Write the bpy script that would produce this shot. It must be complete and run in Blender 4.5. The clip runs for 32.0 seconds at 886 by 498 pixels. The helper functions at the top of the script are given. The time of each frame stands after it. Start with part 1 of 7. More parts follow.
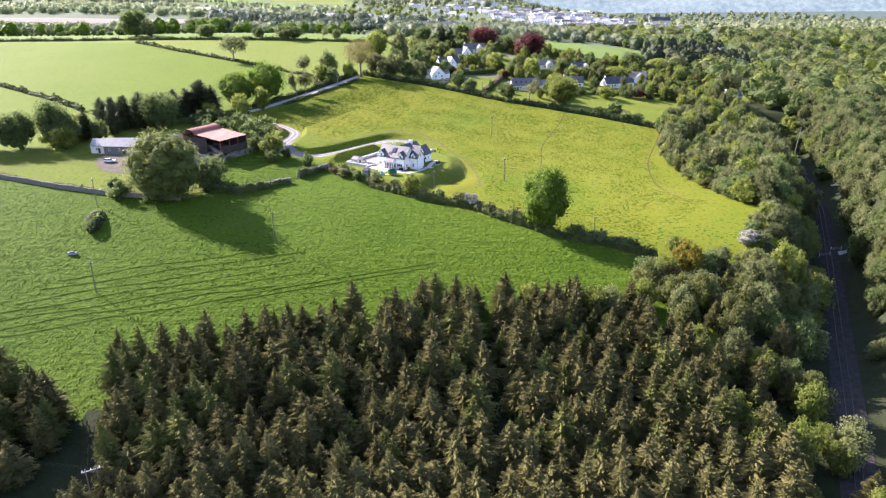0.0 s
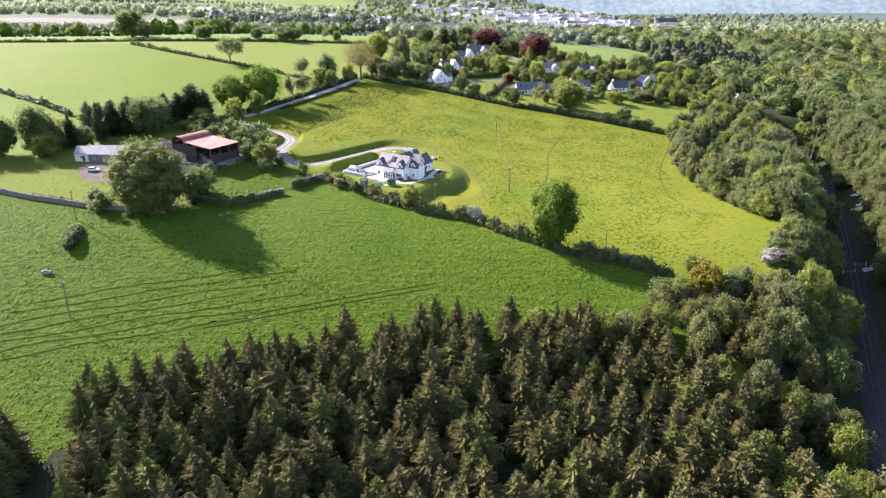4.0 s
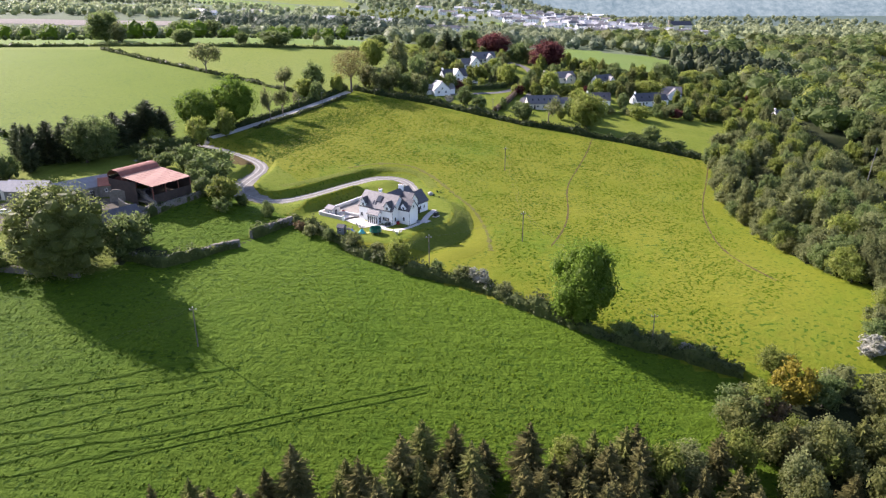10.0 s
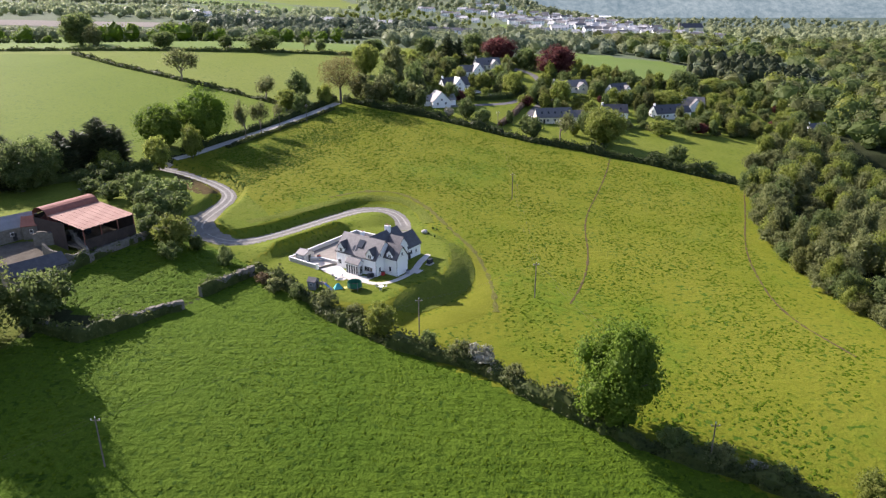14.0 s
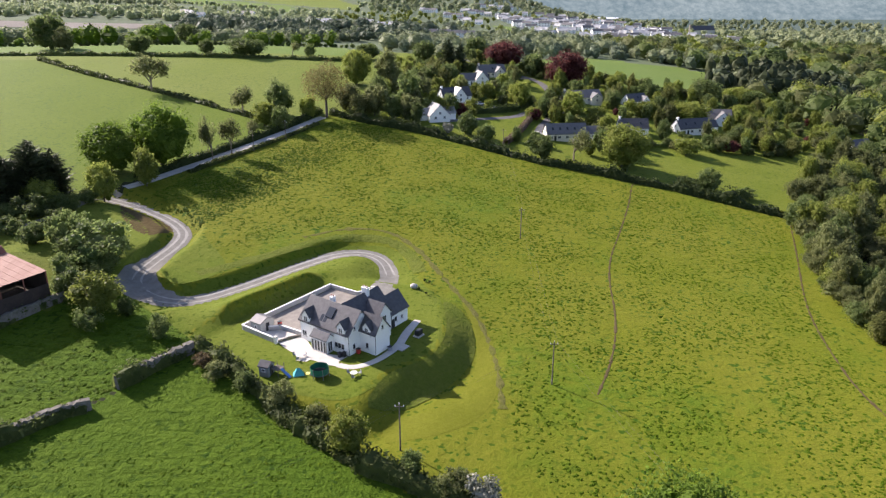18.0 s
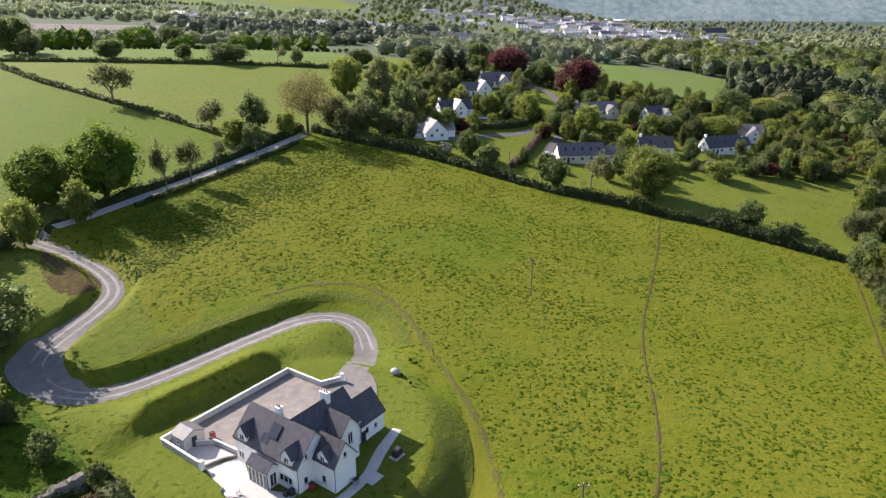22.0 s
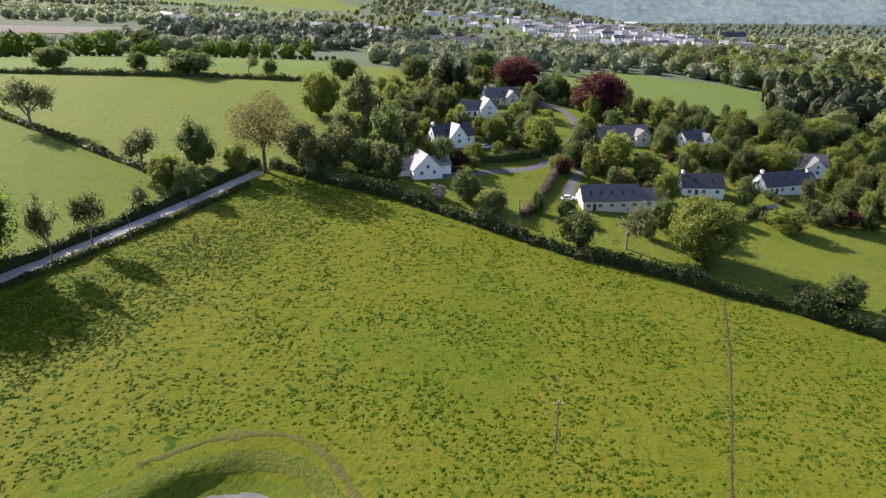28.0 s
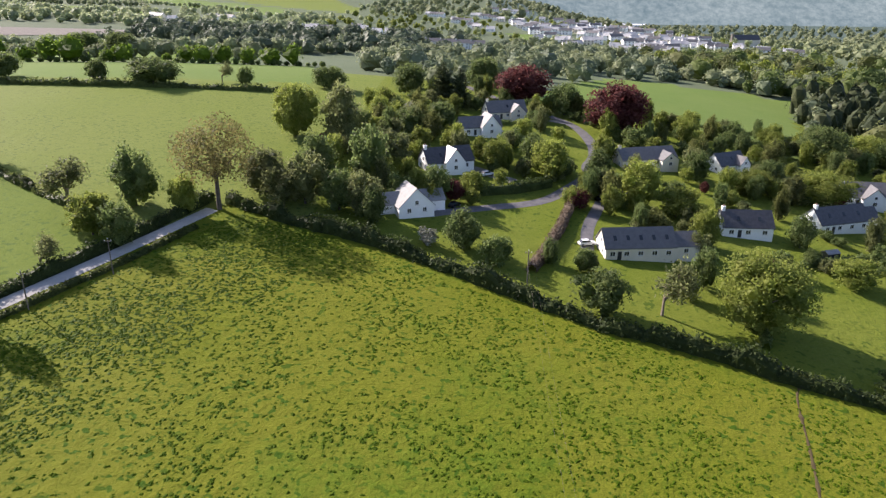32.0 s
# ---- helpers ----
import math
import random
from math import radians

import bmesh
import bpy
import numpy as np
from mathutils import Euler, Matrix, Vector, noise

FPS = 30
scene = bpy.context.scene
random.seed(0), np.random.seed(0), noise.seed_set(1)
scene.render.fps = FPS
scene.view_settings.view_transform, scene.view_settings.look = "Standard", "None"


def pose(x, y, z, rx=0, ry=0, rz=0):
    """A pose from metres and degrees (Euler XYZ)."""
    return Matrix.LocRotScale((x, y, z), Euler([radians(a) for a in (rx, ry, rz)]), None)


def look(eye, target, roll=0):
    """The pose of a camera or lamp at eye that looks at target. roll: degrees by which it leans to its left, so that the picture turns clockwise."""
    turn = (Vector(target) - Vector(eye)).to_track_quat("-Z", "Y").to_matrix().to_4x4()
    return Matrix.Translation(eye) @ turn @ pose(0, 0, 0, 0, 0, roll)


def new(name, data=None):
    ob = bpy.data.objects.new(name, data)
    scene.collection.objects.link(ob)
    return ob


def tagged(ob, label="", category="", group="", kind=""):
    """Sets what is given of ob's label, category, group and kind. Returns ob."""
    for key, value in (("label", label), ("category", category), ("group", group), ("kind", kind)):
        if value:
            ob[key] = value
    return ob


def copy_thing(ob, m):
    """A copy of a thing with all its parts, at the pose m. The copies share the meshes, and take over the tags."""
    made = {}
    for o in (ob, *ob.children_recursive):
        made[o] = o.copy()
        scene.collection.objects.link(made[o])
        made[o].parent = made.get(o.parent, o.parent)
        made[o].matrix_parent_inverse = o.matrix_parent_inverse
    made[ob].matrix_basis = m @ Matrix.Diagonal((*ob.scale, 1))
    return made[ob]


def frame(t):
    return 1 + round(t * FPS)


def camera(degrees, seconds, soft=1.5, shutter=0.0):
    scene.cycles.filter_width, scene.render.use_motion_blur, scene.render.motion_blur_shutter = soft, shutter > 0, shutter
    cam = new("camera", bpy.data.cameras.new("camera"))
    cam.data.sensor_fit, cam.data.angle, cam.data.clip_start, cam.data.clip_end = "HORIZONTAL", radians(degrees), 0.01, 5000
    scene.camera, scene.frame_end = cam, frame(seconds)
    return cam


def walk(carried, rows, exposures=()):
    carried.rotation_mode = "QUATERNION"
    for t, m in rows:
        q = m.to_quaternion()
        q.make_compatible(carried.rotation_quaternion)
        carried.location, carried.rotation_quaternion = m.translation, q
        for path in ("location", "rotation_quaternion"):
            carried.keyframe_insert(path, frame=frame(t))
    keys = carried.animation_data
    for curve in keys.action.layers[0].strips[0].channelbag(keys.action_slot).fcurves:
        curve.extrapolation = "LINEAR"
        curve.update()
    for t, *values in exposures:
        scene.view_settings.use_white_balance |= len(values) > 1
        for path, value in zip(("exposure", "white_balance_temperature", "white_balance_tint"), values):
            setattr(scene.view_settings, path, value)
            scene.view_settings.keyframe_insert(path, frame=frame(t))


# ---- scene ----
cam = camera(65.49, 32.0, soft=1.3)
PATH = [
    (0, 0.00, 0.00, 65.00, 69.408, -0.564, -1.006),
    (1, 0.13, 2.26, 65.00, 69.420, -0.534, -0.943),
    (2, 0.30, 5.34, 65.00, 69.433, -0.504, -0.880),
    (3, 0.53, 9.35, 65.00, 69.446, -0.474, -0.817),
    (4, 0.82, 14.43, 65.00, 69.458, -0.444, -0.754),
    (5, 1.18, 20.68, 65.00, 69.471, -0.414, -0.692),
    (6, 1.60, 28.12, 65.00, 69.484, -0.385, -0.629),
    (7, 2.09, 36.70, 65.00, 69.496, -0.355, -0.566),
    (8, 2.62, 46.13, 65.00, 69.509, -0.325, -0.503),
    (9, 3.19, 56.03, 65.00, 69.522, -0.295, -0.440),
    (10, 3.75, 65.90, 65.00, 69.534, -0.265, -0.377),
    (12, 4.86, 85.55, 65.00, 69.560, -0.205, -0.251),
    (14, 5.98, 105.11, 65.00, 69.585, -0.146, -0.126),
    (16.5, 7.36, 129.47, 65.00, 69.617, -0.071, 0.031),
    (20, 9.29, 163.41, 65.00, 69.661, 0.033, 0.251),
    (25, 12.04, 211.70, 65.00, 69.725, 0.183, 0.566),
    (28, 13.68, 240.65, 65.00, 69.763, 0.272, 0.754),
    (32, 15.88, 279.26, 65.00, 69.813, 0.391, 1.006),
]
walk(cam, [(t, pose(x, y, z) @ Matrix.Rotation(radians(b), 4, 'Z') @ Matrix.Rotation(radians(a), 4, 'X') @ Matrix.Rotation(radians(c), 4, 'Z')) for t, x, y, z, a, c, b in PATH],
     [(0, 2.08, 6000, 30), (6, 1.93, 6050, 30), (13, 1.36, 6200, 26), (19, 1.19, 6300, 24), (25, 1.09, 6300, 24), (32, 1.18, 6300, 24)])

# ---- world and sun ----
world = bpy.data.worlds.new("sky")
world.use_nodes = True
scene.world = world
wn = world.node_tree.nodes
sky = wn.new("ShaderNodeTexSky")
sky.sky_type, sky.sun_disc = "NISHITA", False
sky.sun_elevation, sky.sun_rotation = radians(31), radians(-54)
sky.dust_density, sky.air_density = 1.2, 1.0
wn["Background"].inputs["Strength"].default_value = 0.092
world.node_tree.links.new(sky.outputs[0], wn["Background"].inputs["Color"])
sun = new("sun", bpy.data.lights.new("sun", "SUN"))
sun.data.energy, sun.data.angle, sun.data.color = 5.0, radians(0.55), (1.0, 0.93, 0.80)
sun.matrix_world = look((-81 * 1.0, 59 * 1.0, 60), (0, 0, 0))


# ---- materials ----
def material(name, build):
    m = bpy.data.materials.new(name)
    m.use_nodes = True
    nt = m.node_tree
    b = nt.nodes["Principled BSDF"]
    build(nt, b)
    return m


def node(nt, kind, **inputs):
    n = nt.nodes.new("ShaderNode" + kind)
    for k, v in inputs.items():
        n.inputs[k.replace("_", " ")].default_value = v
    return n


def ramp(nt, fac, stops):
    r = nt.nodes.new("ShaderNodeValToRGB")
    e = r.color_ramp.elements
    while len(e) < len(stops):
        e.new(0.5)
    for q, (p, c) in zip(e, stops):
        q.position, q.color = p, (*c, 1)
    nt.links.new(fac, r.inputs[0])
    return r.outputs[0]


def noisy(nt, scale, detail=4.0, rough=0.55, stretch=None):
    tc = nt.nodes.new("ShaderNodeNewGeometry")
    n = node(nt, "TexNoise", Scale=scale, Detail=detail, Roughness=rough)
    src = tc.outputs["Position"]
    if stretch:
        mp = nt.nodes.new("ShaderNodeMapping")
        mp.inputs["Scale"].default_value, mp.inputs["Rotation"].default_value = stretch[0], (0, 0, stretch[1])
        nt.links.new(src, mp.inputs[0])
        src = mp.outputs[0]
    nt.links.new(src, n.inputs["Vector"])
    return n.outputs[0]


def mixc(nt, fac, a, b, mode="MIX"):
    m = nt.nodes.new("ShaderNodeMix")
    m.data_type, m.blend_type = "RGBA", mode
    for sock, v in ((m.inputs[0], fac), (m.inputs[6], a), (m.inputs[7], b)):
        if isinstance(v, (int, float)):
            sock.default_value = v
        elif isinstance(v, tuple):
            sock.default_value = (*v, 1)
        else:
            nt.links.new(v, sock)
    return m.outputs[2]


def bumped(nt, b, height, strength, distance):
    bp = node(nt, "Bump", Strength=strength, Distance=distance)
    nt.links.new(height, bp.inputs["Height"])
    nt.links.new(bp.outputs[0], b.inputs["Normal"])


def turf(name, dark, mid, pale, coarse=0.05, fine=0.55, ridge=None, relief=0.35, tuft=None, grain=1.0, lush=None):
    """Grass sheet: patches, tussocks and fine blades."""
    def build(nt, b):
        big = noisy(nt, coarse, 5)
        small = noisy(nt, fine, 6, 0.65)
        clump = noisy(nt, 1.5, 4, 0.65)
        tiny = noisy(nt, 5.0, 3, 0.7)
        dry = tuple(min(1, k) for k in (pale[0] * 1.08, pale[1] * 1.06, pale[2] * 1.3))
        c1 = ramp(nt, big, [(0.36, mid), (0.52, pale), (0.70, dry)])
        c2 = ramp(nt, small, [(0.38, dark), (0.60, mid)])
        c = mixc(nt, 0.45, c1, c2)
        c = mixc(nt, 0.30 * grain, c, ramp(nt, clump, [(0.38, dark), (0.50, mid), (0.64, dry)]))
        c = mixc(nt, 0.30 * grain, c, ramp(nt, tiny, [(0.36, dark), (0.64, dry)]))
        if lush:
            rank = ramp(nt, noisy(nt, 0.022, 4, 0.6), [(0.49, (0, 0, 0)), (0.64, (0.6, 0.6, 0.6))])
            c = mixc(nt, mixc(nt, 1.0, rank, ramp(nt, small, [(0.40, (0.25, 0.25, 0.25)), (0.58, (1, 1, 1))]), "MULTIPLY"), c, lush)
        if tuft:
            spot = ramp(nt, noisy(nt, 0.8, 1.5, 0.5), [(0.58, (0, 0, 0)), (0.65, (1, 1, 1))])
            zone = ramp(nt, noisy(nt, 0.06, 3), [(0.36, (0.3, 0.3, 0.3)), (0.58, (1, 1, 1))])
            c = mixc(nt, mixc(nt, 1.0, spot, zone, "MULTIPLY"), c, tuft)
        nt.links.new(c, b.inputs["Base Color"])
        b.inputs["Roughness"].default_value = 0.75
        b.inputs["Specular IOR Level"].default_value = 0.02
        b.inputs["Sheen Weight"].default_value, b.inputs["Sheen Roughness"].default_value = 0.010, 0.40
        b.inputs["Sheen Tint"].default_value = (0.90, 1.0, 0.62, 1)
        h = nt.nodes.new("ShaderNodeMath")
        h.operation = "MULTIPLY_ADD"
        nt.links.new(clump, h.inputs[0])
        h.inputs[1].default_value = 0.35 * grain
        nt.links.new(small, h.inputs[2])
        h = h.outputs[0]
        if ridge:
            w = noisy(nt, ridge[0], 3, 0.6, ((0.13, ridge[1], ridge[1]), ridge[2]))
            add = nt.nodes.new("ShaderNodeMath")
            add.operation = "MULTIPLY_ADD"
            nt.links.new(w, add.inputs[0])
            add.inputs[1].default_value = ridge[3]
            nt.links.new(h, add.inputs[2])
            h = add.outputs[0]
        bumped(nt, b, h, relief, 1.0)
    return material(name, build)


def plain(name, c1, c2, scale=1.0, rough=0.8, bump=0.2, metal=0.0, dist=0.05, spec=0.3, stretch=None):
    """A surface with mottling at two scales."""
    def build(nt, b):
        a = noisy(nt, scale, 5, 0.6, stretch)
        f = noisy(nt, scale * 9, 3, 0.6, stretch)
        c = mixc(nt, 0.35, ramp(nt, a, [(0.3, c1), (0.7, c2)]), ramp(nt, f, [(0.3, c1), (0.7, c2)]))
        nt.links.new(c, b.inputs["Base Color"])
        b.inputs["Roughness"].default_value, b.inputs["Metallic"].default_value = rough, metal
        b.inputs["Specular IOR Level"].default_value = spec
        bumped(nt, b, f, bump, dist)
    return material(name, build)


def foliage(name, dark, mid, pale, trans=0.35, gloss=0.12):
    """Leaves that let some light through; each clump and each tree a little different."""
    def build(nt, b):
        g = nt.nodes.new("ShaderNodeNewGeometry")
        oi = nt.nodes.new("ShaderNodeObjectInfo")
        c = ramp(nt, g.outputs["Random Per Island"], [(0.0, dark), (0.5, mid), (1.0, pale)])
        big = noisy(nt, 0.35, 3)
        c = mixc(nt, 0.4, c, ramp(nt, big, [(0.35, dark), (0.65, pale)]))
        hs = node(nt, "HueSaturation", Saturation=1.0, Value=1.0)
        mr = nt.nodes.new("ShaderNodeMapRange")
        mr.inputs["To Min"].default_value, mr.inputs["To Max"].default_value = 0.78, 1.22
        nt.links.new(oi.outputs["Random"], mr.inputs[0])
        nt.links.new(mr.outputs[0], hs.inputs["Value"])
        nt.links.new(c, hs.inputs["Color"])
        nt.links.new(hs.outputs[0], b.inputs["Base Color"])
        b.inputs["Roughness"].default_value, b.inputs["Specular IOR Level"].default_value = 0.55, gloss
        if trans:
            t = nt.nodes.new("ShaderNodeBsdfTranslucent")
            nt.links.new(hs.outputs[0], t.inputs[0])
            mx = node(nt, "MixShader", Fac=trans)
            nt.links.new(b.outputs[0], mx.inputs[1])
            nt.links.new(t.outputs[0], mx.inputs[2])
            nt.links.new(mx.outputs[0], nt.nodes["Material Output"].inputs[0])
    return material(name, build)


M = {}
M["front"] = turf("lush_pasture", (0.028, 0.060, 0.004), (0.052, 0.098, 0.007), (0.084, 0.128, 0.011), ridge=(0.40, 1.0, 0.10, 0.9), relief=0.75, tuft=(0.026, 0.056, 0.005), grain=1.0)
M["tracked"] = turf("pressed_grass", (0.024, 0.052, 0.004), (0.043, 0.083, 0.006), (0.072, 0.114, 0.009), coarse=0.3, fine=0.9, relief=0.5)
M["field"] = turf("dry_pasture", (0.076, 0.106, 0.007), (0.112, 0.134, 0.009), (0.158, 0.156, 0.018), coarse=0.03, fine=0.35, relief=0.45, tuft=(0.040, 0.082, 0.007), grain=0.75, lush=(0.060, 0.118, 0.009))
M["leftfield"] = turf("sward", (0.074, 0.116, 0.014), (0.104, 0.148, 0.018), (0.130, 0.168, 0.026), coarse=0.02, fine=0.25, relief=0.35, tuft=(0.066, 0.108, 0.020))
M["cowfield"] = turf("grazed_sward", (0.094, 0.132, 0.022), (0.134, 0.172, 0.027), (0.165, 0.192, 0.044), coarse=0.03, fine=0.25, relief=0.35, tuft=(0.082, 0.118, 0.024))
M["lawn"] = turf("mown_lawn", (0.060, 0.096, 0.009), (0.095, 0.132, 0.012), (0.140, 0.156, 0.024), coarse=0.08, fine=0.5, relief=0.35, tuft=(0.060, 0.092, 0.008))
M["bank"] = turf("rough_bank", (0.050, 0.082, 0.009), (0.086, 0.122, 0.012), (0.135, 0.142, 0.026), coarse=0.15, fine=0.9, relief=0.5)
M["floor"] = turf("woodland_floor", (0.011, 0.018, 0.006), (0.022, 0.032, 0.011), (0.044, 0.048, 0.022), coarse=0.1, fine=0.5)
M["garden"] = turf("village_green", (0.074, 0.108, 0.011), (0.112, 0.150, 0.015), (0.162, 0.180, 0.030), coarse=0.05, fine=0.4, relief=0.4, tuft=(0.062, 0.098, 0.014))
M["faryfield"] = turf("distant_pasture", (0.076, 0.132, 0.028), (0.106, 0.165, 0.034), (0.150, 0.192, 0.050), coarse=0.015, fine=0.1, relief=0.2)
# far ground and hills: haze painted in as lighter, bluer base colours
M["farland"] = turf("haze_paled_country", (0.060, 0.085, 0.050), (0.095, 0.122, 0.068), (0.140, 0.165, 0.092), coarse=0.006, fine=0.03, relief=0.3)
M["hill"] = turf("haze_blued_hill", (0.045, 0.070, 0.064), (0.065, 0.095, 0.080), (0.100, 0.130, 0.099), coarse=0.004, fine=0.03, relief=0.6)
M["drylawn"] = turf("dry_mown_grass", (0.080, 0.095, 0.008), (0.115, 0.130, 0.011), (0.150, 0.155, 0.018), coarse=0.1, fine=0.6, relief=0.2)
M["road"] = plain("dark_tarmac", (0.105, 0.102, 0.105), (0.185, 0.178, 0.178), 0.5, 0.9, 0.2, spec=0.0)
# town roofs: low-sun sheen and haze put into a paler base colour
M["sheenroof"] = plain("sheen_paled_roof", (0.34, 0.335, 0.33), (0.50, 0.49, 0.48), 0.5, 0.7, 0.1)
M["yarddirt"] = plain("trodden_yard_dirt", (0.085, 0.075, 0.058), (0.17, 0.152, 0.125), 0.4, 0.95, 0.4, spec=0.0)
# sheet colour as dark as the shade under the open barn roof
M["barnshade"] = plain("barn_shade_sheet", (0.028, 0.022, 0.020), (0.070, 0.050, 0.042), 0.5, 0.8, 0.3)
M["worn"] = turf("worn_grass", (0.072, 0.090, 0.012), (0.100, 0.108, 0.020), (0.128, 0.112, 0.040), coarse=0.3, fine=0.9, relief=0.4)
M["yardgravel"] = plain("pinkish_yard_gravel", (0.17, 0.155, 0.135), (0.31, 0.285, 0.25), 0.6, 0.95, 0.4, spec=0.0)
M["gravel"] = plain("drive_gravel", (0.14, 0.135, 0.120), (0.25, 0.24, 0.215), 0.6, 0.95, 0.5, spec=0.0)
M["rut"] = plain("wheel_track", (0.24, 0.232, 0.21), (0.38, 0.365, 0.335), 0.8, 0.95, 0.3, spec=0.0)
M["greytile"] = plain("light_grey_roof_tile", (0.19, 0.188, 0.185), (0.29, 0.285, 0.28), 0.8, 0.7, 0.25)
M["tarmac"] = plain("pale_tarmac", (0.34, 0.325, 0.295), (0.50, 0.48, 0.44), 0.5, 0.9, 0.2, spec=0.0)
M["earth"] = plain("bare_earth", (0.060, 0.045, 0.022), (0.120, 0.095, 0.050), 0.8, 0.95, 0.5, spec=0.0)
M["ballast"] = plain("rail_ballast", (0.026, 0.024, 0.021), (0.070, 0.064, 0.055), 0.8, 1.0, 0.6, spec=0.0)
M["steel"] = plain("rail_steel", (0.06, 0.05, 0.045), (0.12, 0.10, 0.09), 2.0, 0.5, 0.1, 0.6)
M["render"] = plain("white_render", (0.80, 0.80, 0.78), (0.88, 0.88, 0.86), 0.5, 0.85, 0.05)
M["greyrender"] = plain("grey_wall_render", (0.36, 0.35, 0.33), (0.50, 0.485, 0.46), 0.6, 0.9, 0.1)
M["cream"] = plain("cream_render", (0.62, 0.57, 0.46), (0.76, 0.71, 0.60), 0.5, 0.85, 0.05)
M["slate"] = plain("natural_slate", (0.036, 0.035, 0.038), (0.098, 0.094, 0.096), 1.2, 0.33, 0.30, spec=0.45)
M["tile"] = plain("grey_roof_tile", (0.085, 0.082, 0.085), (0.15, 0.145, 0.14), 1.0, 0.6, 0.25, spec=0.5)
M["flag"] = plain("pale_paving", (0.40, 0.375, 0.335), (0.56, 0.53, 0.48), 0.7, 0.85, 0.15)
M["stone"] = plain("old_rubble_stone", (0.105, 0.098, 0.082), (0.25, 0.232, 0.20), 1.5, 0.95, 0.7, spec=0.0)
M["rust"] = plain("rusted_sheet", (0.235, 0.118, 0.085), (0.38, 0.225, 0.170), 0.35, 0.75, 0.3, stretch=((1, 0.15, 1), 0.35))
M["rustdark"] = plain("dark_rusted_sheet", (0.16, 0.055, 0.04), (0.30, 0.12, 0.085), 0.5, 0.75, 0.3)
M["zinc"] = plain("weathered_zinc", (0.17, 0.17, 0.175), (0.30, 0.30, 0.30), 0.5, 0.65, 0.3, 0.1)
M["bark"] = plain("bark", (0.06, 0.05, 0.04), (0.14, 0.12, 0.095), 1.5, 0.95, 0.6)
M["twig"] = plain("pale_twigs", (0.14, 0.11, 0.08), (0.26, 0.215, 0.16), 1.5, 0.95, 0.3)
M["pole"] = plain("weathered_pole", (0.10, 0.085, 0.07), (0.20, 0.17, 0.14), 2.0, 0.9, 0.3)
M["white"] = plain("white_paint", (0.76, 0.76, 0.75), (0.85, 0.85, 0.84), 2.0, 0.5, 0.03)
M["dark"] = plain("dark_paint", (0.02, 0.021, 0.023), (0.045, 0.046, 0.048), 2.0, 0.5, 0.05)
M["grey"] = plain("grey_paint", (0.20, 0.21, 0.23), (0.30, 0.31, 0.33), 2.0, 0.6, 0.05)
M["oak"] = foliage("oak_leaves", (0.075, 0.135, 0.014), (0.135, 0.215, 0.024), (0.205, 0.295, 0.046), 0.62)
M["broad"] = foliage("dark_leaves", (0.074, 0.112, 0.035), (0.129, 0.177, 0.052), (0.209, 0.252, 0.087), 0.62)
M["light"] = foliage("spring_leaves", (0.127, 0.171, 0.029), (0.201, 0.242, 0.045), (0.289, 0.314, 0.077), 0.62)
M["olive"] = foliage("olive_leaves", (0.088, 0.107, 0.040), (0.152, 0.175, 0.062), (0.240, 0.256, 0.105), 0.62)
M["needle"] = foliage("spruce_needles", (0.052, 0.057, 0.019), (0.112, 0.110, 0.036), (0.225, 0.195, 0.074), 0.32, 0.03)
M["needle2"] = foliage("bright_spruce_needles", (0.060, 0.076, 0.018), (0.118, 0.134, 0.034), (0.205, 0.200, 0.064), 0.32, 0.03)
M["cypress"] = foliage("cypress_leaves", (0.032, 0.050, 0.023), (0.061, 0.083, 0.034), (0.112, 0.128, 0.056), 0.35)
M["copper"] = foliage("copper_leaves", (0.066, 0.018, 0.019), (0.119, 0.040, 0.037), (0.185, 0.074, 0.064), 0.62)
M["gold"] = foliage("golden_leaves", (0.105, 0.088, 0.010), (0.175, 0.142, 0.014), (0.255, 0.205, 0.024), 0.35)
M["blossom"] = foliage("white_blossom", (0.072, 0.083, 0.034), (0.260, 0.260, 0.204), (0.398, 0.390, 0.333), 0.3)
M["brown"] = foliage("brown_beech_leaves", (0.09, 0.06, 0.037), (0.153, 0.11, 0.075), (0.216, 0.17, 0.125), 0.2)
M["dusky"] = foliage("dark_hedge_leaves", (0.030, 0.046, 0.016), (0.054, 0.078, 0.024), (0.089, 0.116, 0.038), 0.50)
M["hawthorn"] = foliage("hawthorn_leaves", (0.044, 0.062, 0.018), (0.080, 0.107, 0.030), (0.144, 0.169, 0.053), 0.50)
# far pines: aerial haze put into the needle colour, paler than near conifers
M["farpine"] = foliage("haze_paled_pine_needles", (0.093, 0.121, 0.071), (0.137, 0.172, 0.101), (0.186, 0.224, 0.132), 0.3)
M["ash"] = foliage("olive_ash_leaves", (0.084, 0.108, 0.030), (0.146, 0.176, 0.049), (0.223, 0.250, 0.078), 0.62)
M["rank"] = foliage("rank_grass_blades", (0.058, 0.118, 0.007), (0.084, 0.150, 0.010), (0.112, 0.172, 0.013), 0.45, 0.03)
M["sallow"] = foliage("grey_green_willow_leaves", (0.089, 0.108, 0.030), (0.146, 0.163, 0.046), (0.213, 0.219, 0.073), 0.62)
M["russet"] = foliage("reddish_brown_leaves", (0.075, 0.055, 0.025), (0.14, 0.098, 0.045), (0.20, 0.15, 0.075), 0.4)
M["russetgreen"] = foliage("bronze_green_young_leaves", (0.081, 0.076, 0.025), (0.133, 0.119, 0.040), (0.195, 0.171, 0.067), 0.62)
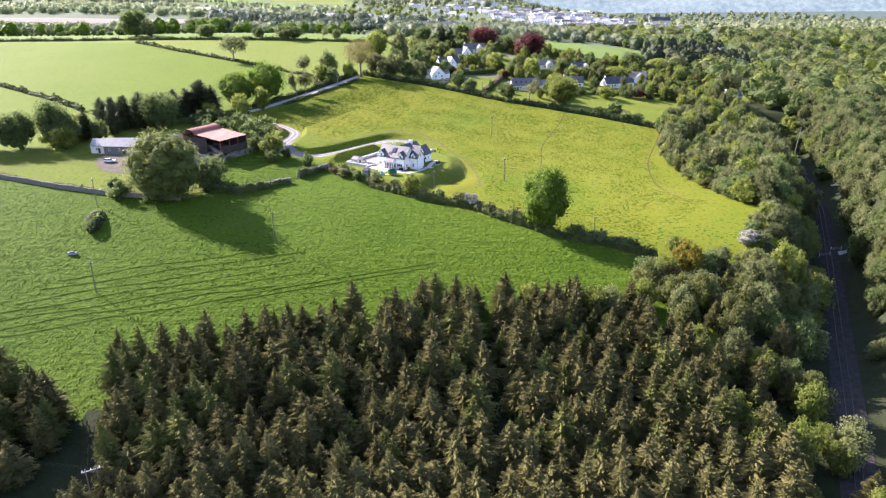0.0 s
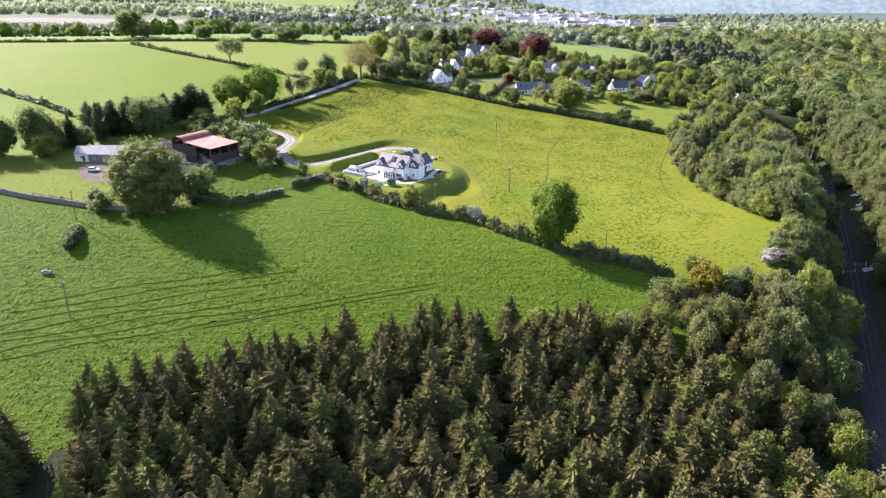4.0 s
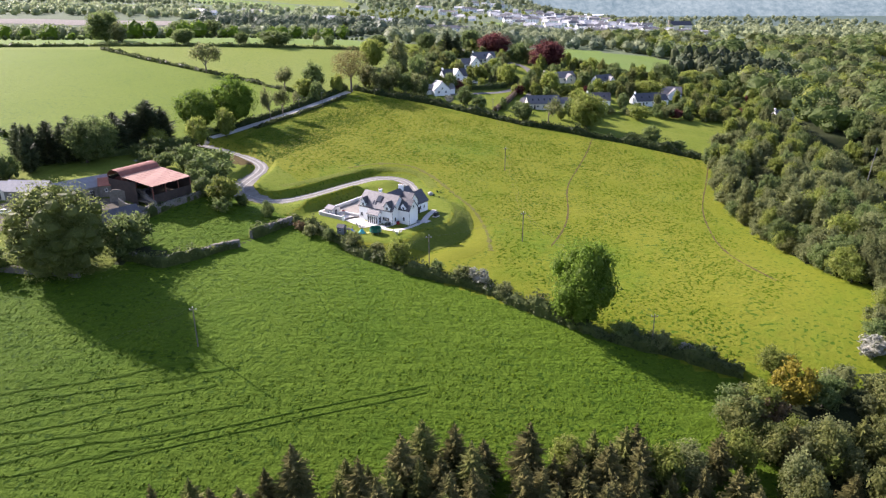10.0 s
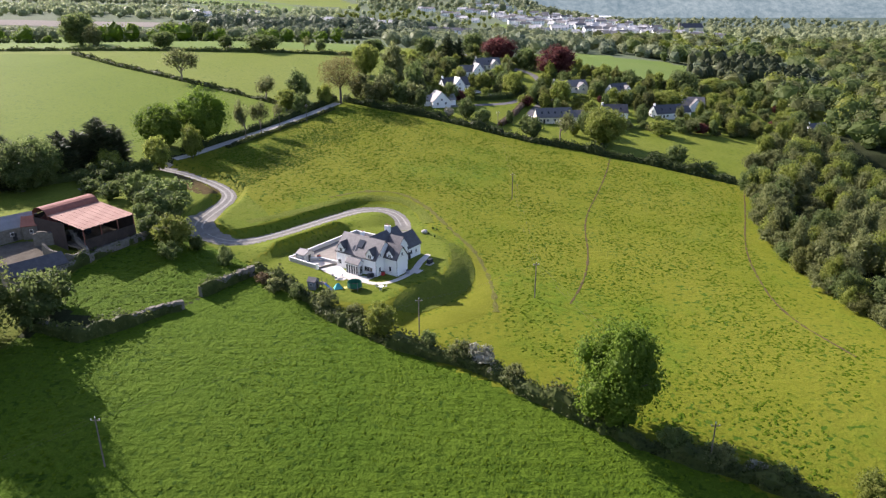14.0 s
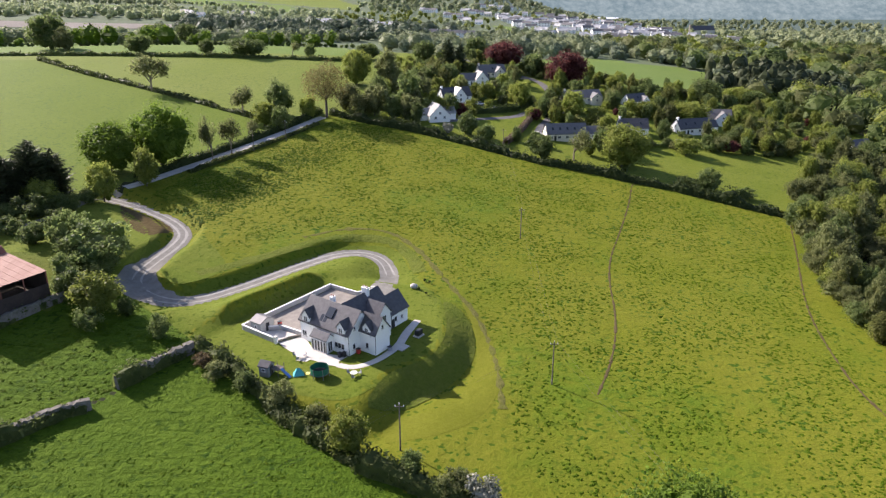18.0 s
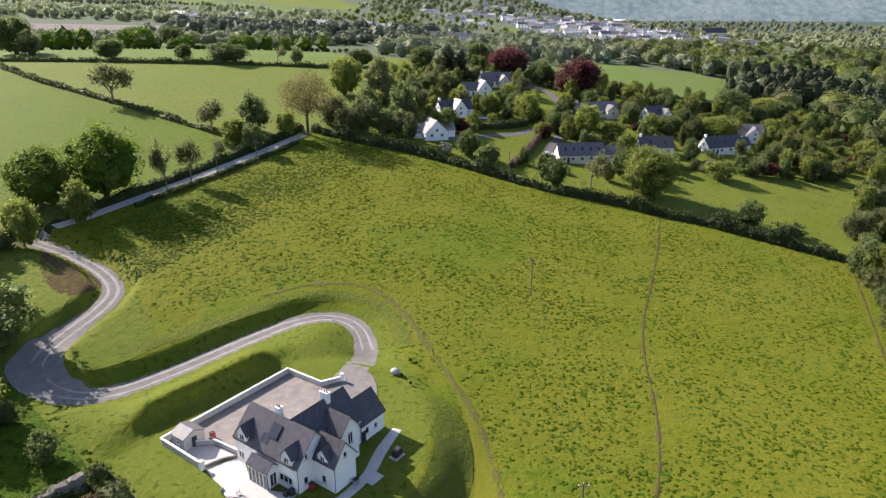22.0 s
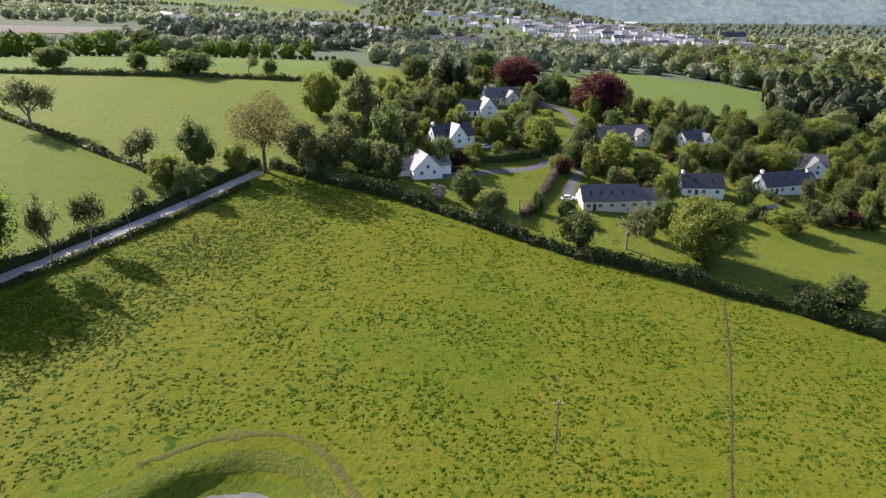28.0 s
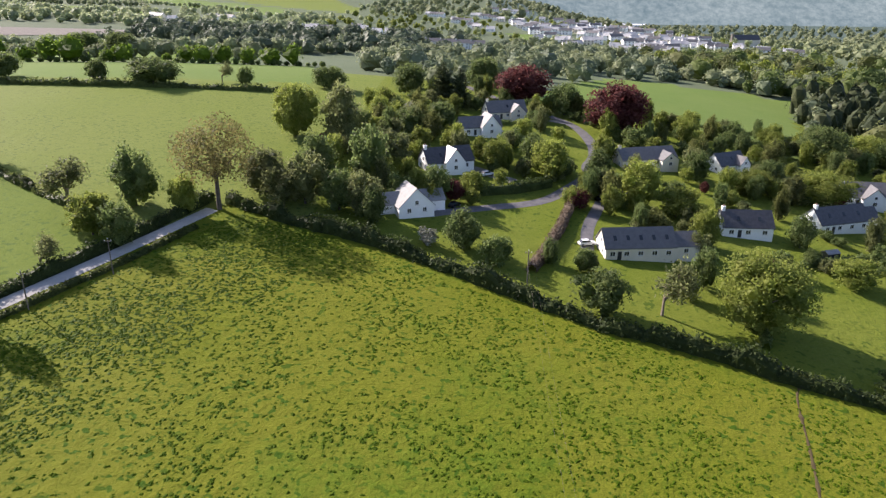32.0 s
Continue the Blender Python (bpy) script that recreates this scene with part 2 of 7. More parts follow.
M["tussock"] = foliage("tussock_grass", (0.052, 0.106, 0.006), (0.080, 0.140, 0.008), (0.116, 0.168, 0.012), 0.5, 0.02)
# far trees: leaf colour lightened and greyed to carry the haze of distance
M["farwood"] = foliage("haze_paled_leaves", (0.186, 0.226, 0.122), (0.269, 0.308, 0.157), (0.365, 0.396, 0.21), 0.45)


def glass_build(nt, b):
    b.inputs["Base Color"].default_value = (0.03, 0.035, 0.04, 1)
    b.inputs["Roughness"].default_value = 0.08
    b.inputs["Specular IOR Level"].default_value = 0.7


M["glass"] = material("window_glass", glass_build)

# ---- the lie of the land ----
LAND = np.array([-0.968, -7.147, 5.322, -0.694, -0.298, 3.33, -0.751, -0.431, -3.526, 6.949])
PAD = np.array([(-38.5, 268), (-21, 251.5), (-13, 247.5), (-7, 245.5), (-3, 253.9), (0.1, 257.1), (4.3, 259.6), (6.9, 264.2), (8, 272.8), (7, 282.6), (3, 292), (-8, 297), (-19, 297.5), (-36, 277)], float)
LOOP = np.array([(-92, 343), (-82, 338.5), (-69.5, 330), (-62.5, 321.7), (-61.7, 313.4), (-63.4, 301.4), (-64, 292.2), (-60.5, 285.8), (-53, 282.6), (-46.4, 284.9), (-38.9, 293), (-30.6, 303.4), (-20.8, 314.2), (-13.6, 316.6), (-8.0, 313.2), (-5.2, 304.1), (-6.0, 295.5), (-8.6, 288)], float)


def softplus(v):
    return np.log1p(np.exp(np.clip(v, -30, 30)))


def smooth(a, b, v):
    t = np.clip((v - a) / (b - a), 0, 1)
    return t * t * (3 - 2 * t)


def inside(poly, x, y):
    """Which of the places lie in a polygon of the plan."""
    p = np.asarray(poly, float)
    res = np.zeros(np.shape(x), bool)
    j = len(p) - 1
    for i in range(len(p)):
        c = (p[i, 1] > y) != (p[j, 1] > y)
        k = p[i, 0] + (y - p[i, 1]) * (p[j, 0] - p[i, 0]) / (p[j, 1] - p[i, 1] + 1e-9)
        res ^= c & (x < k)
        j = i
    return res


def off_line(line, x, y, closed=False):
    """Distance to a polyline of the plan."""
    p = np.asarray(line, float)
    if closed:
        p = np.vstack([p, p[:1]])
    best = np.full(np.shape(x), 1e9)
    for a, b in zip(p[:-1], p[1:]):
        d = b - a
        t = np.clip(((x - a[0]) * d[0] + (y - a[1]) * d[1]) / (d @ d), 0, 1)
        best = np.minimum(best, np.hypot(x - a[0] - t * d[0], y - a[1] - t * d[1]))
    return best


def rail_x(y):
    """Centre line of the railway: straight, then bending to the tunnel."""
    return 84 + 0.5 * (y - 110) - 0.00105 * np.maximum(y - 260, 0) ** 2


def ground(x, y):
    x, y = np.asarray(x, float), np.asarray(y, float)
    xc, yc = np.clip(x, -260, 210), np.clip(y, 60, 640)
    u, v = xc / 100, (yc - 290) / 100
    terms = [np.ones_like(u), u, v, u * u, u * v, v * v, v ** 3, u * u * v, softplus((205 - yc) / 12) * 1.2, softplus((xc - 50) / 20) * softplus((330 - yc) / 40) * 0.1]
    z = sum(c * t for c, t in zip(LAND, terms))
    z = z - 0.06 * np.clip(x - 210, 0, 190)
    z = -30 + softplus((z + 30) / 4) * 4
    z = z + 3.0 * np.exp(-((x + 92) ** 2 + (y - 285) ** 2) / (2 * 22.0 ** 2))
    f = (1 - smooth(5, 25, np.abs(x - rail_x(y)))) * (1 - smooth(412, 440, y))
    z = z * (1 - f) + np.minimum(z, -27.0) * f
    g = smooth(560, 900, y)
    z = z * (1 - g) + g * (16 + 0.022 * np.clip(y - 850, 0, 700) - 0.035 * np.clip(x, -500, 500) * smooth(600, 1000, y))
    z = z + smooth(1500, 2600, y) * (1 - smooth(100, 500, x)) * 30
    z = z - 45 * smooth(900, 2000, y) * smooth(150, 600, x)
    near = (np.abs(x + 30) < 90) & (np.abs(y - 290) < 90)
    if near.any():
        xn, yn, zn = x[near], y[near], z[near]
        hu = (xn + 33.4) * 0.574 + (yn - 271.4) * 0.819
        hv = (xn + 33.4) * 0.819 - (yn - 271.4) * 0.574
        d = off_line(LOOP, xn, yn)
        above = smooth(-14.5, -18.5, hv) * smooth(-8, 2, hu)
        zn = zn - 1.9 * (above * (1 - smooth(2.8, 5.4, d)) + (1 - above) * np.exp(-(d / 6.0) ** 2))
        zn = zn + 2.1 * smooth(-1.2, -3.5, hv) * (1 - smooth(-6, -14, hv)) * smooth(-4, 4, hu) * (1 - smooth(24, 30, hu))
        d = off_line(PAD, xn, yn, True) * np.where(inside(PAD, xn, yn), -1, 1)
        east = smooth(20, 28, hv)
        zn = zn - (1.0 - 1.3 * smooth(264, 284, yn)) * east * np.exp(-((d - 6.0) / 5.0) ** 2)
        west = smooth(-2.5, -4.5, hv) * smooth(-5, 1, hu) * (1 - smooth(25, 30, hu))
        run = 4.0 + 2.6 * east - 1.9 * west
        w = 0.3 * smooth(0, 1, d / run) + 0.7 * np.clip(d / run, 0, 1)
        z = z.copy()
        z[near] = zn * w
    return z


def gz(x, y):
    return float(ground(np.array([x]), np.array([y]))[0])


# ---- builders ----
def mesh_of(name, verts, faces, mats, index=None, flat=True):
    me = bpy.data.meshes.new(name)
    me.from_pydata([tuple(v) for v in verts], [], [tuple(f) for f in faces])
    for m in mats if isinstance(mats, (list, tuple)) else [mats]:
        me.materials.append(m)
    if index is not None:
        me.polygons.foreach_set("material_index", np.asarray(index, np.int32))
    if not flat:
        me.polygons.foreach_set("use_smooth", np.ones(len(me.polygons), bool))
    me.update()
    return me


def part(name, bm, material, parent, label=""):
    """Links a bmesh, or a mesh, as one object under a thing or a part."""
    if isinstance(bm, bmesh.types.BMesh):
        me = bpy.data.meshes.new(name)
        bm.to_mesh(me)
        bm.free()
        me.materials.append(material)
    else:
        me = bm
    ob = new(name, me)
    ob.parent = parent
    if label:
        ob["label"] = label
    return ob


def box(bm, x0, x1, y0, y1, z0, z1, bevel=0.0):
    r = bmesh.ops.create_cube(bm, size=1)["verts"]
    bmesh.ops.scale(bm, vec=(x1 - x0, y1 - y0, z1 - z0), verts=r)
    bmesh.ops.translate(bm, vec=((x0 + x1) / 2, (y0 + y1) / 2, (z0 + z1) / 2), verts=r)
    if bevel:
        bmesh.ops.bevel(bm, geom=list({e for v in r for e in v.link_edges}), offset=bevel, segments=1, affect="EDGES")
    return bm


def boxm(*a):
    return box(bmesh.new(), *a)


def poly_prism(bm, pts, d):
    """A flat polygon of 3D points, thickened by the vector d."""
    a = [bm.verts.new(p) for p in pts]
    b = [bm.verts.new(Vector(p) + Vector(d)) for p in pts]
    bm.faces.new(a)
    bm.faces.new(b[::-1])
    for i in range(len(a)):
        j = (i + 1) % len(a)
        bm.faces.new((a[j], a[i], b[i], b[j]))
    bmesh.ops.recalc_face_normals(bm, faces=bm.faces[:])
    return bm


def tube(bm, a, b, r0, r1, n=6):
    a, b = Vector(a), Vector(b)
    d = (b - a).normalized()
    s = d.orthogonal().normalized()
    t = d.cross(s)
    ring = lambda c, r: [bm.verts.new(c + r * (math.cos(k * math.tau / n) * s + math.sin(k * math.tau / n) * t)) for k in range(n)]
    p, q = ring(a, r0), ring(b, r1)
    for k in range(n):
        bm.faces.new((p[k], p[(k + 1) % n], q[(k + 1) % n], q[k]))
    bm.faces.new(p[::-1])
    bm.faces.new(q)
    return bm


RNG = np.random.default_rng(5)


def unit(v):
    return v / np.maximum(np.linalg.norm(v, axis=-1, keepdims=True), 1e-6)


def cards(centres, out, size, rng, lean=0.7, long=1.5):
    """Leaf sprays: small kinked quads at the centres, facing roughly outwards."""
    n = len(centres)
    nrm = unit(unit(out) + lean * rng.normal(size=(n, 3)))
    a = unit(np.cross(nrm, rng.normal(size=(n, 3))))
    b = np.cross(nrm, a)
    s = size * rng.uniform(0.6, 1.4, (n, 1))
    tip = centres + a * s * long * 0.5
    tail = centres - a * s * long * 0.5
    lift = nrm * s * 0.16
    v = np.stack([tail, centres + b * s * 0.5 - lift, tip, centres - b * s * 0.5 - lift], 1).reshape(-1, 3)
    i = np.arange(n)[:, None] * 4
    return v, np.concatenate([i, i + 1, i + 2, i + 3], 1)


def blob_core(centre, radii, rng, rings=6, sides=9, rough=0.12):
    """An uneven closed body that fills the inside of a crown."""
    v, f = [], []
    for i in range(rings + 1):
        th = math.pi * i / rings
        for j in range(sides):
            ph = math.tau * (j + 0.5 * (i % 2)) / sides
            k = 1 + rough * rng.normal()
            v.append((centre[0] + k * radii[0] * math.sin(th) * math.cos(ph), centre[1] + k * radii[1] * math.sin(th) * math.sin(ph), centre[2] + k * radii[2] * math.cos(th)))
    for i in range(rings):
        for j in range(sides):
            f.append((i * sides + j, (i + 1) * sides + j, (i + 1) * sides + (j + 1) % sides, i * sides + (j + 1) % sides))
    return np.array(v), np.array(f)


def joined(pieces):
    vs, fs, k = [], [], 0
    for v, f in pieces:
        vs.append(v)
        fs.append(f + k)
        k += len(v)
    return np.concatenate(vs), np.concatenate(fs)


def crown_arrays(rng, r, z0, z1, lobes, sprays, leaf, core=True, squash=1.0, even=False):
    """A crown of uneven lobes, each a cloud of sprays over a dark body, with gaps between them."""
    pieces = []
    h = (z1 - z0) / 2
    mid = np.array([0, 0, (z0 + z1) / 2])
    lean = rng.uniform(0, math.tau)
    for k in range(lobes):
        ph = k * 2.399 + rng.uniform(-0.6, 0.6)
        cz = 1 - 2 * (k + 0.5) / lobes
        q = math.sqrt(max(0, 1 - cz * cz))
        rad = rng.uniform(0.24, 0.34) if even else rng.uniform(0.22, 0.46) * (1.0 if cz < 0.6 else 0.8)
        side = 1 + 0.22 * math.cos(ph - lean) + 0.16 * math.cos(2 * ph + 2 * lean)
        reach = r * (1.0 - rad) * rng.uniform(0.92, 1.02) if even else r * side * (0.94 - rad) * rng.uniform(0.78, 1.12)
        c = mid + np.array([math.cos(ph) * q * reach, math.sin(ph) * q * reach, cz * h * (1.0 - rad * 0.9) * rng.uniform(0.85, 1.08)])
        rr = np.array([r * rad, r * rad, min(h, r) * rad * squash * rng.uniform(0.9, 1.35)])
        m = max(8, int(sprays / lobes * (rad / 0.34) ** 2))
        d = unit(rng.normal(size=(m, 3)))
        if not even:
            d[:, 2] = np.where(d[:, 2] < -0.45, -d[:, 2], d[:, 2])
        pos = c + d * rr * rng.uniform(0.85 if even else 0.72, 1.14 if even else 1.26, (m, 1))
        pieces.append(cards(pos, d + 0.3 * unit(pos - mid) + np.array([0, 0, 0.25]), leaf * 0.9, rng, lean=0.85))
        if core:
            pieces.append(blob_core(c, rr * 0.6, rng, 4, 6))
    if core:
        pieces.append(blob_core(mid - np.array([0, 0, h * 0.15]), np.array([r, r, h]) * 0.46, rng))
    return joined(pieces)


def trunk_mesh(rng, h, r, spread, limbs=5, top=0.6):
    bm = bmesh.new()
    tube(bm, (0, 0, -0.6), (0, 0, h * 0.30), r, r * 0.75, 7)
    tube(bm, (0, 0, h * 0.30), (0.1, 0.05, h * top), r * 0.75, r * 0.3, 6)
    for k in range(limbs):
        a = k * math.tau / limbs + rng.uniform(-0.3, 0.3)
        z = h * rng.uniform(0.22, 0.4)
        tube(bm, (0, 0, z), (math.cos(a) * spread * 0.6, math.sin(a) * spread * 0.6, z + h * rng.uniform(0.15, 0.3)), r * 0.45, r * 0.12, 5)
    me = bpy.data.meshes.new("trunk")
    bm.to_mesh(me)
    bm.free()
    me.materials.append(M["bark"])
    return me


PATTERNS = {}


def pattern(kind, meshes):
    """Keeps the meshes of one tree form: a list of (part name, mesh), with its nominal height and radius."""
    PATTERNS.setdefault(kind, []).append(meshes)


def tree(kind, x, y, h, r, name, label, category, group="", turn=None, z=None, pick=None):
    if kind in ("light", "broad") and r > 7.2:
        kind += "big"
    opts = PATTERNS[kind]
    parts, h0, r0 = opts[RNG.integers(len(opts)) if pick is None else pick % len(opts)]
    root = new(name)
    root.matrix_world = Matrix.LocRotScale((x, y, gz(x, y) if z is None else z), Euler((0, 0, RNG.uniform(0, math.tau) if turn is None else turn)), (r / r0, r / r0, h / h0))
    for n, me in parts:
        o = new(n, me)
        o.parent = root
    return tagged(root, label, category, group)


def make_broad(kind, mat, n, h, r, lobes, sprays, leaf, low, trunk_r, even=False, core=True):
    for i in range(n):
        rng = np.random.default_rng(100 + 17 * i + len(kind) * 7)
        v, f = crown_arrays(rng, r, h * low, h, lobes, sprays, leaf, core, 1.0, even)
        pattern(kind, ([("trunk", trunk_mesh(rng, h, trunk_r, r)), ("crown", mesh_of("crown", v, f, M[mat]))], h, r))


make_broad("round", "ash", 1, 18, 9, 64, 20000, 0.26, -0.08, 0.55, True)
make_broad("airy", "oak", 2, 18, 9, 34, 7000, 0.40, -0.04, 0.5)
make_broad("oak", "oak", 1, 20, 9, 36, 8500, 0.42, -0.02, 0.6)
make_broad("broad", "broad", 4, 11, 6, 17, 2000, 0.44, -0.06, 0.3)
make_broad("light", "light", 4, 10, 5.5, 17, 2000, 0.42, -0.04, 0.25)
make_broad("olive", "olive", 4, 12, 6, 17, 1800, 0.46, -0.06, 0.3)
make_broad("copper", "copper", 2, 16, 11, 34, 6000, 0.55, 0.02, 0.5)
make_broad("lightbig", "light", 1, 17, 10, 36, 8000, 0.46, -0.02, 0.5)
make_broad("broadbig", "broad", 1, 14, 9, 34, 6000, 0.48, -0.03, 0.5)
make_broad("gold", "gold", 1, 11, 5, 18, 1600, 0.5, 0.0, 0.3)
make_broad("blossom", "blossom", 1, 6, 3.5, 12, 900, 0.42, -0.05, 0.2)
make_broad("bush", "broad", 3, 7, 5, 12, 1300, 0.42, -0.1, 0.2)
make_broad("bushl", "olive", 2, 7, 5, 12, 1300, 0.42, -0.1, 0.2)
make_broad("willow", "sallow", 2, 9, 6, 15, 2200, 0.42, -0.1, 0.25)
make_broad("sparse", "russetgreen", 1, 18, 9, 30, 5200, 0.36, 0.22, 0.5, core=False)
make_broad("russet", "russet", 1, 8, 5, 14, 1200, 0.45, -0.1, 0.2)


def make_conifer(kind, mat, n, h, r, tiers, arms, droop, taper=(1.25, 0.85)):
    """A spire of whorled boughs, each a spine with feathered side twigs, ragged at the edge."""
    for i in range(n):
        rng = np.random.default_rng(300 + i * 13 + len(kind))
        vs, fs = [], []
        lean = rng.uniform(0, math.tau)
        for k in range(tiers):
            t = (k + rng.uniform(-0.3, 0.3)) / (tiers - 1)
            t = min(max(t, 0.0), 1.0)
            z = h * (0.05 + 0.90 * t)
            reach = r * (1 - t ** taper[0]) ** taper[1] * (1.0 if t > 0.12 else 0.85) + 0.15
            reach *= rng.uniform(0.82, 1.15)
            for a in range(max(4, int(arms * (1 - 0.5 * t)))):
                ph = rng.uniform(0, math.tau)
                L = reach * rng.uniform(0.55, 1.15) * (1 + 0.14 * math.cos(ph - lean))
                d = np.array([math.cos(ph), math.sin(ph), 0])
                s = np.array([-d[1], d[0], 0])
                base = np.array([0, 0, z + rng.uniform(-0.3, 0.3)])
                rise = L * (0.30 * t - droop)
                knee = base + d * L * 0.55 + np.array([0, 0, -0.10 * L + rise * 0.3])
                tip = base + d * L + np.array([0, 0, rise * 0.6 + rng.uniform(-0.1, 0.2)])
                w = 0.10 * L + 0.06
                j = len(vs)
                vs += [base, knee + s * w, tip, knee - s * w]
                fs += [(j, j + 1, j + 2, j + 3)]
                for q in (0.36, 0.56, 0.74, 0.92):
                    p0 = knee + (tip - knee) * ((q - 0.55) / 0.45) if q > 0.55 else base + (knee - base) * (q / 0.55)
                    for sg in (-1, 1):
                        tl = (0.27 * L + 0.17) * (1.15 - 0.6 * q) * rng.uniform(0.7, 1.3)
                        e = p0 + (d * 0.75 + s * sg * 0.75) * tl + np.array([0, 0, -tl * rng.uniform(0.15, 0.55)])
                        j = len(vs)
                        vs += [p0 - d * tl * 0.16, e, p0 + d * tl * 0.36 + np.array([0, 0, 0.05])]
                        fs += [(j, j + 1, j + 2)]
        n0 = len(vs)
        m = 8
        for zz, k in ((0.04, 0.44), (0.45, 0.34), (0.80, 0.13)):
            for q in range(m):
                a = q * math.tau / m
                g = k * r * rng.uniform(0.75, 1.2)
                vs.append(np.array([math.cos(a) * g, math.sin(a) * g, h * (zz + rng.uniform(-0.02, 0.02))]))
        vs.append(np.array([0, 0, h * 0.95]))
        for lv in range(2):
            fs += [(n0 + lv * m + q, n0 + lv * m + (q + 1) % m, n0 + (lv + 1) * m + (q + 1) % m, n0 + (lv + 1) * m + q) for q in range(m)]
        fs += [(n0 + 2 * m + q, n0 + 2 * m + (q + 1) % m, n0 + 3 * m) for q in range(m)]
        bm = bmesh.new()
        tube(bm, (0, 0, -0.8), (0, 0, h * 0.99), 0.2, 0.025, 5)
        tm = bpy.data.meshes.new("trunk")
        bm.to_mesh(tm)
        bm.free()
        tm.materials.append(M["bark"])
        pattern(kind, ([("trunk", tm), ("crown", mesh_of("crown", vs, fs, M[mat]))], h, r))


make_conifer("spruce", "needle", 4, 14, 3.4, 32, 14, 0.08, (1.5, 0.85))
make_conifer("spruce", "needle2", 2, 14, 3.4, 32, 14, 0.08, (1.5, 0.85))
make_conifer("cypress", "cypress", 3, 14, 3.4, 34, 15, -0.45, (2.4, 0.75))


def make_bare(n):
    """A tree hardly in leaf: forking limbs and a haze of twigs."""
    for i in range(n):
        rng = np.random.default_rng(500 + i)
        bm = bmesh.new()

        def grow(p, d, L, r, depth):
            q = p + d * L
            tube(bm, p, q, r, r * 0.6, 5 if depth < 2 else 3)
            if depth < 4:
                for _ in range(3 if depth else 4):
                    e = (d + Vector(rng.normal(0, 0.75, 3)) + Vector((0, 0, 0.12))).normalized()
                    grow(p + d * L * rng.uniform(0.6, 1.0), e, L * rng.uniform(0.6, 0.8), r * 0.55, depth + 1)
        grow(Vector((0, 0, -0.5)), Vector((0, 0, 1)), 4.2, 0.32, 0)
        hmax = max(v.co.z for v in bm.verts)
        rmax = max(math.hypot(v.co.x, v.co.y) for v in bm.verts)
        tips = np.array([v.co[:] for v in bm.verts if v.co.z > hmax * 0.4])
        me = bpy.data.meshes.new("limbs")
        bm.to_mesh(me)
        bm.free()
        me.materials.append(M["twig"])
        pick = tips[rng.integers(len(tips), size=1500)] + rng.normal(0, 0.55, (1500, 3))
        v, f = cards(pick, pick - np.array([0, 0, hmax * 0.4]), 0.34, rng, 0.9, 2.0)
        pattern("bare", ([("trunk", me), ("crown", mesh_of("crown", v, f, M["olive"]))], hmax, rmax * 0.9))


make_bare(2)


def hedge(name, line, width, height, label, mat="broad", density=7.0, leaf=0.55, category="hedge", seed=1, gap=0.0, rough=0.25):
    """A hedge along a line of the plan: a dark uneven body under a coat of leaf sprays."""
    rng = np.random.default_rng(seed)
    p = np.asarray(line, float)
    seg = np.hypot(*(p[1:] - p[:-1]).T)
    s = np.concatenate([[0], np.cumsum(seg)])
    n = max(3, int(s[-1] / 1.5))
    t = np.linspace(0, s[-1], n)
    xs, ys = np.interp(t, s, p[:, 0]), np.interp(t, s, p[:, 1])
    dx, dy = np.gradient(xs), np.gradient(ys)
    L = np.hypot(dx, dy)
    nx, ny = -dy / L, dx / L
    zs = ground(xs, ys)
    hh = height * (1 + rough * (np.convolve(rng.normal(size=n), np.ones(4) / 2, "same")))
    hh = np.maximum(hh, height * 0.35)
    ww = width / 2 * (1 + 0.5 * rough * rng.normal(size=n))
    prof = [(-0.82, -0.05), (-0.74, 0.5), (-0.38, 0.72), (0.38, 0.72), (0.74, 0.5), (0.82, -0.05)]
    v = np.stack([np.stack([xs + nx * ww * a, ys + ny * ww * a, zs + hh * b - 0.1 * (b < 0)], 1) for a, b in prof], 1).reshape(-1, 3)
    v += rng.normal(0, 0.07, v.shape)
    m = len(prof)
    f = [(i * m + k, i * m + k + 1, (i + 1) * m + k + 1, (i + 1) * m + k) for i in range(n - 1) for k in range(m - 1)]
    cnt = int(s[-1] * density * 2.4)
    i = rng.uniform(0, n - 1.001, cnt)
    a = rng.uniform(-0.15, math.pi + 0.15, cnt)
    ix = np.arange(n)
    ip = lambda q: np.interp(i, ix, q)
    ca, sa = np.cos(a), np.sin(a)
    k = rng.uniform(0.72, 1.14, cnt)
    w, h = ip(ww), ip(hh)
    c = np.stack([ip(xs) + ip(nx) * w * ca * k, ip(ys) + ip(ny) * w * ca * k, ip(zs) + h * np.maximum(np.abs(sa), 0.05) ** 0.7 * k], 1)
    o = np.stack([ip(nx) * ca, ip(ny) * ca, sa + 0.3], 1)
    cv, cf = cards(c, o, leaf, rng)
    root = new(name)
    part("hedge_body", mesh_of("hedge_body", v, f, M[mat]), None, root)
    part("foliage", mesh_of("foliage", cv, cf, M[mat]), None, root)
    return tagged(root, label, category)


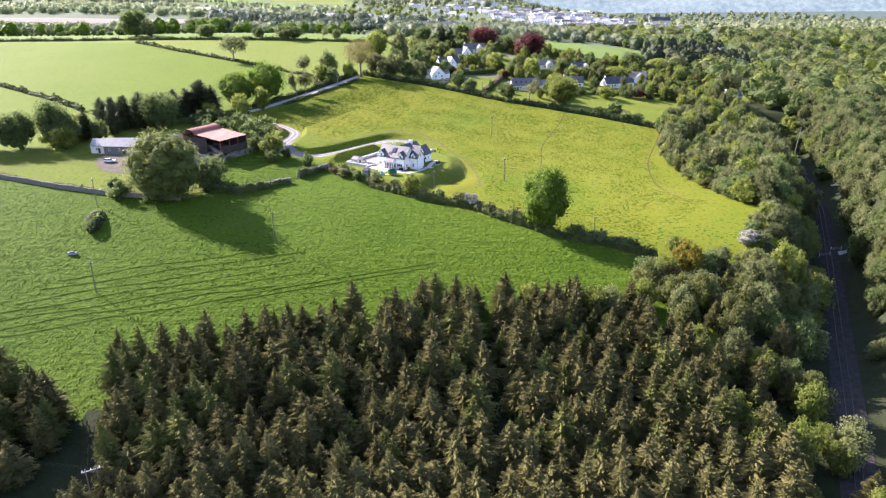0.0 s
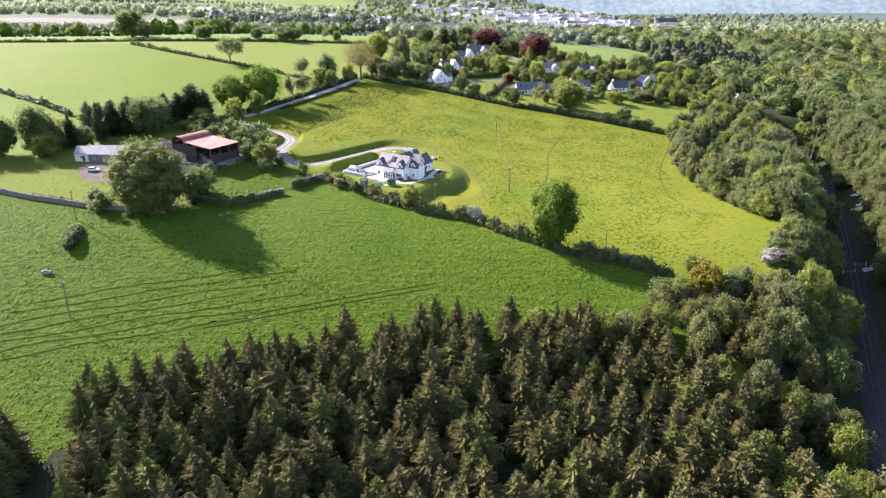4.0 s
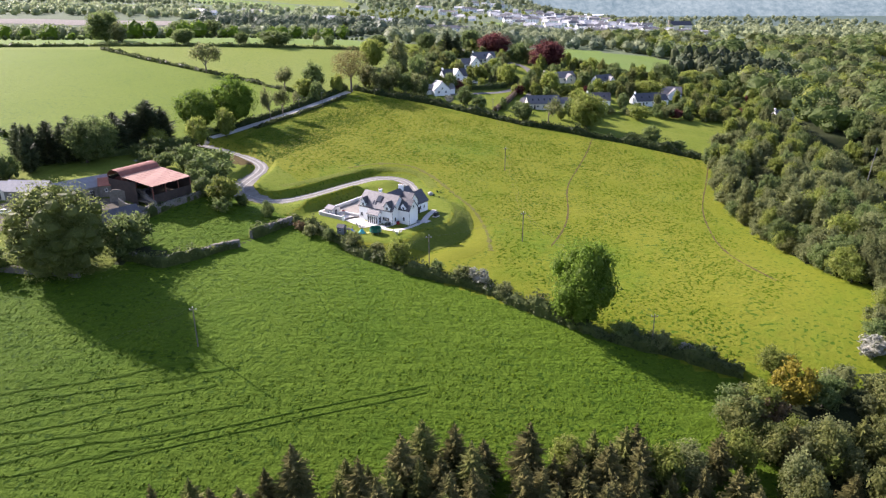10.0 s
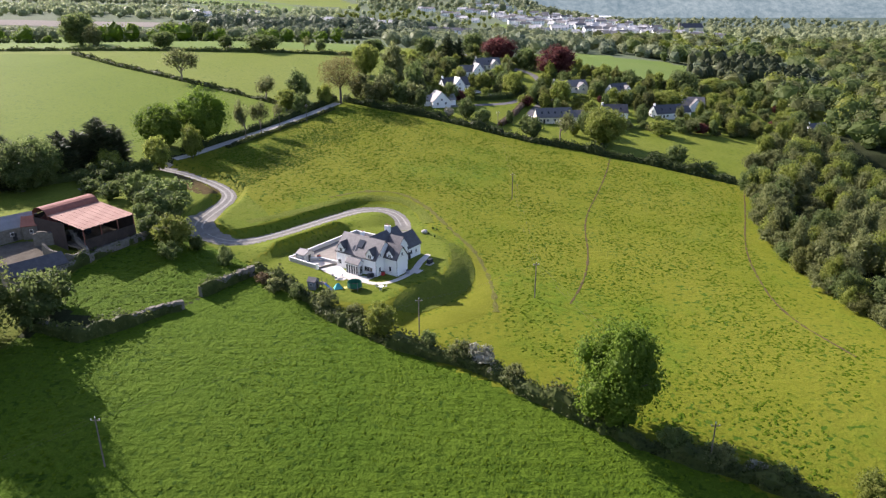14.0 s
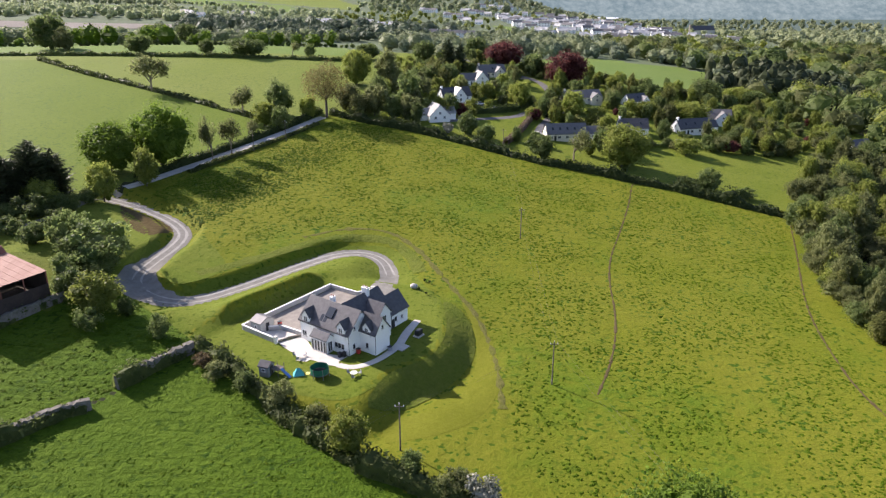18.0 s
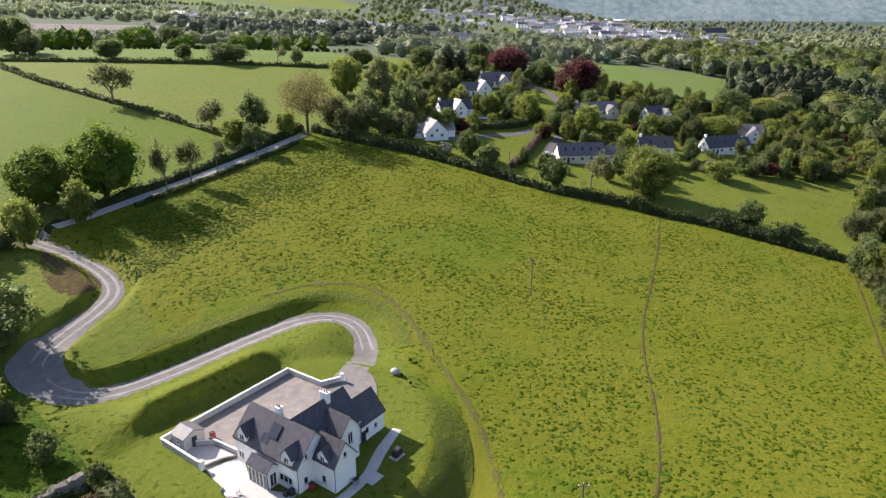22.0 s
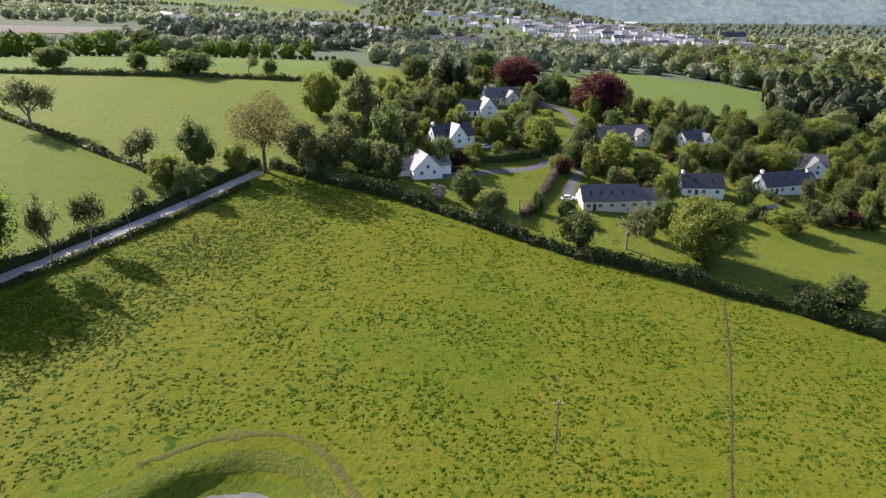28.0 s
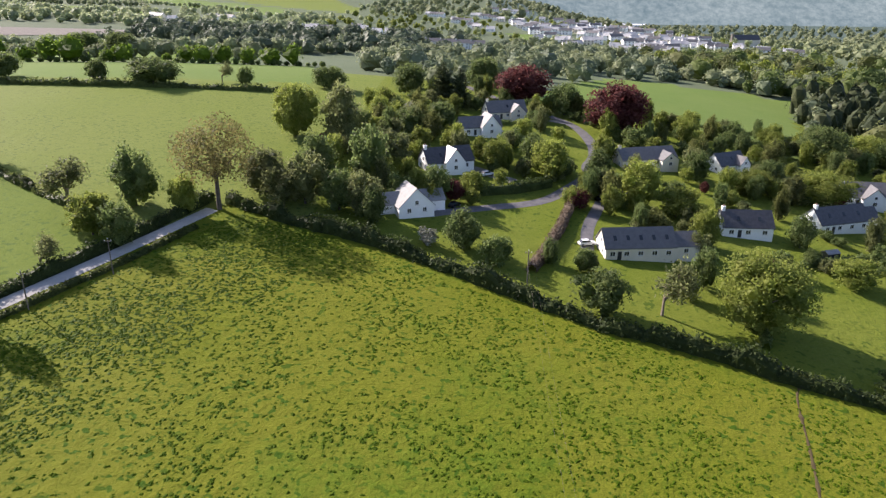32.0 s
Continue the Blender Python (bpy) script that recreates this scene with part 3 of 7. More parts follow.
def ribbon(name, line, width, lift, mat, label, category, kind="structure", step=1.5, cross=3, camber=0.0, soft=0.0, seed=3):
    """A road, path or strip laid on the ground along a line of the plan."""
    rng = np.random.default_rng(seed)
    p = np.asarray(line, float)
    for _ in range(2):
        q = [p[0]]
        for a, b in zip(p[:-1], p[1:]):
            q += [a * 0.75 + b * 0.25, a * 0.25 + b * 0.75]
        p = np.array(q + [p[-1]])
    s = np.concatenate([[0], np.cumsum(np.hypot(*(p[1:] - p[:-1]).T))])
    n = max(2, int(s[-1] / step))
    t = np.linspace(0, s[-1], n)
    xs, ys = np.interp(t, s, p[:, 0]), np.interp(t, s, p[:, 1])
    dx, dy = np.gradient(xs), np.gradient(ys)
    L = np.hypot(dx, dy)
    nx, ny = -dy / L, dx / L
    w = np.broadcast_to(np.asarray(width, float), (n,)) if np.ndim(width) == 0 else np.interp(t / s[-1], np.linspace(0, 1, len(width)), width)
    w = w * (1 + soft * rng.normal(size=n))
    rows = []
    for k in range(cross + 1):
        a = (k / cross - 0.5) * w
        x, y = xs + nx * a, ys + ny * a
        edge = 0.0 if 0 < k < cross else 1.0
        rows.append(np.stack([x, y, ground(x, y) + lift * (1 - 0.6 * edge) + camber * (1 - (2 * k / cross - 1) ** 2)], 1))
    v = np.stack(rows, 1).reshape(-1, 3)
    m = cross + 1
    f = [(i * m + k, (i + 1) * m + k, (i + 1) * m + k + 1, i * m + k + 1) for i in range(n - 1) for k in range(cross)]
    return tagged(new(name, mesh_of(name, v, f, M[mat], flat=False)), label, category, kind=kind)


def patch(name, poly, lift, mat, label, category, step=1.0, kind="structure", soften=0):
    """A piece of lawn, yard or paving laid on the ground inside a polygon of the plan."""
    for _ in range(soften):
        q = np.asarray(poly, float)
        n = np.roll(q, -1, axis=0)
        poly = np.stack([q * 0.75 + n * 0.25, q * 0.25 + n * 0.75], 1).reshape(-1, 2).tolist()
    bm = bmesh.new()
    p = [bm.verts.new((x, y, 0)) for x, y in poly]
    bm.faces.new(p)
    xs, ys = [a for a, _ in poly], [b for _, b in poly]
    for c, lo, hi, no in ((0, min(xs), max(xs), (1, 0, 0)), (1, min(ys), max(ys), (0, 1, 0))):
        k = lo + step
        while k < hi:
            co = (k, 0, 0) if c == 0 else (0, k, 0)
            bmesh.ops.bisect_plane(bm, geom=bm.verts[:] + bm.edges[:] + bm.faces[:], plane_co=co, plane_no=no)
            k += step
    co = np.array([v.co[:2] for v in bm.verts])
    z = ground(co[:, 0], co[:, 1]) + lift
    for v, h in zip(bm.verts, z):
        v.co.z = h
    bmesh.ops.recalc_face_normals(bm, faces=bm.faces[:])
    me = bpy.data.meshes.new(name)
    bm.to_mesh(me)
    bm.free()
    me.polygons.foreach_set("use_smooth", [True] * len(me.polygons))
    if me.polygons and me.polygons[0].normal.z < 0:
        me.flip_normals()
    me.materials.append(M[mat])
    return tagged(new(name, me), label, category, kind=kind)


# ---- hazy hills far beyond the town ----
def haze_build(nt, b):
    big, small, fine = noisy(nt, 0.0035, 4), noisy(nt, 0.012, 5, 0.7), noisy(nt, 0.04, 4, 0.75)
    # haze painted as blue-grey emission; the sheet glows instead of catching sun
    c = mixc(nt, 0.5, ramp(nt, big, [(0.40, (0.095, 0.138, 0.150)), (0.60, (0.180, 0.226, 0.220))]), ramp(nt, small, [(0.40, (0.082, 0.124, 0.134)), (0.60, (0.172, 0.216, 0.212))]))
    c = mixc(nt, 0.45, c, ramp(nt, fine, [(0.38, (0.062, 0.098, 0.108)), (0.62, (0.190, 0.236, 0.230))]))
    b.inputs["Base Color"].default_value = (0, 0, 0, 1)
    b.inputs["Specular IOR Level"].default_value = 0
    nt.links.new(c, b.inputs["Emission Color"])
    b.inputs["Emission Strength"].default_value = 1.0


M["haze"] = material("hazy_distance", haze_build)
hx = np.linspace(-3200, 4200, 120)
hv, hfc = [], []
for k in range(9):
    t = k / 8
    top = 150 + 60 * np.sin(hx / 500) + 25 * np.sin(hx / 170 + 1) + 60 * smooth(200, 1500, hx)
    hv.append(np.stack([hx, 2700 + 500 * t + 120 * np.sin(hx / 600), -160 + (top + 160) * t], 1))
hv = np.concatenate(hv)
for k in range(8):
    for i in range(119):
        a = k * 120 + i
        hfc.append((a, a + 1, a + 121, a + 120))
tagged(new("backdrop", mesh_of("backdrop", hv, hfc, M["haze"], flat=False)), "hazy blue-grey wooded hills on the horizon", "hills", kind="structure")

# ---- ground, one sheet to the horizon ----
def spaced(stops):
    """Coordinates from stop to stop at the steps given."""
    out = []
    for (a, st), (b, _) in zip(stops[:-1], stops[1:]):
        out += list(np.arange(a, b - st * 0.5, st))
    return np.array(out + [stops[-1][0]], float)


gx = spaced([(-4600, 150), (-1000, 40), (-320, 8), (-160, 2.5), (-72, 0.95), (20, 2.2), (170, 6), (320, 30), (1000, 120), (4600, 1)])
gy = spaced([(-1500, 150), (0, 20), (60, 3), (190, 2), (240, 0.95), (330, 2), (480, 5), (700, 15), (1300, 50), (2200, 120), (4700, 1)])
GX, GY = np.meshgrid(gx, gy)
GZ = ground(GX.ravel(), GY.ravel())
cxm, cym = (GX[:-1, :-1] + GX[1:, 1:]) / 2, (GY[:-1, :-1] + GY[1:, 1:]) / 2
FRONT = [(-260, 236), (-148, 233), (-125, 225), (-80, 219.5), (-74, 229), (-60, 231), (-49, 245), (-40, 264.6), (-25, 249), (-2, 229.5), (33, 208), (66, 190), (68, 176), (67, 160), (46, 157), (30, 156), (12, 157), (-20, 149), (-55, 139), (-72, 131), (-86, 119), (-104, 130), (-260, 132)]
PADDOCK = [(-80, 240), (-60, 232), (-49, 246), (-40, 264), (-52, 282), (-66, 284), (-75, 268), (-82, 252)]
FIELD = [(-41, 446), (-5, 431), (30, 410), (75, 390), (132, 366), (109, 309), (105, 284), (105, 262), (107, 242), (110, 232), (119, 220), (118, 208), (108, 199), (94, 189), (80, 186), (66, 188), (33, 208), (-2, 229.5), (-25, 249), (-40, 264), (-64, 285), (-66, 315), (-92, 343), (-80, 366), (-56, 414)]
LEFT = [(-88, 356), (-58, 428), (-71, 433), (-130, 471), (-218, 540), (-420, 560), (-420, 236), (-190, 243), (-155, 262), (-150, 300), (-100, 345)]
COW = [(-71, 433), (-48, 446), (-25, 490), (-44, 567), (-210, 557), (-420, 562), (-218, 540), (-130, 471)]
FARTHER = [(-420, 565), (-181, 572), (-49, 590), (-49, 600), (-66, 686), (-229, 645), (-420, 640)]
FARTHER2 = [(-600, 660), (-229, 655), (-102, 695), (-151, 860), (-342, 825), (-600, 820)]
EASTF = [(50, 600), (86, 699), (114, 745), (138, 740), (181, 735), (223, 712), (181, 617), (175, 580), (189, 571), (167, 544), (143, 546), (124, 568), (108, 582), (98, 582)]
HILLF = [(-681, 1836), (-497, 1758), (-285, 1553), (-219, 1312), (-283, 1350), (-447, 1487), (-562, 1619)]
HILLF2 = [(-541, 1921), (-290, 2048), (-172, 1703), (-154, 1497), (-297, 1604)]
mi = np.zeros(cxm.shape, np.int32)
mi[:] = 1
mi[inside([(-25, 440), (60, 385), (128, 358), (142, 372), (165, 440), (230, 480), (230, 640), (-25, 640)], cxm, cym)] = 4
mi[(cym > 430) & (cxm < -20)] = 6
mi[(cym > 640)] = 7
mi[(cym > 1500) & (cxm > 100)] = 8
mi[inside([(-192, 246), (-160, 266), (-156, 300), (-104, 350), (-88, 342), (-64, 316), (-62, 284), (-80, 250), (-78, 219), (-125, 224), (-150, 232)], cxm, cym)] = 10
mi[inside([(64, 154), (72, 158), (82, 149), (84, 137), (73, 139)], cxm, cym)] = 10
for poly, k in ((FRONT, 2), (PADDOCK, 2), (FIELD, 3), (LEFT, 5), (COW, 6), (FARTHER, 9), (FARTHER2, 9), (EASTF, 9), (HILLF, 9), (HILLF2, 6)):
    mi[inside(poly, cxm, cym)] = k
nxv = len(gx)
ii, jj = np.meshgrid(np.arange(len(gy) - 1), np.arange(nxv - 1), indexing="ij")
a0 = (ii * nxv + jj).ravel()
gfaces = np.stack([a0, a0 + 1, a0 + nxv + 1, a0 + nxv], 1)
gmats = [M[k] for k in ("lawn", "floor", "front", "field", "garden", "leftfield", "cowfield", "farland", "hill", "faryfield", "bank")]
gme = mesh_of("ground", np.stack([GX.ravel(), GY.ravel(), GZ], 1), gfaces, gmats, mi.ravel(), flat=False)
tagged(new("ground", gme), "rolling green pasture and woodland floor reaching the hills", "ground", kind="structure")

# ---- drive, lane, paths ----
LANE = [(-90, 349), (-86, 354.5), (-79.7, 367), (-73.9, 378.3), (-66.3, 393), (-56, 414.5), (-48, 432), (-44, 441)]
ribbon("lane", LANE, 3.6, 0.10, "tarmac", "narrow pale tarmac lane between hedge banks", "road", camber=0.04)
ribbon("farm_track", [(-106, 311), (-100, 317.5), (-97.5, 327), (-95.5, 338), (-91, 347)], 3.0, 0.08, "gravel", "narrow stony track from the lane to the farm", "track", soft=0.06)
ribbon("village_lane", [(-27, 478), (-16, 505), (-8, 535), (-2, 570), (20, 620)], 4.4, 0.10, "road", "narrow lane running on behind the gardens", "road", camber=0.04)
ribbon("drive", LOOP, [7, 5, 4.6, 4.6, 4.6, 5, 7, 9, 7.5, 4.8, 4.6, 4.6, 4.6, 4.6, 4.8, 4.8, 5, 5.5], 0.07, "gravel", "winding grey gravel driveway up to the house", "driveway", soft=0.03)

# ---- hedges and woods ----
MID = [(-39.5, 263), (-24.7, 249.1), (-12.6, 237.6), (-2, 229.7), (7.8, 225.9), (16, 222), (23.4, 214.8), (33, 208.5), (40.7, 203.3), (49, 199.6), (58, 195.5), (67, 190.5)]
hedge("hedge", MID, 3.4, 2.8, "overgrown hedge bank between two pastures", "hawthorn", 13, 0.45, seed=2, rough=0.45)
FARH = [(-41, 446.5), (-24, 437), (-5, 430), (13, 420), (30, 409.5), (45, 400.5), (61, 395.5), (75, 388.5), (89, 383), (101, 376), (112, 369.5), (124, 362)]
hedge("hedge", FARH, 3.6, 3.2, "dark hedge along the far edge of the pasture", "dusky", 12, 0.5, seed=3, rough=0.35)
hedge("hedge", [(-90, 357), (-82, 369.5), (-76, 380), (-69, 395), (-59, 416), (-51, 434), (-46, 447)], 2.6, 2.6, "clipped hedge on the bank of the lane", "dusky", 10, 0.5, seed=4)
hedge("hedge", [(-75.8, 365), (-70.2, 376), (-62.7, 391), (-52.2, 412), (-44.2, 430)], 2.0, 1.4, "low hedge between lane and pasture", "hawthorn", 10, 0.45, seed=5)
hedge("hedge", [(-218, 540), (-173, 501), (-129, 471.3), (-98, 450.6), (-71, 433)], 2.6, 2.0, "field hedge running across open pasture", "hawthorn", seed=6, density=4, leaf=0.8)
hedge("hedge", [(-420, 563), (-208, 557), (-153, 558), (-94, 564), (-44, 568)], 3.0, 2.4, "dark hedge row along the grazing field", "hawthorn", seed=7, density=3, leaf=0.9)
hedge("hedge", [(-260, 405), (-238, 392), (-190, 357.7), (-167, 338)], 2.6, 2.2, "field hedge behind the farm", "dusky", seed=8, density=4, leaf=0.8)

SUNNY = {"round": "full round-crowned deciduous tree in fresh leaf", "airy": "open-crowned oak in young olive leaf", "oak": "tall broad oak in fresh green leaf", "broad": "dark green deciduous tree in full leaf", "light": "bright spring-green young tree", "olive": "olive green woodland tree", "copper": "copper beech with dark red leaves", "gold": "golden-leaved conifer at the wood's edge", "blossom": "hawthorn bush covered in white blossom", "willow": "round grey-green willow at the edge of the wood", "russet": "reddish brown shrub coming into leaf", "bush": "dense dark green shrub", "bushl": "olive green scrub bush", "cypress": "dark columnar cypress tree", "sparse": "broad ash tree with thin bronze young leaves", "bare": "bare-branched tree barely in leaf", "spruce": "tall spruce of a dense plantation"}
PLANTED = {
    "round": [(-86.6, 220.8, 23.0, 12.9)],
    "airy": [(-99.2, 360.3, 17.2, 10.8), (-87.1, 371.6, 20.2, 11.6)],
    "bush": [(-76.2, 231.6, 10.9, 7.5), (-101.8, 218.9, 7.0, 6.0), (-76.6, 238.8, 9.3, 5.9), (-72.3, 296.2, 10.4, 9.3), (-82.9, 300.7, 9.9, 5.3), (-47.8, 265.2, 4.8, 2.9), (-101.9, 321.8, 7.2, 6.0), (94.7, 385.2, 4.6, 5.5), (114.9, 379.8, 4.0, 4.7), (25.4, 423.8, 6.8, 4.3), (0.8, 455.9, 7.4, 4.6), (66.0, 509.6, 7.1, 4.3), (35.4, 514.1, 6.2, 4.3), (81.0, 530.1, 7.6, 5.8), (60.1, 179.0, 7.4, 5.8)],
    "cypress": [(-142, 287, 13.6, 2.9), (-134.8, 295.4, 17.0, 3.2), (-116.9, 324.2, 13.0, 5.0), (-114.0, 329.5, 15.0, 5.2), (-108.5, 331.5, 15.5, 5.0), (-120.5, 331.0, 14.0, 5.0), (-126.5, 326.0, 13.5, 4.6), (-132.5, 321.0, 14.5, 4.6), (-138.0, 316.0, 13.5, 4.4), (-145.0, 309.0, 14.0, 4.4), (-108.5, 333.5, 18.5, 6.2), (-110.5, 336.8, 17.5, 6.7), (-104.9, 337.8, 15.0, 5.4), (-115.0, 335.9, 11.8, 5.1), (-123.6, 337.1, 11.8, 3.4), (-141.8, 303.7, 13.7, 3.4), (-137.7, 304.7, 15.0, 3.4), (-133.0, 305.7, 15.8, 3.6), (-128.4, 306.6, 14.9, 3.3), (-125.4, 308.7, 13.3, 2.8), (10.7, 566.6, 18.0, 5.1), (17.4, 563.2, 17.1, 4.3)],
    "broad": [(-152, 280, 17.5, 9.2), (-161, 271, 15, 8.4), (-170, 266, 13, 7.5), (-146, 282, 11, 5.0), (-137, 287, 9, 4.4), (-121.6, 308.6, 15.0, 9.4), (-120.1, 316.2, 14.8, 8.6), (46.1, 406.2, 9.7, 6.4), (103.8, 385.0, 8.5, 5.6), (17.9, 430.6, 9.2, 5.2), (61.6, 573.2, 13.1, 8.1), (41.2, 498.5, 9.7, 5.0), (155.9, 543.8, 14.2, 12.6), (60.2, 488.2, 9.5, 4.7), (-3.7, 580.9, 13.7, 8.0), (28.7, 617.0, 15.2, 8.9), (120.6, 495.0, 5.9, 7.6), (142.3, 456.4, 8.4, 7.0), (-1.2, 497.0, 6.7, 4.5), (10.0, 530.5, 9.8, 6.8), (-0.2, 515.2, 10.3, 6.4), (93.9, 498.5, 9.9, 5.3), (188.6, 553.4, 10.7, 8.5), (-173.8, 570.9, 10.3, 9.3), (-132.9, 569.6, 9.5, 5.9)],
    "light": [(-104.4, 328.9, 8.2, 5.6), (-146.9, 289.8, 10.6, 7.5), (-144.0, 272.3, 9.9, 7.1), (-91.5, 338.1, 12.2, 5.4), (-84.2, 351.2, 12.6, 4.6), (-63.0, 272.1, 8.7, 5.7), (76.9, 405.5, 16.3, 10.4), (45.2, 483.0, 13.3, 5.9), (67.9, 467.6, 14.3, 7.1), (105.3, 544.3, 10.3, 5.0), (77.4, 463.6, 8.7, 7.2), (79.4, 444.7, 9.9, 5.0), (129.9, 489.3, 10.2, 10.8), (109.3, 491.5, 7.7, 7.4), (109.8, 429.7, 7.4, 6.7), (20.4, 457.4, 5.0, 2.7), (-7.2, 487.7, 6.9, 2.9), (-1.1, 489.2, 6.7, 2.3), (28.9, 474.4, 5.4, 2.9), (96.4, 476.4, 5.5, 4.4)],
    "oak": [(36.6, 207.6, 20.6, 8.4)],
    "bare": [(58.5, 407.6, 12.4, 5.7), (-127.7, 469.6, 15.8, 8.5), (-71.2, 376.1, 16.3, 3.6), (-67.8, 386.6, 12.7, 3.8), (-66.5, 405.4, 7.4, 3.5), (-84.7, 579.9, 8.4, 4.4)],
    "copper": [(43.3, 585.6, 16.3, 13.3), (79.9, 549.3, 19.0, 13.3), (50.4, 461.9, 5.5, 3.5), (131.9, 439.7, 5.2, 4.6)],
    "gold": [(72.7, 181.3, 10.5, 4.6)],
    "willow": [(60.5, 175.5, 8.0, 5.0), (90.5, 179.0, 8.5, 6.2), (94.5, 167.5, 9.5, 5.0), (98.0, 161.5, 8.0, 4.8), (86.0, 172.0, 6.5, 4.5)],
    "russet": [(116.0, 196.0, 8.0, 4.6), (112.0, 188.0, 7.0, 4.0), (67.0, 178.5, 5.5, 4.0)],
    "blossom": [(96.5, 195.2, 4.6, 4.3), (13.5, 224.2, 5.2, 3.0), (16.3, 221.6, 3.0, 1.7), (9.4, 430.5, 4.5, 2.8)],
}
PLANTED_MORE = [('broad', -238.0, 592.0, 21.0, 13.0), ('olive', -224.0, 581.0, 13.5, 7.5), ('broad', -110.3, 569.1, 10.3, 13.1), ('broad', -72.9, 573.9, 8.7, 4.6), ('broad', -245.7, 775.5, 16.5, 14.3), ('broad', -212.4, 761.5, 16.8, 12.5), ('broad', -38.7, 581.9, 9.5, 8.1)]
PLANTED_LIGHT = [("light", -6.5, 234.5, 8.0, 4.0), ('light', 181.7, 559.1, 10.8, 10.0), ('light', 86.2, 524.0, 6.4, 4.6), ('light', 73.1, 191.3, 5.9, 4.2), ('light', 66.4, 180.3, 7.0, 4.6)]
PLANTED["bush"] += [(-107.4, 318.0, 5.0, 4.2), (-102.6, 326.2, 5.5, 4.2), (-96.6, 327.1, 5.5, 4.0), (-94.0, 335.0, 4.5, 3.6), (-100.7, 307.9, 5.0, 4.4), (-91.3, 301.5, 5.5, 4.2), (-92.5, 316.0, 5.0, 4.0), (-82.2, 299.2, 6, 4.2), (-84.3, 309.4, 6.5, 4.6), (-69.8, 291.2, 5.0, 4.0), (-70.5, 277.2, 6.0, 4.2), (-68.5, 284.8, 5.0, 3.8), (-75.2, 284.9, 6.0, 4.4), (-78.0, 307.1, 5.5, 4.2), (-57.4, 272.9, 3.6, 2.6), (-61.9, 265.9, 5.0, 3.4), (-77.5, 292.5, 6.5, 4.6)]
for kind, rows in PLANTED.items():
    for x, y, h, r in rows:
        tree(kind, x, y, h, r, "bush" if kind in ("bush", "blossom") else kind + "_tree" if kind in ("oak", "cypress", "bare") else "tree", SUNNY[kind], "shrub" if kind in ("bush", "blossom") else "tree")
CORNER = [('bushl', -33.0, 252.5, 3.4, 2.6), ('russet', -36.2, 256.0, 2.8, 2.0), ('bush', -27.0, 249.5, 3.6, 2.6), ('olive', -20.0, 245.8, 5.0, 2.8), ('bushl', -13.0, 241.0, 4.5, 2.8), ('bush', 3.0, 229.8, 4.0, 2.6), ('olive', 10.0, 226.0, 5.0, 2.8), ('bushl', 20.0, 219.5, 4.0, 2.8), ('russet', 27.0, 213.5, 3.5, 2.4), ('bush', 45.0, 202.5, 4.5, 3.0), ('bushl', 52.0, 199.2, 4.5, 3.0), ('blossom', 57.0, 196.8, 3.2, 2.0), ('bush', 61.0, 195.0, 4.0, 2.8), ('bushl', 104.0, 206.5, 5.0, 3.6), ('bush', 100.5, 201.5, 4.5, 3.4), ('light', 109.0, 212.0, 6.0, 3.8), ('bushl', 113.0, 216.5, 5.0, 3.8), ('olive', 109.5, 206.0, 7.0, 4.0), ('light', 26.0, 166.5, 8.0, 3.6), ('willow', 33.0, 165.0, 7.5, 4.0), ('spruce', 38.0, 167.0, 11.0, 3.4), ('olive', 47.0, 164.5, 8.5, 4.2), ('spruce', 52.5, 166.0, 10.0, 3.2), ('light', 57.0, 167.5, 8.5, 4.2), ('willow', 63.5, 170.0, 7.5, 4.4), ('light', 69.0, 171.5, 7.0, 4.0), ('olive', 75.0, 171.0, 7.5, 4.2), ('willow', 81.0, 168.0, 7.0, 4.0), ('light', 42.5, 163.5, 9.5, 4.4), ('light', 72.0, 166.0, 8.5, 4.2), ('light', 124.0, 227.0, 11.0, 5.6), ('light', 129.0, 222.0, 8.0, 4.4), ('olive', 120.0, 216.0, 7.0, 4.5), ('olive', 84.0, 185.0, 6.0, 4.2), ('broad', 79.0, 181.5, 7.0, 4.5), ('bushl', 101.0, 196.5, 4.0, 3.8), ('bushl', 107.0, 201.0, 4.5, 3.6), ('olive', 113.0, 203.5, 6.5, 4.0), ('bushl', 64.5, 182.0, 5.0, 3.8), ('light', -37.2, 505.1, 17.3, 8.9), ('olive', -20.1, 496.7, 20.2, 7.8), ('sparse', -42.3, 441.5, 22.0, 12.0), ('broad', -62.3, 440.0, 14.6, 6.7), ('light', -49.1, 437.7, 10.2, 4.4), ('bare', -76.7, 436.2, 11.5, 7.0), ('broad', -56.8, 419.5, 9.9, 4.8), ('light', -64.6, 422.8, 10.1, 5.6), ('olive', -34.1, 454.8, 11.9, 7.8), ('olive', -22.6, 449.1, 13.8, 6.7), ('broad', -13.5, 446.8, 10.9, 6.6), ('olive', -7.4, 444.0, 12.3, 5.7), ('broad', -22.1, 463.0, 14.0, 6.4), ('broad', -8.4, 465.6, 17.3, 7.2), ('olive', -3.4, 481.1, 12.6, 6.0), ('olive', -27.8, 446.4, 10.0, 5.9), ('broad', -4.1, 439.6, 9.9, 4.9), ('olive', -0.0, 524.6, 10.0, 5.1), ('light', 4.2, 499.2, 8.2, 4.6)]
for kind, x, y, h, r in PLANTED_MORE + PLANTED_LIGHT + CORNER:
    tree(kind, x, y, h, r, "tree", SUNNY[kind], "tree")

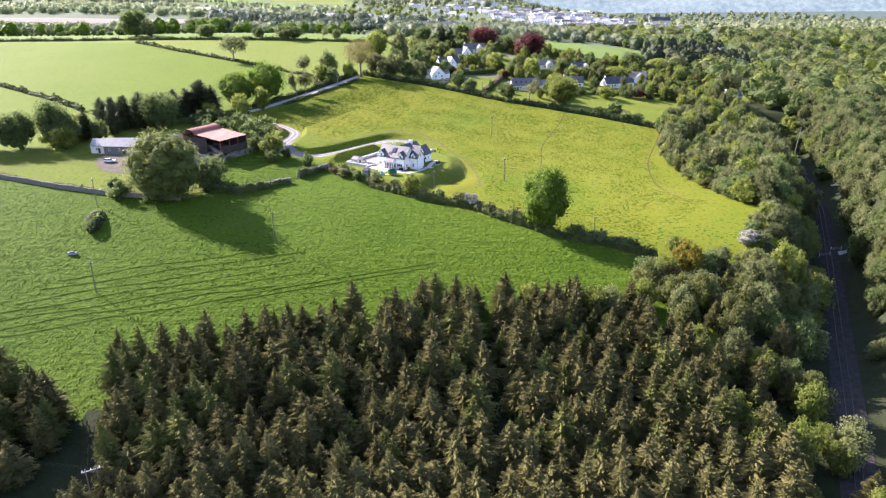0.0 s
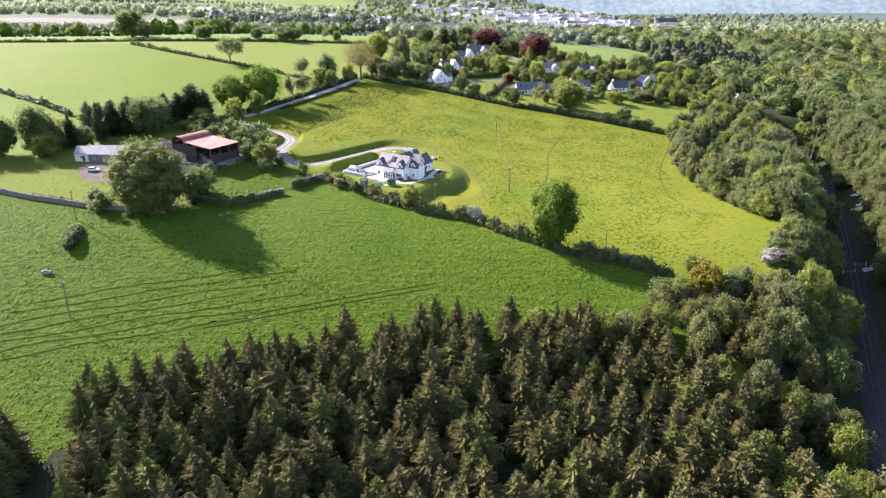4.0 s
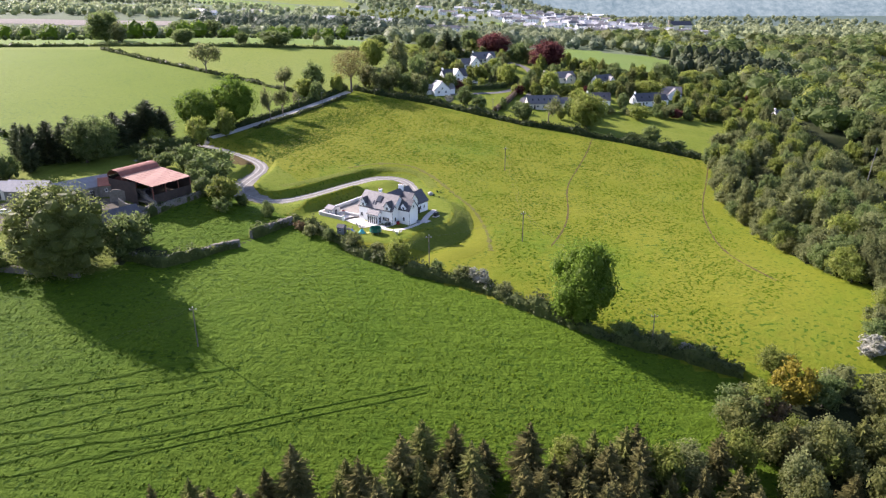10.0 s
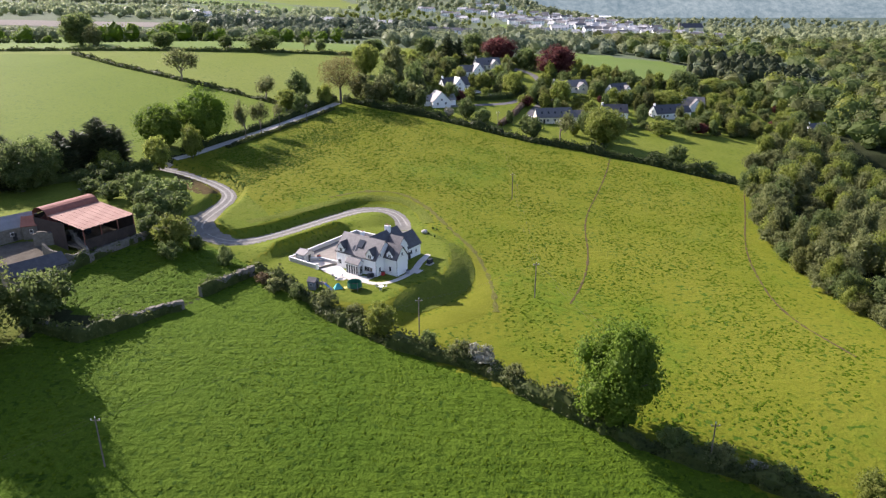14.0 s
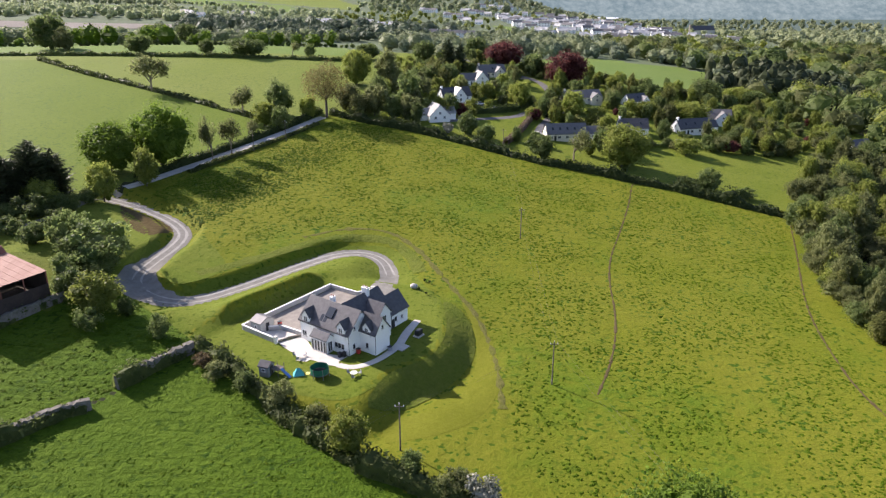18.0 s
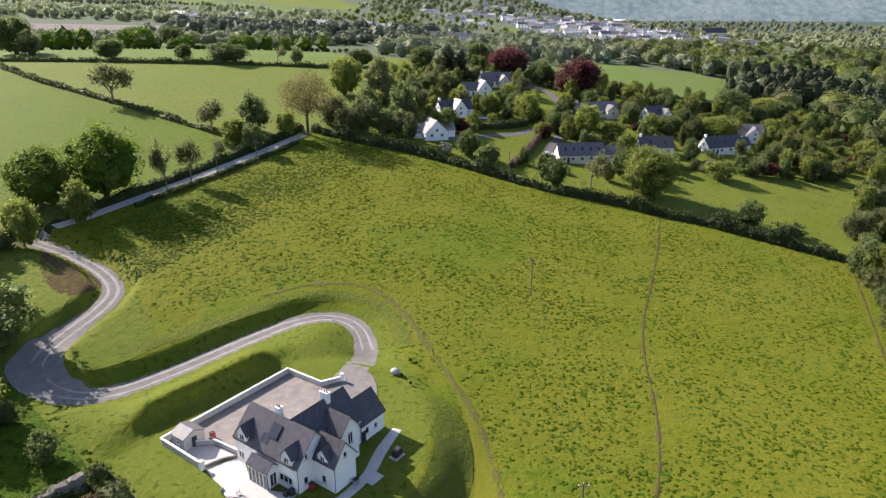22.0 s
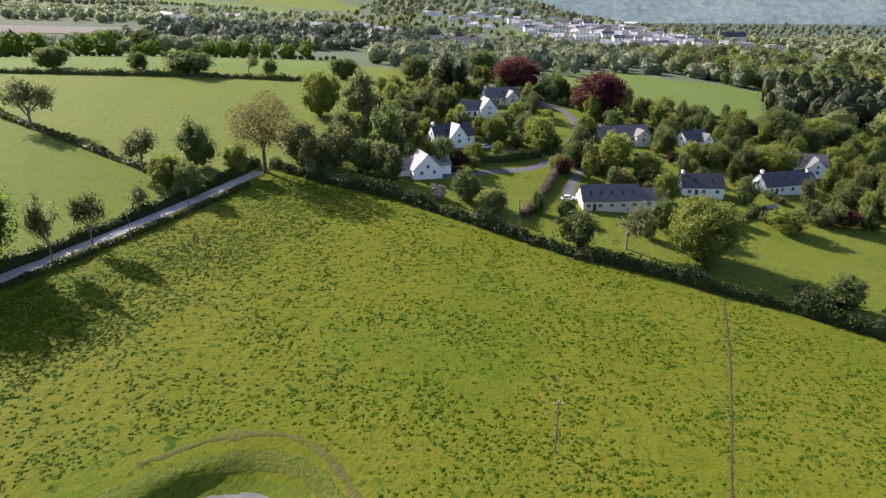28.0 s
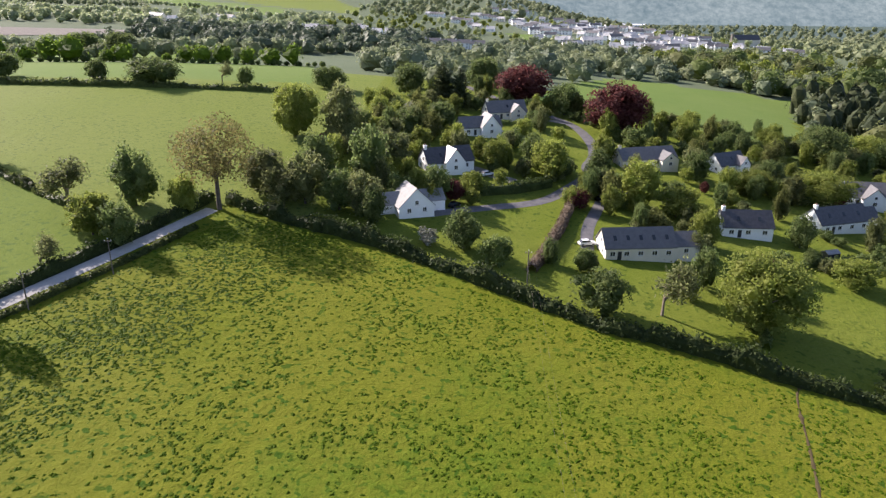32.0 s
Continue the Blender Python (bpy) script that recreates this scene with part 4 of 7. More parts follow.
# spruce plantation on the slope below the front field
WOOD = [(-73, 143), (-52, 150), (-20, 160), (8, 168), (30, 169), (58, 158), (70, 120), (64, 60), (-70, 60), (-64, 110)]
LEFTWOOD = [(-130, 128), (-100, 136), (-86, 133), (-79, 126), (-76, 116), (-82, 104), (-112, 100), (-130, 112)]
rng = np.random.default_rng(21)
spots = []
for gyk in np.arange(86, 176, 5.0):
    for gxk in np.arange(-132, 80, 5.0):
        x, y = gxk + rng.uniform(-1.6, 1.6) + (int(gyk / 5.0) % 2) * 2.5, gyk + rng.uniform(-1.6, 1.6)
        gap = abs(x - 12.5 - 0.06 * (y - 120)) < 1.7 and y > 104
        if (inside(WOOD, np.array([x]), np.array([y]))[0] and not gap) or inside(LEFTWOOD, np.array([x]), np.array([y]))[0]:
            spots.append((x, y))
spots.sort(key=lambda q: -q[1])
for x, y in spots[:300]:
    h = rng.uniform(9.0, 15.5) - 1.5 * max(0, min(1, (y - 148) / 15))
    tree("spruce", x, y, h, h * rng.uniform(0.23, 0.33), "spruce", SUNNY["spruce"], "tree", "spruces of the plantation")


def merged(name, kind, rows, label, category):
    """Many trees of one form as a single object."""
    pieces = []
    opts = PATTERNS[kind]
    cache = {}
    for k, (x, y, h, r) in enumerate(rows):
        parts, h0, r0 = opts[k % len(opts)]
        me = parts[-1][1]
        if me.name not in cache:
            v = np.empty(len(me.vertices) * 3)
            me.vertices.foreach_get("co", v)
            cache[me.name] = (v.reshape(-1, 3), [tuple(p.vertices) for p in me.polygons], me.materials[0])
        v, f, mat = cache[me.name]
        a = k * 2.4
        c, q = math.cos(a) * r / r0, math.sin(a) * r / r0
        pieces.append((np.stack([v[:, 0] * c - v[:, 1] * q + x, v[:, 0] * q + v[:, 1] * c + y, v[:, 2] * h / h0 + gz(x, y)], 1), f))
    vs, fs, n = [], [], 0
    for v, f in pieces:
        vs.append(v)
        fs += [tuple(i + n for i in q) for q in f]
        n += len(v)
    return tagged(new(name, mesh_of(name, np.concatenate(vs), fs, mat)), label, category, kind="stuff")


merged("spruce_wood", "spruce", [(x, y, rng.uniform(9.5, 15.5), rng.uniform(3.0, 4.4)) for x, y in spots[300:]], "lower rows of the dark spruce plantation", "wood")

# mixed edge of the plantation and the field's wooded side
EDGE = [(126, 367), (121, 352), (115, 336), (109, 320), (106, 308), (103, 296), (102, 284), (102, 272), (102.5, 262), (104, 250), (105.5, 240), (108, 231), (113, 225), (117, 218), (115.5, 209), (108, 201)]
ed = np.array(EDGE, float)
es = np.concatenate([[0], np.cumsum(np.hypot(*(ed[1:] - ed[:-1]).T))])
for k, t in enumerate(np.arange(0, es[-1], 3.6)):
    q = ("bushl", "olive", "broad", "bush", "light", "willow", "olive")[k % 7]
    tree(q, float(np.interp(t, es, ed[:, 0])) + rng.uniform(0.6, 3.5), float(np.interp(t, es, ed[:, 1])) + rng.uniform(-1.5, 1.5), rng.uniform(3.0, 8.0), rng.uniform(2.4, 4.4), "edge_tree", SUNNY[q], "tree", "trees along the field's wooded edge")
SKIRT = [(60, 160), (66, 172), (80, 172), (86, 160), (88, 140), (84, 110), (76, 80), (66, 60), (66, 110)]
CLEARING = [(66, 152), (72, 156), (80, 148), (82, 139), (74, 141)]
count = 0
while count < 64:
    x, y = rng.uniform(58, 92), rng.uniform(60, 174)
    if inside(SKIRT, np.array([x]), np.array([y]))[0] and not inside(CLEARING, np.array([x]), np.array([y]))[0]:
        q = ("spruce", "olive", "spruce", "willow", "spruce", "light")[count % 6]
        h = rng.uniform(7, 12)
        tree(q, x, y, h, h * (0.27 if q == "spruce" else rng.uniform(0.36, 0.5)), "edge_tree", SUNNY[q], "tree", "trees along the field's wooded edge")
        count += 1

# mixed wood of the valley on the east
VALLEY = [(126, 372), (108, 309), (104, 284), (104, 262), (107, 242), (109, 233), (118, 221), (117, 208), (107, 198), (94, 188), (82, 184), (78, 168), (84, 150), (84, 140), (92, 140), (104, 160), (131, 215), (160, 270), (196, 345), (206, 400), (190, 470)]
count = 0
while count < 290:
    x, y = rng.uniform(65, 210), rng.uniform(120, 470)
    if inside(VALLEY, np.array([x]), np.array([y]))[0]:
        if abs(x - float(rail_x(y))) < (7 if y < 290 else 10):
            continue
        k = ("olive", "broad", "olive", "light")[count % 4]
        tree(k, x, y, rng.uniform(5, 14), rng.uniform(3.2, 6.2), "woodland_tree", SUNNY[k], "tree", "trees of the valley wood")
        count += 1
CROSS_ROAD = [(196, 320), (185, 293), (176, 270), (167, 249), (159, 236), (146, 233)]
count = 0
while count < 210:
    y = rng.uniform(120, 425)
    off = rng.uniform(7.5, 30) if y < 408 else rng.uniform(-26, 34)
    x = float(rail_x(y)) + off
    if x > 0.66 * y + 14 or float(off_line(CROSS_ROAD, np.array([x]), np.array([y]))[0]) < 5.0:
        continue
    k = ("olive", "broad", "bushl", "olive", "bush", "light")[count % 6]
    h = rng.uniform(4, 10)
    tree(k, x, y, h, h * rng.uniform(0.42, 0.6), "hillside_tree", SUNNY[k], "tree", "trees beyond the railway")
    count += 1
EASTW = [(124, 172), (148, 222), (186, 297), (206, 345), (224, 400), (232, 470), (325, 470), (272, 385), (208, 290), (150, 205)]
count = 0
while count < 150:
    x, y = rng.uniform(120, 330), rng.uniform(170, 470)
    if inside(EASTW, np.array([x]), np.array([y]))[0]:
        k = ("olive", "broad", "olive")[count % 3]
        tree(k, x, y, rng.uniform(10, 16), rng.uniform(4.0, 6.5), "hillside_tree", SUNNY[k], "tree", "trees beyond the railway")
        count += 1


# ---- buildings: helpers ----
def wall_run(name, line, height, thick, mat, label, category="wall", cap=None, ragged=0.0, step=1.2, seed=1, kind=""):
    """A free-standing wall that follows the ground; ragged walls have broken tops; cap: material of a coping."""
    rng = np.random.default_rng(seed)
    p = np.asarray(line, float)
    s = np.concatenate([[0], np.cumsum(np.hypot(*(p[1:] - p[:-1]).T))])
    t = np.unique(np.concatenate([np.linspace(0, s[-1], max(2, int(s[-1] / step))), s]))
    xs, ys = np.interp(t, s, p[:, 0]), np.interp(t, s, p[:, 1])
    dx, dy = np.gradient(xs), np.gradient(ys)
    L = np.hypot(dx, dy)
    nx, ny = -dy / L * thick / 2, dx / L * thick / 2
    zs = ground(xs, ys)
    top = zs + height * (1 + ragged * rng.normal(size=len(t)))

    def strip(zlo, zhi, k):
        v = np.stack([np.stack([xs + a * k * nx, ys + a * k * ny, z], 1) for a, z in ((-1, zlo), (-0.92, zhi), (0.92, zhi), (1, zlo))], 1).reshape(-1, 3)
        if ragged:
            v = v + rng.normal(0, 0.06, v.shape)
        f = [(i * 4 + j, i * 4 + (j + 1) % 4, i * 4 + 4 + (j + 1) % 4, i * 4 + 4 + j) for i in range(len(t) - 1) for j in range(4)]
        n = len(t) - 1
        return v, f + [(0, 3, 2, 1), (n * 4, n * 4 + 1, n * 4 + 2, n * 4 + 3)]
    root = new(name)
    part("wall_body", mesh_of("wall_body", *strip(zs - 0.6, top, 1.0), M[mat]), None, root)
    if cap:
        part("coping", mesh_of("coping", *strip(top - 0.002, top + 0.08, 1.3), M[cap]), None, root)
    return tagged(root, label, category, kind=kind)


def block(root, x0, x1, y0, y1, eave, ridge, along, wall, roof, over=0.3, base=-1.0, hip=0.0):
    """A gabled block of a house: the walls with their gables, and two roof slopes. along: the ridge's axis."""
    bm = bmesh.new()
    if along == "x":
        ym = (y0 + y1) / 2
        a = [(x0, y0, base), (x0, y1, base), (x0, y1, eave), (x0, ym, ridge), (x0, y0, eave)]
        poly_prism(bm, a, (x1 - x0, 0, 0))
        run = (y1 - y0) / 2
        drop = (ridge - eave) / run * over
        slopes = [[(x0 - over, y - sg * over, eave - drop + 0.03), (x1 + over, y - sg * over, eave - drop + 0.03), (x1 + over - hip, ym, ridge + 0.03), (x0 - over + hip, ym, ridge + 0.03)] for y, sg in ((y0, 1), (y1, -1))]
    else:
        xm = (x0 + x1) / 2
        a = [(x0, y0, base), (x1, y0, base), (x1, y0, eave), (xm, y0, ridge), (x0, y0, eave)]
        poly_prism(bm, a, (0, y1 - y0, 0))
        run = (x1 - x0) / 2
        drop = (ridge - eave) / run * over
        slopes = [[(x - sg * over, y0 - over, eave - drop + 0.03), (x - sg * over, y1 + over, eave - drop + 0.03), (xm, y1 + over, ridge + 0.03), (xm, y0 - over, ridge + 0.03)] for x, sg in ((x0, 1), (x1, -1))]
    part("wall", bm, M[wall], root)
    for q in slopes:
        part("roof_slope", poly_prism(bmesh.new(), q, (0, 0, 0.16)), M[roof], root)


def window(root, x, y, z, w, h, face, bars=1, name="window"):
    """A framed window on a wall that faces x-, x+, y- or y+: frame, glass and sill."""
    ax, sg = face[0], -1 if face[1] == "-" else 1
    fr = bmesh.new()

    def put(bm, u0, u1, z0, z1, d0, d1):
        d0, d1 = sorted((sg * d0, sg * d1))
        if ax == "y":
            box(bm, x + u0, x + u1, y + d0, y + d1, z + z0, z + z1)
        else:
            box(bm, x + d0, x + d1, y + u0, y + u1, z + z0, z + z1)
        return bm
    b = 0.08
    for u0, u1, z0, z1 in ((-w / 2, w / 2, 0, b), (-w / 2, w / 2, h - b, h), (-w / 2, -w / 2 + b, b, h - b), (w / 2 - b, w / 2, b, h - b)):
        put(fr, u0, u1, z0, z1, -0.05, 0.07)
    for k in range(bars):
        c = -w / 2 + w * (k + 1) / (bars + 1)
        put(fr, c - 0.035, c + 0.035, b, h - b, -0.05, 0.06)
    win = part(name, fr, M["white"], root)
    part("pane", put(bmesh.new(), -w / 2 + b, w / 2 - b, b, h - b, -0.04, 0.03), M["glass"], win)
    part("sill", put(bmesh.new(), -w / 2 - 0.08, w / 2 + 0.08, -0.09, -0.003, -0.05, 0.14), M["flag"], win)
    return win


def door(root, x, y, z, w, h, face, mat="dark"):
    ax, sg = face[0], -1 if face[1] == "-" else 1
    d0, d1 = sorted((-0.05 * sg, 0.07 * sg))
    e0, e1 = sorted((0.07 * sg, 0.12 * sg))
    if ax == "y":
        d = part("door", boxm(x - w / 2, x + w / 2, y + d0, y + d1, z, z + h), M[mat], root)
        part("handle", boxm(x + w * 0.35, x + w * 0.40, y + e0, y + e1, z + 0.95, z + 1.1), M["zinc"], d)
    else:
        d = part("door", boxm(x + d0, x + d1, y - w / 2, y + w / 2, z, z + h), M[mat], root)
        part("handle", boxm(x + e0, x + e1, y + w * 0.35, y + w * 0.40, z + 0.95, z + 1.1), M["zinc"], d)


def chimney(root, x, y, z0, z1, w=0.9, d=0.6, pots=2, mat="render"):
    c = part("chimney", box(boxm(x - w / 2, x + w / 2, y - d / 2, y + d / 2, z0, z1 - 0.15), x - w / 2 - 0.06, x + w / 2 + 0.06, y - d / 2 - 0.06, y + d / 2 + 0.06, z1 - 0.149, z1), M[mat], root)
    for k in range(pots):
        px = x + (k - (pots - 1) / 2) * w / max(pots, 1)
        part("chimney_pot", tube(bmesh.new(), (px, y, z1), (px, y, z1 + 0.4), 0.13, 0.11, 8), M["rust"], c)


def skylight(root, pts, lift=0.22):
    """A roof window or panel given by two corners on a slope: foot edge and head edge."""
    (xa, ya, za), (xb, yb, zb), w, ax = pts
    d = Vector((w, 0, 0)) if ax == "x" else Vector((0, w, 0))
    a, b = Vector((xa, ya, za + lift)), Vector((xb, yb, zb + lift))
    return part("skylight", poly_prism(bmesh.new(), [a, a + d, b + d, b], (0, 0, 0.08)), M["glass"], root)


def dormer(root, x, y, w, z0, z1, ridge, depth, wall, roof):
    """A gabled dormer that faces y-: its front stands at y, its roof runs back by depth."""
    d = part("dormer", poly_prism(bmesh.new(), [(x - w / 2, y, z0), (x + w / 2, y, z0), (x + w / 2, y, z1), (x, y, ridge), (x - w / 2, y, z1)], (0, depth, 0)), M[wall], root)
    for sg in (-1, 1):
        e = x + sg * (w / 2 + 0.2)
        dz = (ridge - z1) / (w / 2) * 0.2
        part("dormer_slope", poly_prism(bmesh.new(), [(e, y - 0.2, z1 - dz + 0.03), (e, y + depth, z1 - dz + 0.03), (x, y + depth, ridge + 0.03), (x, y - 0.2, ridge + 0.03)], (0, 0, 0.12)), M[roof], d)
    return d


# ---- the white house on its platform ----
HOUSE = Matrix.LocRotScale((-33.4, 271.4, 0), Euler((0, 0, radians(-35.0))), None)


def hxy(v, u):
    p = HOUSE @ Vector((v, u, 0))
    return (p.x, p.y)


house = new("house")
house.matrix_world = HOUSE
tagged(house, "large white rendered house with steep dark slate roofs and dormers", "house")
block(house, 12.8, 25.7, 4.2, 11.4, 4.5, 8.2, "x", "render", "slate")
block(house, 25.55, 29.7, 7.3, 11.5, 4.6, 7.3, "x", "render", "slate", base=-1.3)
block(house, 17.4, 24.8, 8.0, 18.2, 4.5, 8.4, "y", "render", "slate")
block(house, 23.0, 26.6, 12.0, 15.6, 5.6, 7.7, "x", "render", "slate")
block(house, 19.6, 25.0, 17.9, 23.2, 3.3, 6.3, "y", "render", "slate", base=-1.3)
block(house, 17.6, 21.6, 2.3, 4.4, 2.9, 3.9, "x", "render", "slate", over=0.2)
for vx, w in ((14.6, 2.0), (23.9, 2.0)):
    dormer(house, vx, 4.05, w, 3.2, 5.6, 6.9, 3.0, "render", "slate")
    window(house, vx, 4.05, 4.4, 1.0, 1.1, "y-")
dormer(house, 27.6, 7.2, 1.9, 3.4, 5.4, 6.5, 1.9, "render", "slate")
window(house, 27.6, 7.2, 4.5, 0.9, 0.9, "y-")
for vx, z, w, bars in ((13.9, 1.0, 1.2, 1), (23.3, 1.0, 2.6, 2), (27.6, 1.0, 0.8, 0)):
    window(house, vx, 4.2 if vx < 25 else 7.3, z, w, 1.25, "y-", bars)
for k in range(5):
    window(house, 18.05 + k * 0.78, 2.3, 0.15, 0.72, 2.35, "y-", 0, "glazed_panel")
window(house, 21.6, 3.3, 0.3, 1.2, 2.1, "x+", 1)
window(house, 25.7, 5.6, 1.0, 0.8, 1.2, "x+", 0)
window(house, 25.7, 5.9, 4.9, 0.6, 0.8, "x+", 0)
window(house, 29.7, 9.4, 4.9, 0.7, 0.9, "x+", 0)
window(house, 26.6, 13.8, 3.2, 1.0, 2.0, "x+", 1)
window(house, 25.0, 19.2, 1.2, 0.8, 1.2, "x+", 0)
window(house, 25.0, 21.2, 1.2, 0.7, 0.9, "x+", 0)
window(house, 12.8, 7.8, 1.0, 1.2, 1.2, "x-", 1)
window(house, 12.8, 7.8, 4.4, 1.0, 1.2, "x-", 1)
door(house, 25.0, 18.4, -0.05, 0.95, 2.05, "x+")
door(house, 17.4, 15.0, -0.05, 1.0, 2.1, "x-", "grey")
chimney(house, 21.1, 14.6, 7.0, 9.6, 1.5, 0.7, 3)
chimney(house, 18.0, 8.4, 7.2, 9.1, 0.8, 0.8, 2)
panel = part("solar_panel", poly_prism(bmesh.new(), [(18.6, 5.4, 6.05), (20.4, 5.4, 6.05), (20.4, 6.9, 7.55), (18.6, 6.9, 7.55)], (0, -0.05, 0.12)), M["glass"], house, "dark glass solar panel")
for k in (0, 1):
    skylight(house, ((17.6 + 0.95 * k, 4.7, 4.95), (17.6 + 0.95 * k, 5.7, 5.95), 0.7, "x"))
    skylight(house, ((24.2, 10.2 + k, 5.1), (23.4, 10.2 + k, 6.0), 0.6, "y"))
for vx, ux, z in ((25.75, 4.15, 4.2), (29.75, 7.25, 4.2), (21.65, 2.25, 2.7), (25.62, 11.6, 4.0), (25.05, 17.85, 3.0)):
    part("drainpipe", tube(bmesh.new(), (vx, ux, -0.2), (vx, ux, z), 0.05, 0.05, 6), M["dark"], house)
part("gutter", boxm(12.6, 25.6, 3.86, 3.98, 4.12, 4.22), M["dark"], house)
part("gutter", boxm(25.6, 29.9, 6.96, 7.08, 4.22, 4.32), M["dark"], house)

# yard, paving and garden walls
patch("yard_gravel", [hxy(*p) for p in ((0.3, 0.3), (9.6, 0.2), (12.3, 5), (17.4, 12), (19.6, 23.5), (16, 29), (9.8, 29), (8, 26), (0.3, 25.8))], 0.075, "yardgravel", "pinkish gravel yard behind the house", "yard")
patch("terrace", [hxy(*p) for p in ((10.4, 0.2), (12.6, 5.2), (17.6, 2.4), (21.6, 2.4), (25.6, 4.0), (25.4, 1.6), (27.0, 0.2), (24.5, -0.6), (20.6, -0.9), (20.4, -2.0), (18.6, -2.8), (17.0, -1.2), (13.0, -0.6))], 0.10, "flag", "pale paved terrace along the front of the house", "terrace")
patch("drive_apron", [(-10.2, 291.8), (-6.5, 294.5), (-3.0, 292.5), (-1.2, 285), (-3.4, 279.6), (-8.5, 281), (-11, 286)], 0.115, "gravel", "pale worn gravel where drive meets yard", "driveway", soften=2)
patch("terrace", [hxy(*p) for p in ((2.6, 0.5), (9.7, 0.4), (11.9, 4.7), (6.9, 4.3), (4.3, 2.0))], 0.11, "flag", "pale paved court beside the shed", "terrace")
ribbon("garden_path", [hxy(*p) for p in ((26.2, 0.6), (28.4, 1.0), (30.2, 3.0), (31.2, 7.0), (30.8, 13.0), (28.6, 18.0), (27.0, 24.0))], [1.6, 1.5, 1.5, 1.6, 1.8, 1.8, 1.6], 0.13, "flag", "pale paved path round the house", "path", step=0.8)
patch("landing", [hxy(*p) for p in ((30.3, 11.4), (32.8, 11.4), (32.8, 14.0), (30.3, 14.0))], 0.16, "flag", "pale concrete slab beside the path", "paving")
wall_run("yard_wall", [hxy(0, 26), hxy(0, 0), hxy(10.2, -0.2)], 1.1, 0.3, "greyrender", "low rendered yard wall with white coping", cap="white")
wall_run("yard_wall", [hxy(0.2, 26), hxy(8.1, 26.2), hxy(9.9, 29.6)], 1.0, 0.3, "greyrender", "low rendered wall closing the yard", cap="white")
wall_run("yard_wall", [hxy(4.0, 2.2), hxy(6.8, 4.7), hxy(12.1, 5.1)], 0.9, 0.25, "greyrender", "low white-capped wall before the yard", cap="white")
wall_run("retaining_wall", [hxy(10.2, 0.0), hxy(11.0, 3.0), hxy(12.5, 5.0)], 0.5, 0.3, "stone", "short stone planter wall by the terrace")
for v, u in ((10.2, -0.2), (9.9, 29.6)):
    p = new("gate_pier")
    p.matrix_world = Matrix.LocRotScale((*hxy(v, u), 0), Euler((0, 0, radians(-35))), None)
    part("shaft", boxm(-0.3, 0.3, -0.3, 0.3, -0.4, 1.45), M["render"], p)
    part("capstone", boxm(-0.38, 0.38, -0.38, 0.38, 1.45, 1.58), M["flag"], p)
    tagged(p, "white rendered gate pier with a flat capstone", "gate pier")


def shed(v, u, turn, w, d, eave, ridge, wall, roof, label, name="garden_shed"):
    x, y = hxy(v, u)
    r = new(name)
    r.matrix_world = Matrix.LocRotScale((x, y, gz(x, y)), Euler((0, 0, radians(turn))), None)
    block(r, -w / 2, w / 2, -d / 2, d / 2, eave, ridge, "x", wall, roof, 0.15, -0.2)
    door(r, w / 2, 0, 0, 0.85, 1.85, "x+")
    window(r, 0, -d / 2, 0.9, 0.7, 0.6, "y-", 0)
    return tagged(r, label, "shed")


shed(3.2, 2.6, -35, 3.0, 3.6, 2.1, 2.9, "greyrender", "tile", "small rendered garden shed with a grey roof")
shed(17.6, -9.0, -20, 2.0, 2.0, 1.9, 2.6, "grey", "slate", "grey wooden playhouse on the lawn", "playhouse")


def at_house(name, v, u, label, category, turn=0.0):
    x, y = hxy(v, u)
    o = new(name)
    o.matrix_world = Matrix.LocRotScale((x, y, gz(x, y)), Euler((0, 0, radians(turn))), None)
    return tagged(o, label, category)


M["teal"] = plain("teal_fabric", (0.06, 0.35, 0.36), (0.10, 0.50, 0.50), 2.0, 0.7, 0.05)
M["green"] = plain("dark_green_mesh", (0.01, 0.10, 0.06), (0.02, 0.16, 0.10), 2.0, 0.7, 0.05)
M["yellow"] = plain("yellow_plastic", (0.55, 0.50, 0.10), (0.70, 0.66, 0.25), 2.0, 0.5, 0.02)
M["red"] = plain("red_plastic", (0.35, 0.02, 0.02), (0.50, 0.05, 0.04), 2.0, 0.5, 0.02)
M["blue"] = plain("blue_plastic", (0.05, 0.12, 0.35), (0.08, 0.20, 0.50), 2.0, 0.5, 0.02)
M["carwhite"] = plain("white_car_paint", (0.70, 0.71, 0.72), (0.80, 0.80, 0.81), 1.0, 0.25, 0.0)
M["carblack"] = plain("black_car_paint", (0.012, 0.012, 0.014), (0.02, 0.02, 0.022), 1.0, 0.25, 0.0)

tr = at_house("trampoline", 26.2, -4.2, "round trampoline with a dark green safety net", "trampoline")
part("bed", tube(bmesh.new(), (0, 0, 0.72), (0, 0, 0.78), 1.7, 1.7, 20), M["dark"], tr)
net = bmesh.new()
for k in range(20):
    a, b = k * math.tau / 20, (k + 1) * math.tau / 20
    f = [net.verts.new((1.62 * math.cos(c), 1.62 * math.sin(c), z)) for c, z in ((a, 0.8), (b, 0.8), (b, 2.0), (a, 2.0))]
    net.faces.new(f)
part("safety_net", net, M["green"], tr)
for k in range(6):
    a = k * math.tau / 6
    part("pole", tube(bmesh.new(), (1.75 * math.cos(a), 1.75 * math.sin(a), 0), (1.68 * math.cos(a), 1.68 * math.sin(a), 2.05), 0.05, 0.05, 6), M["zinc"], tr)
te = at_house("play_tent", 22.6, -6.0, "small pale turquoise play tent on the lawn", "tent", 20)
tb = bmesh.new()
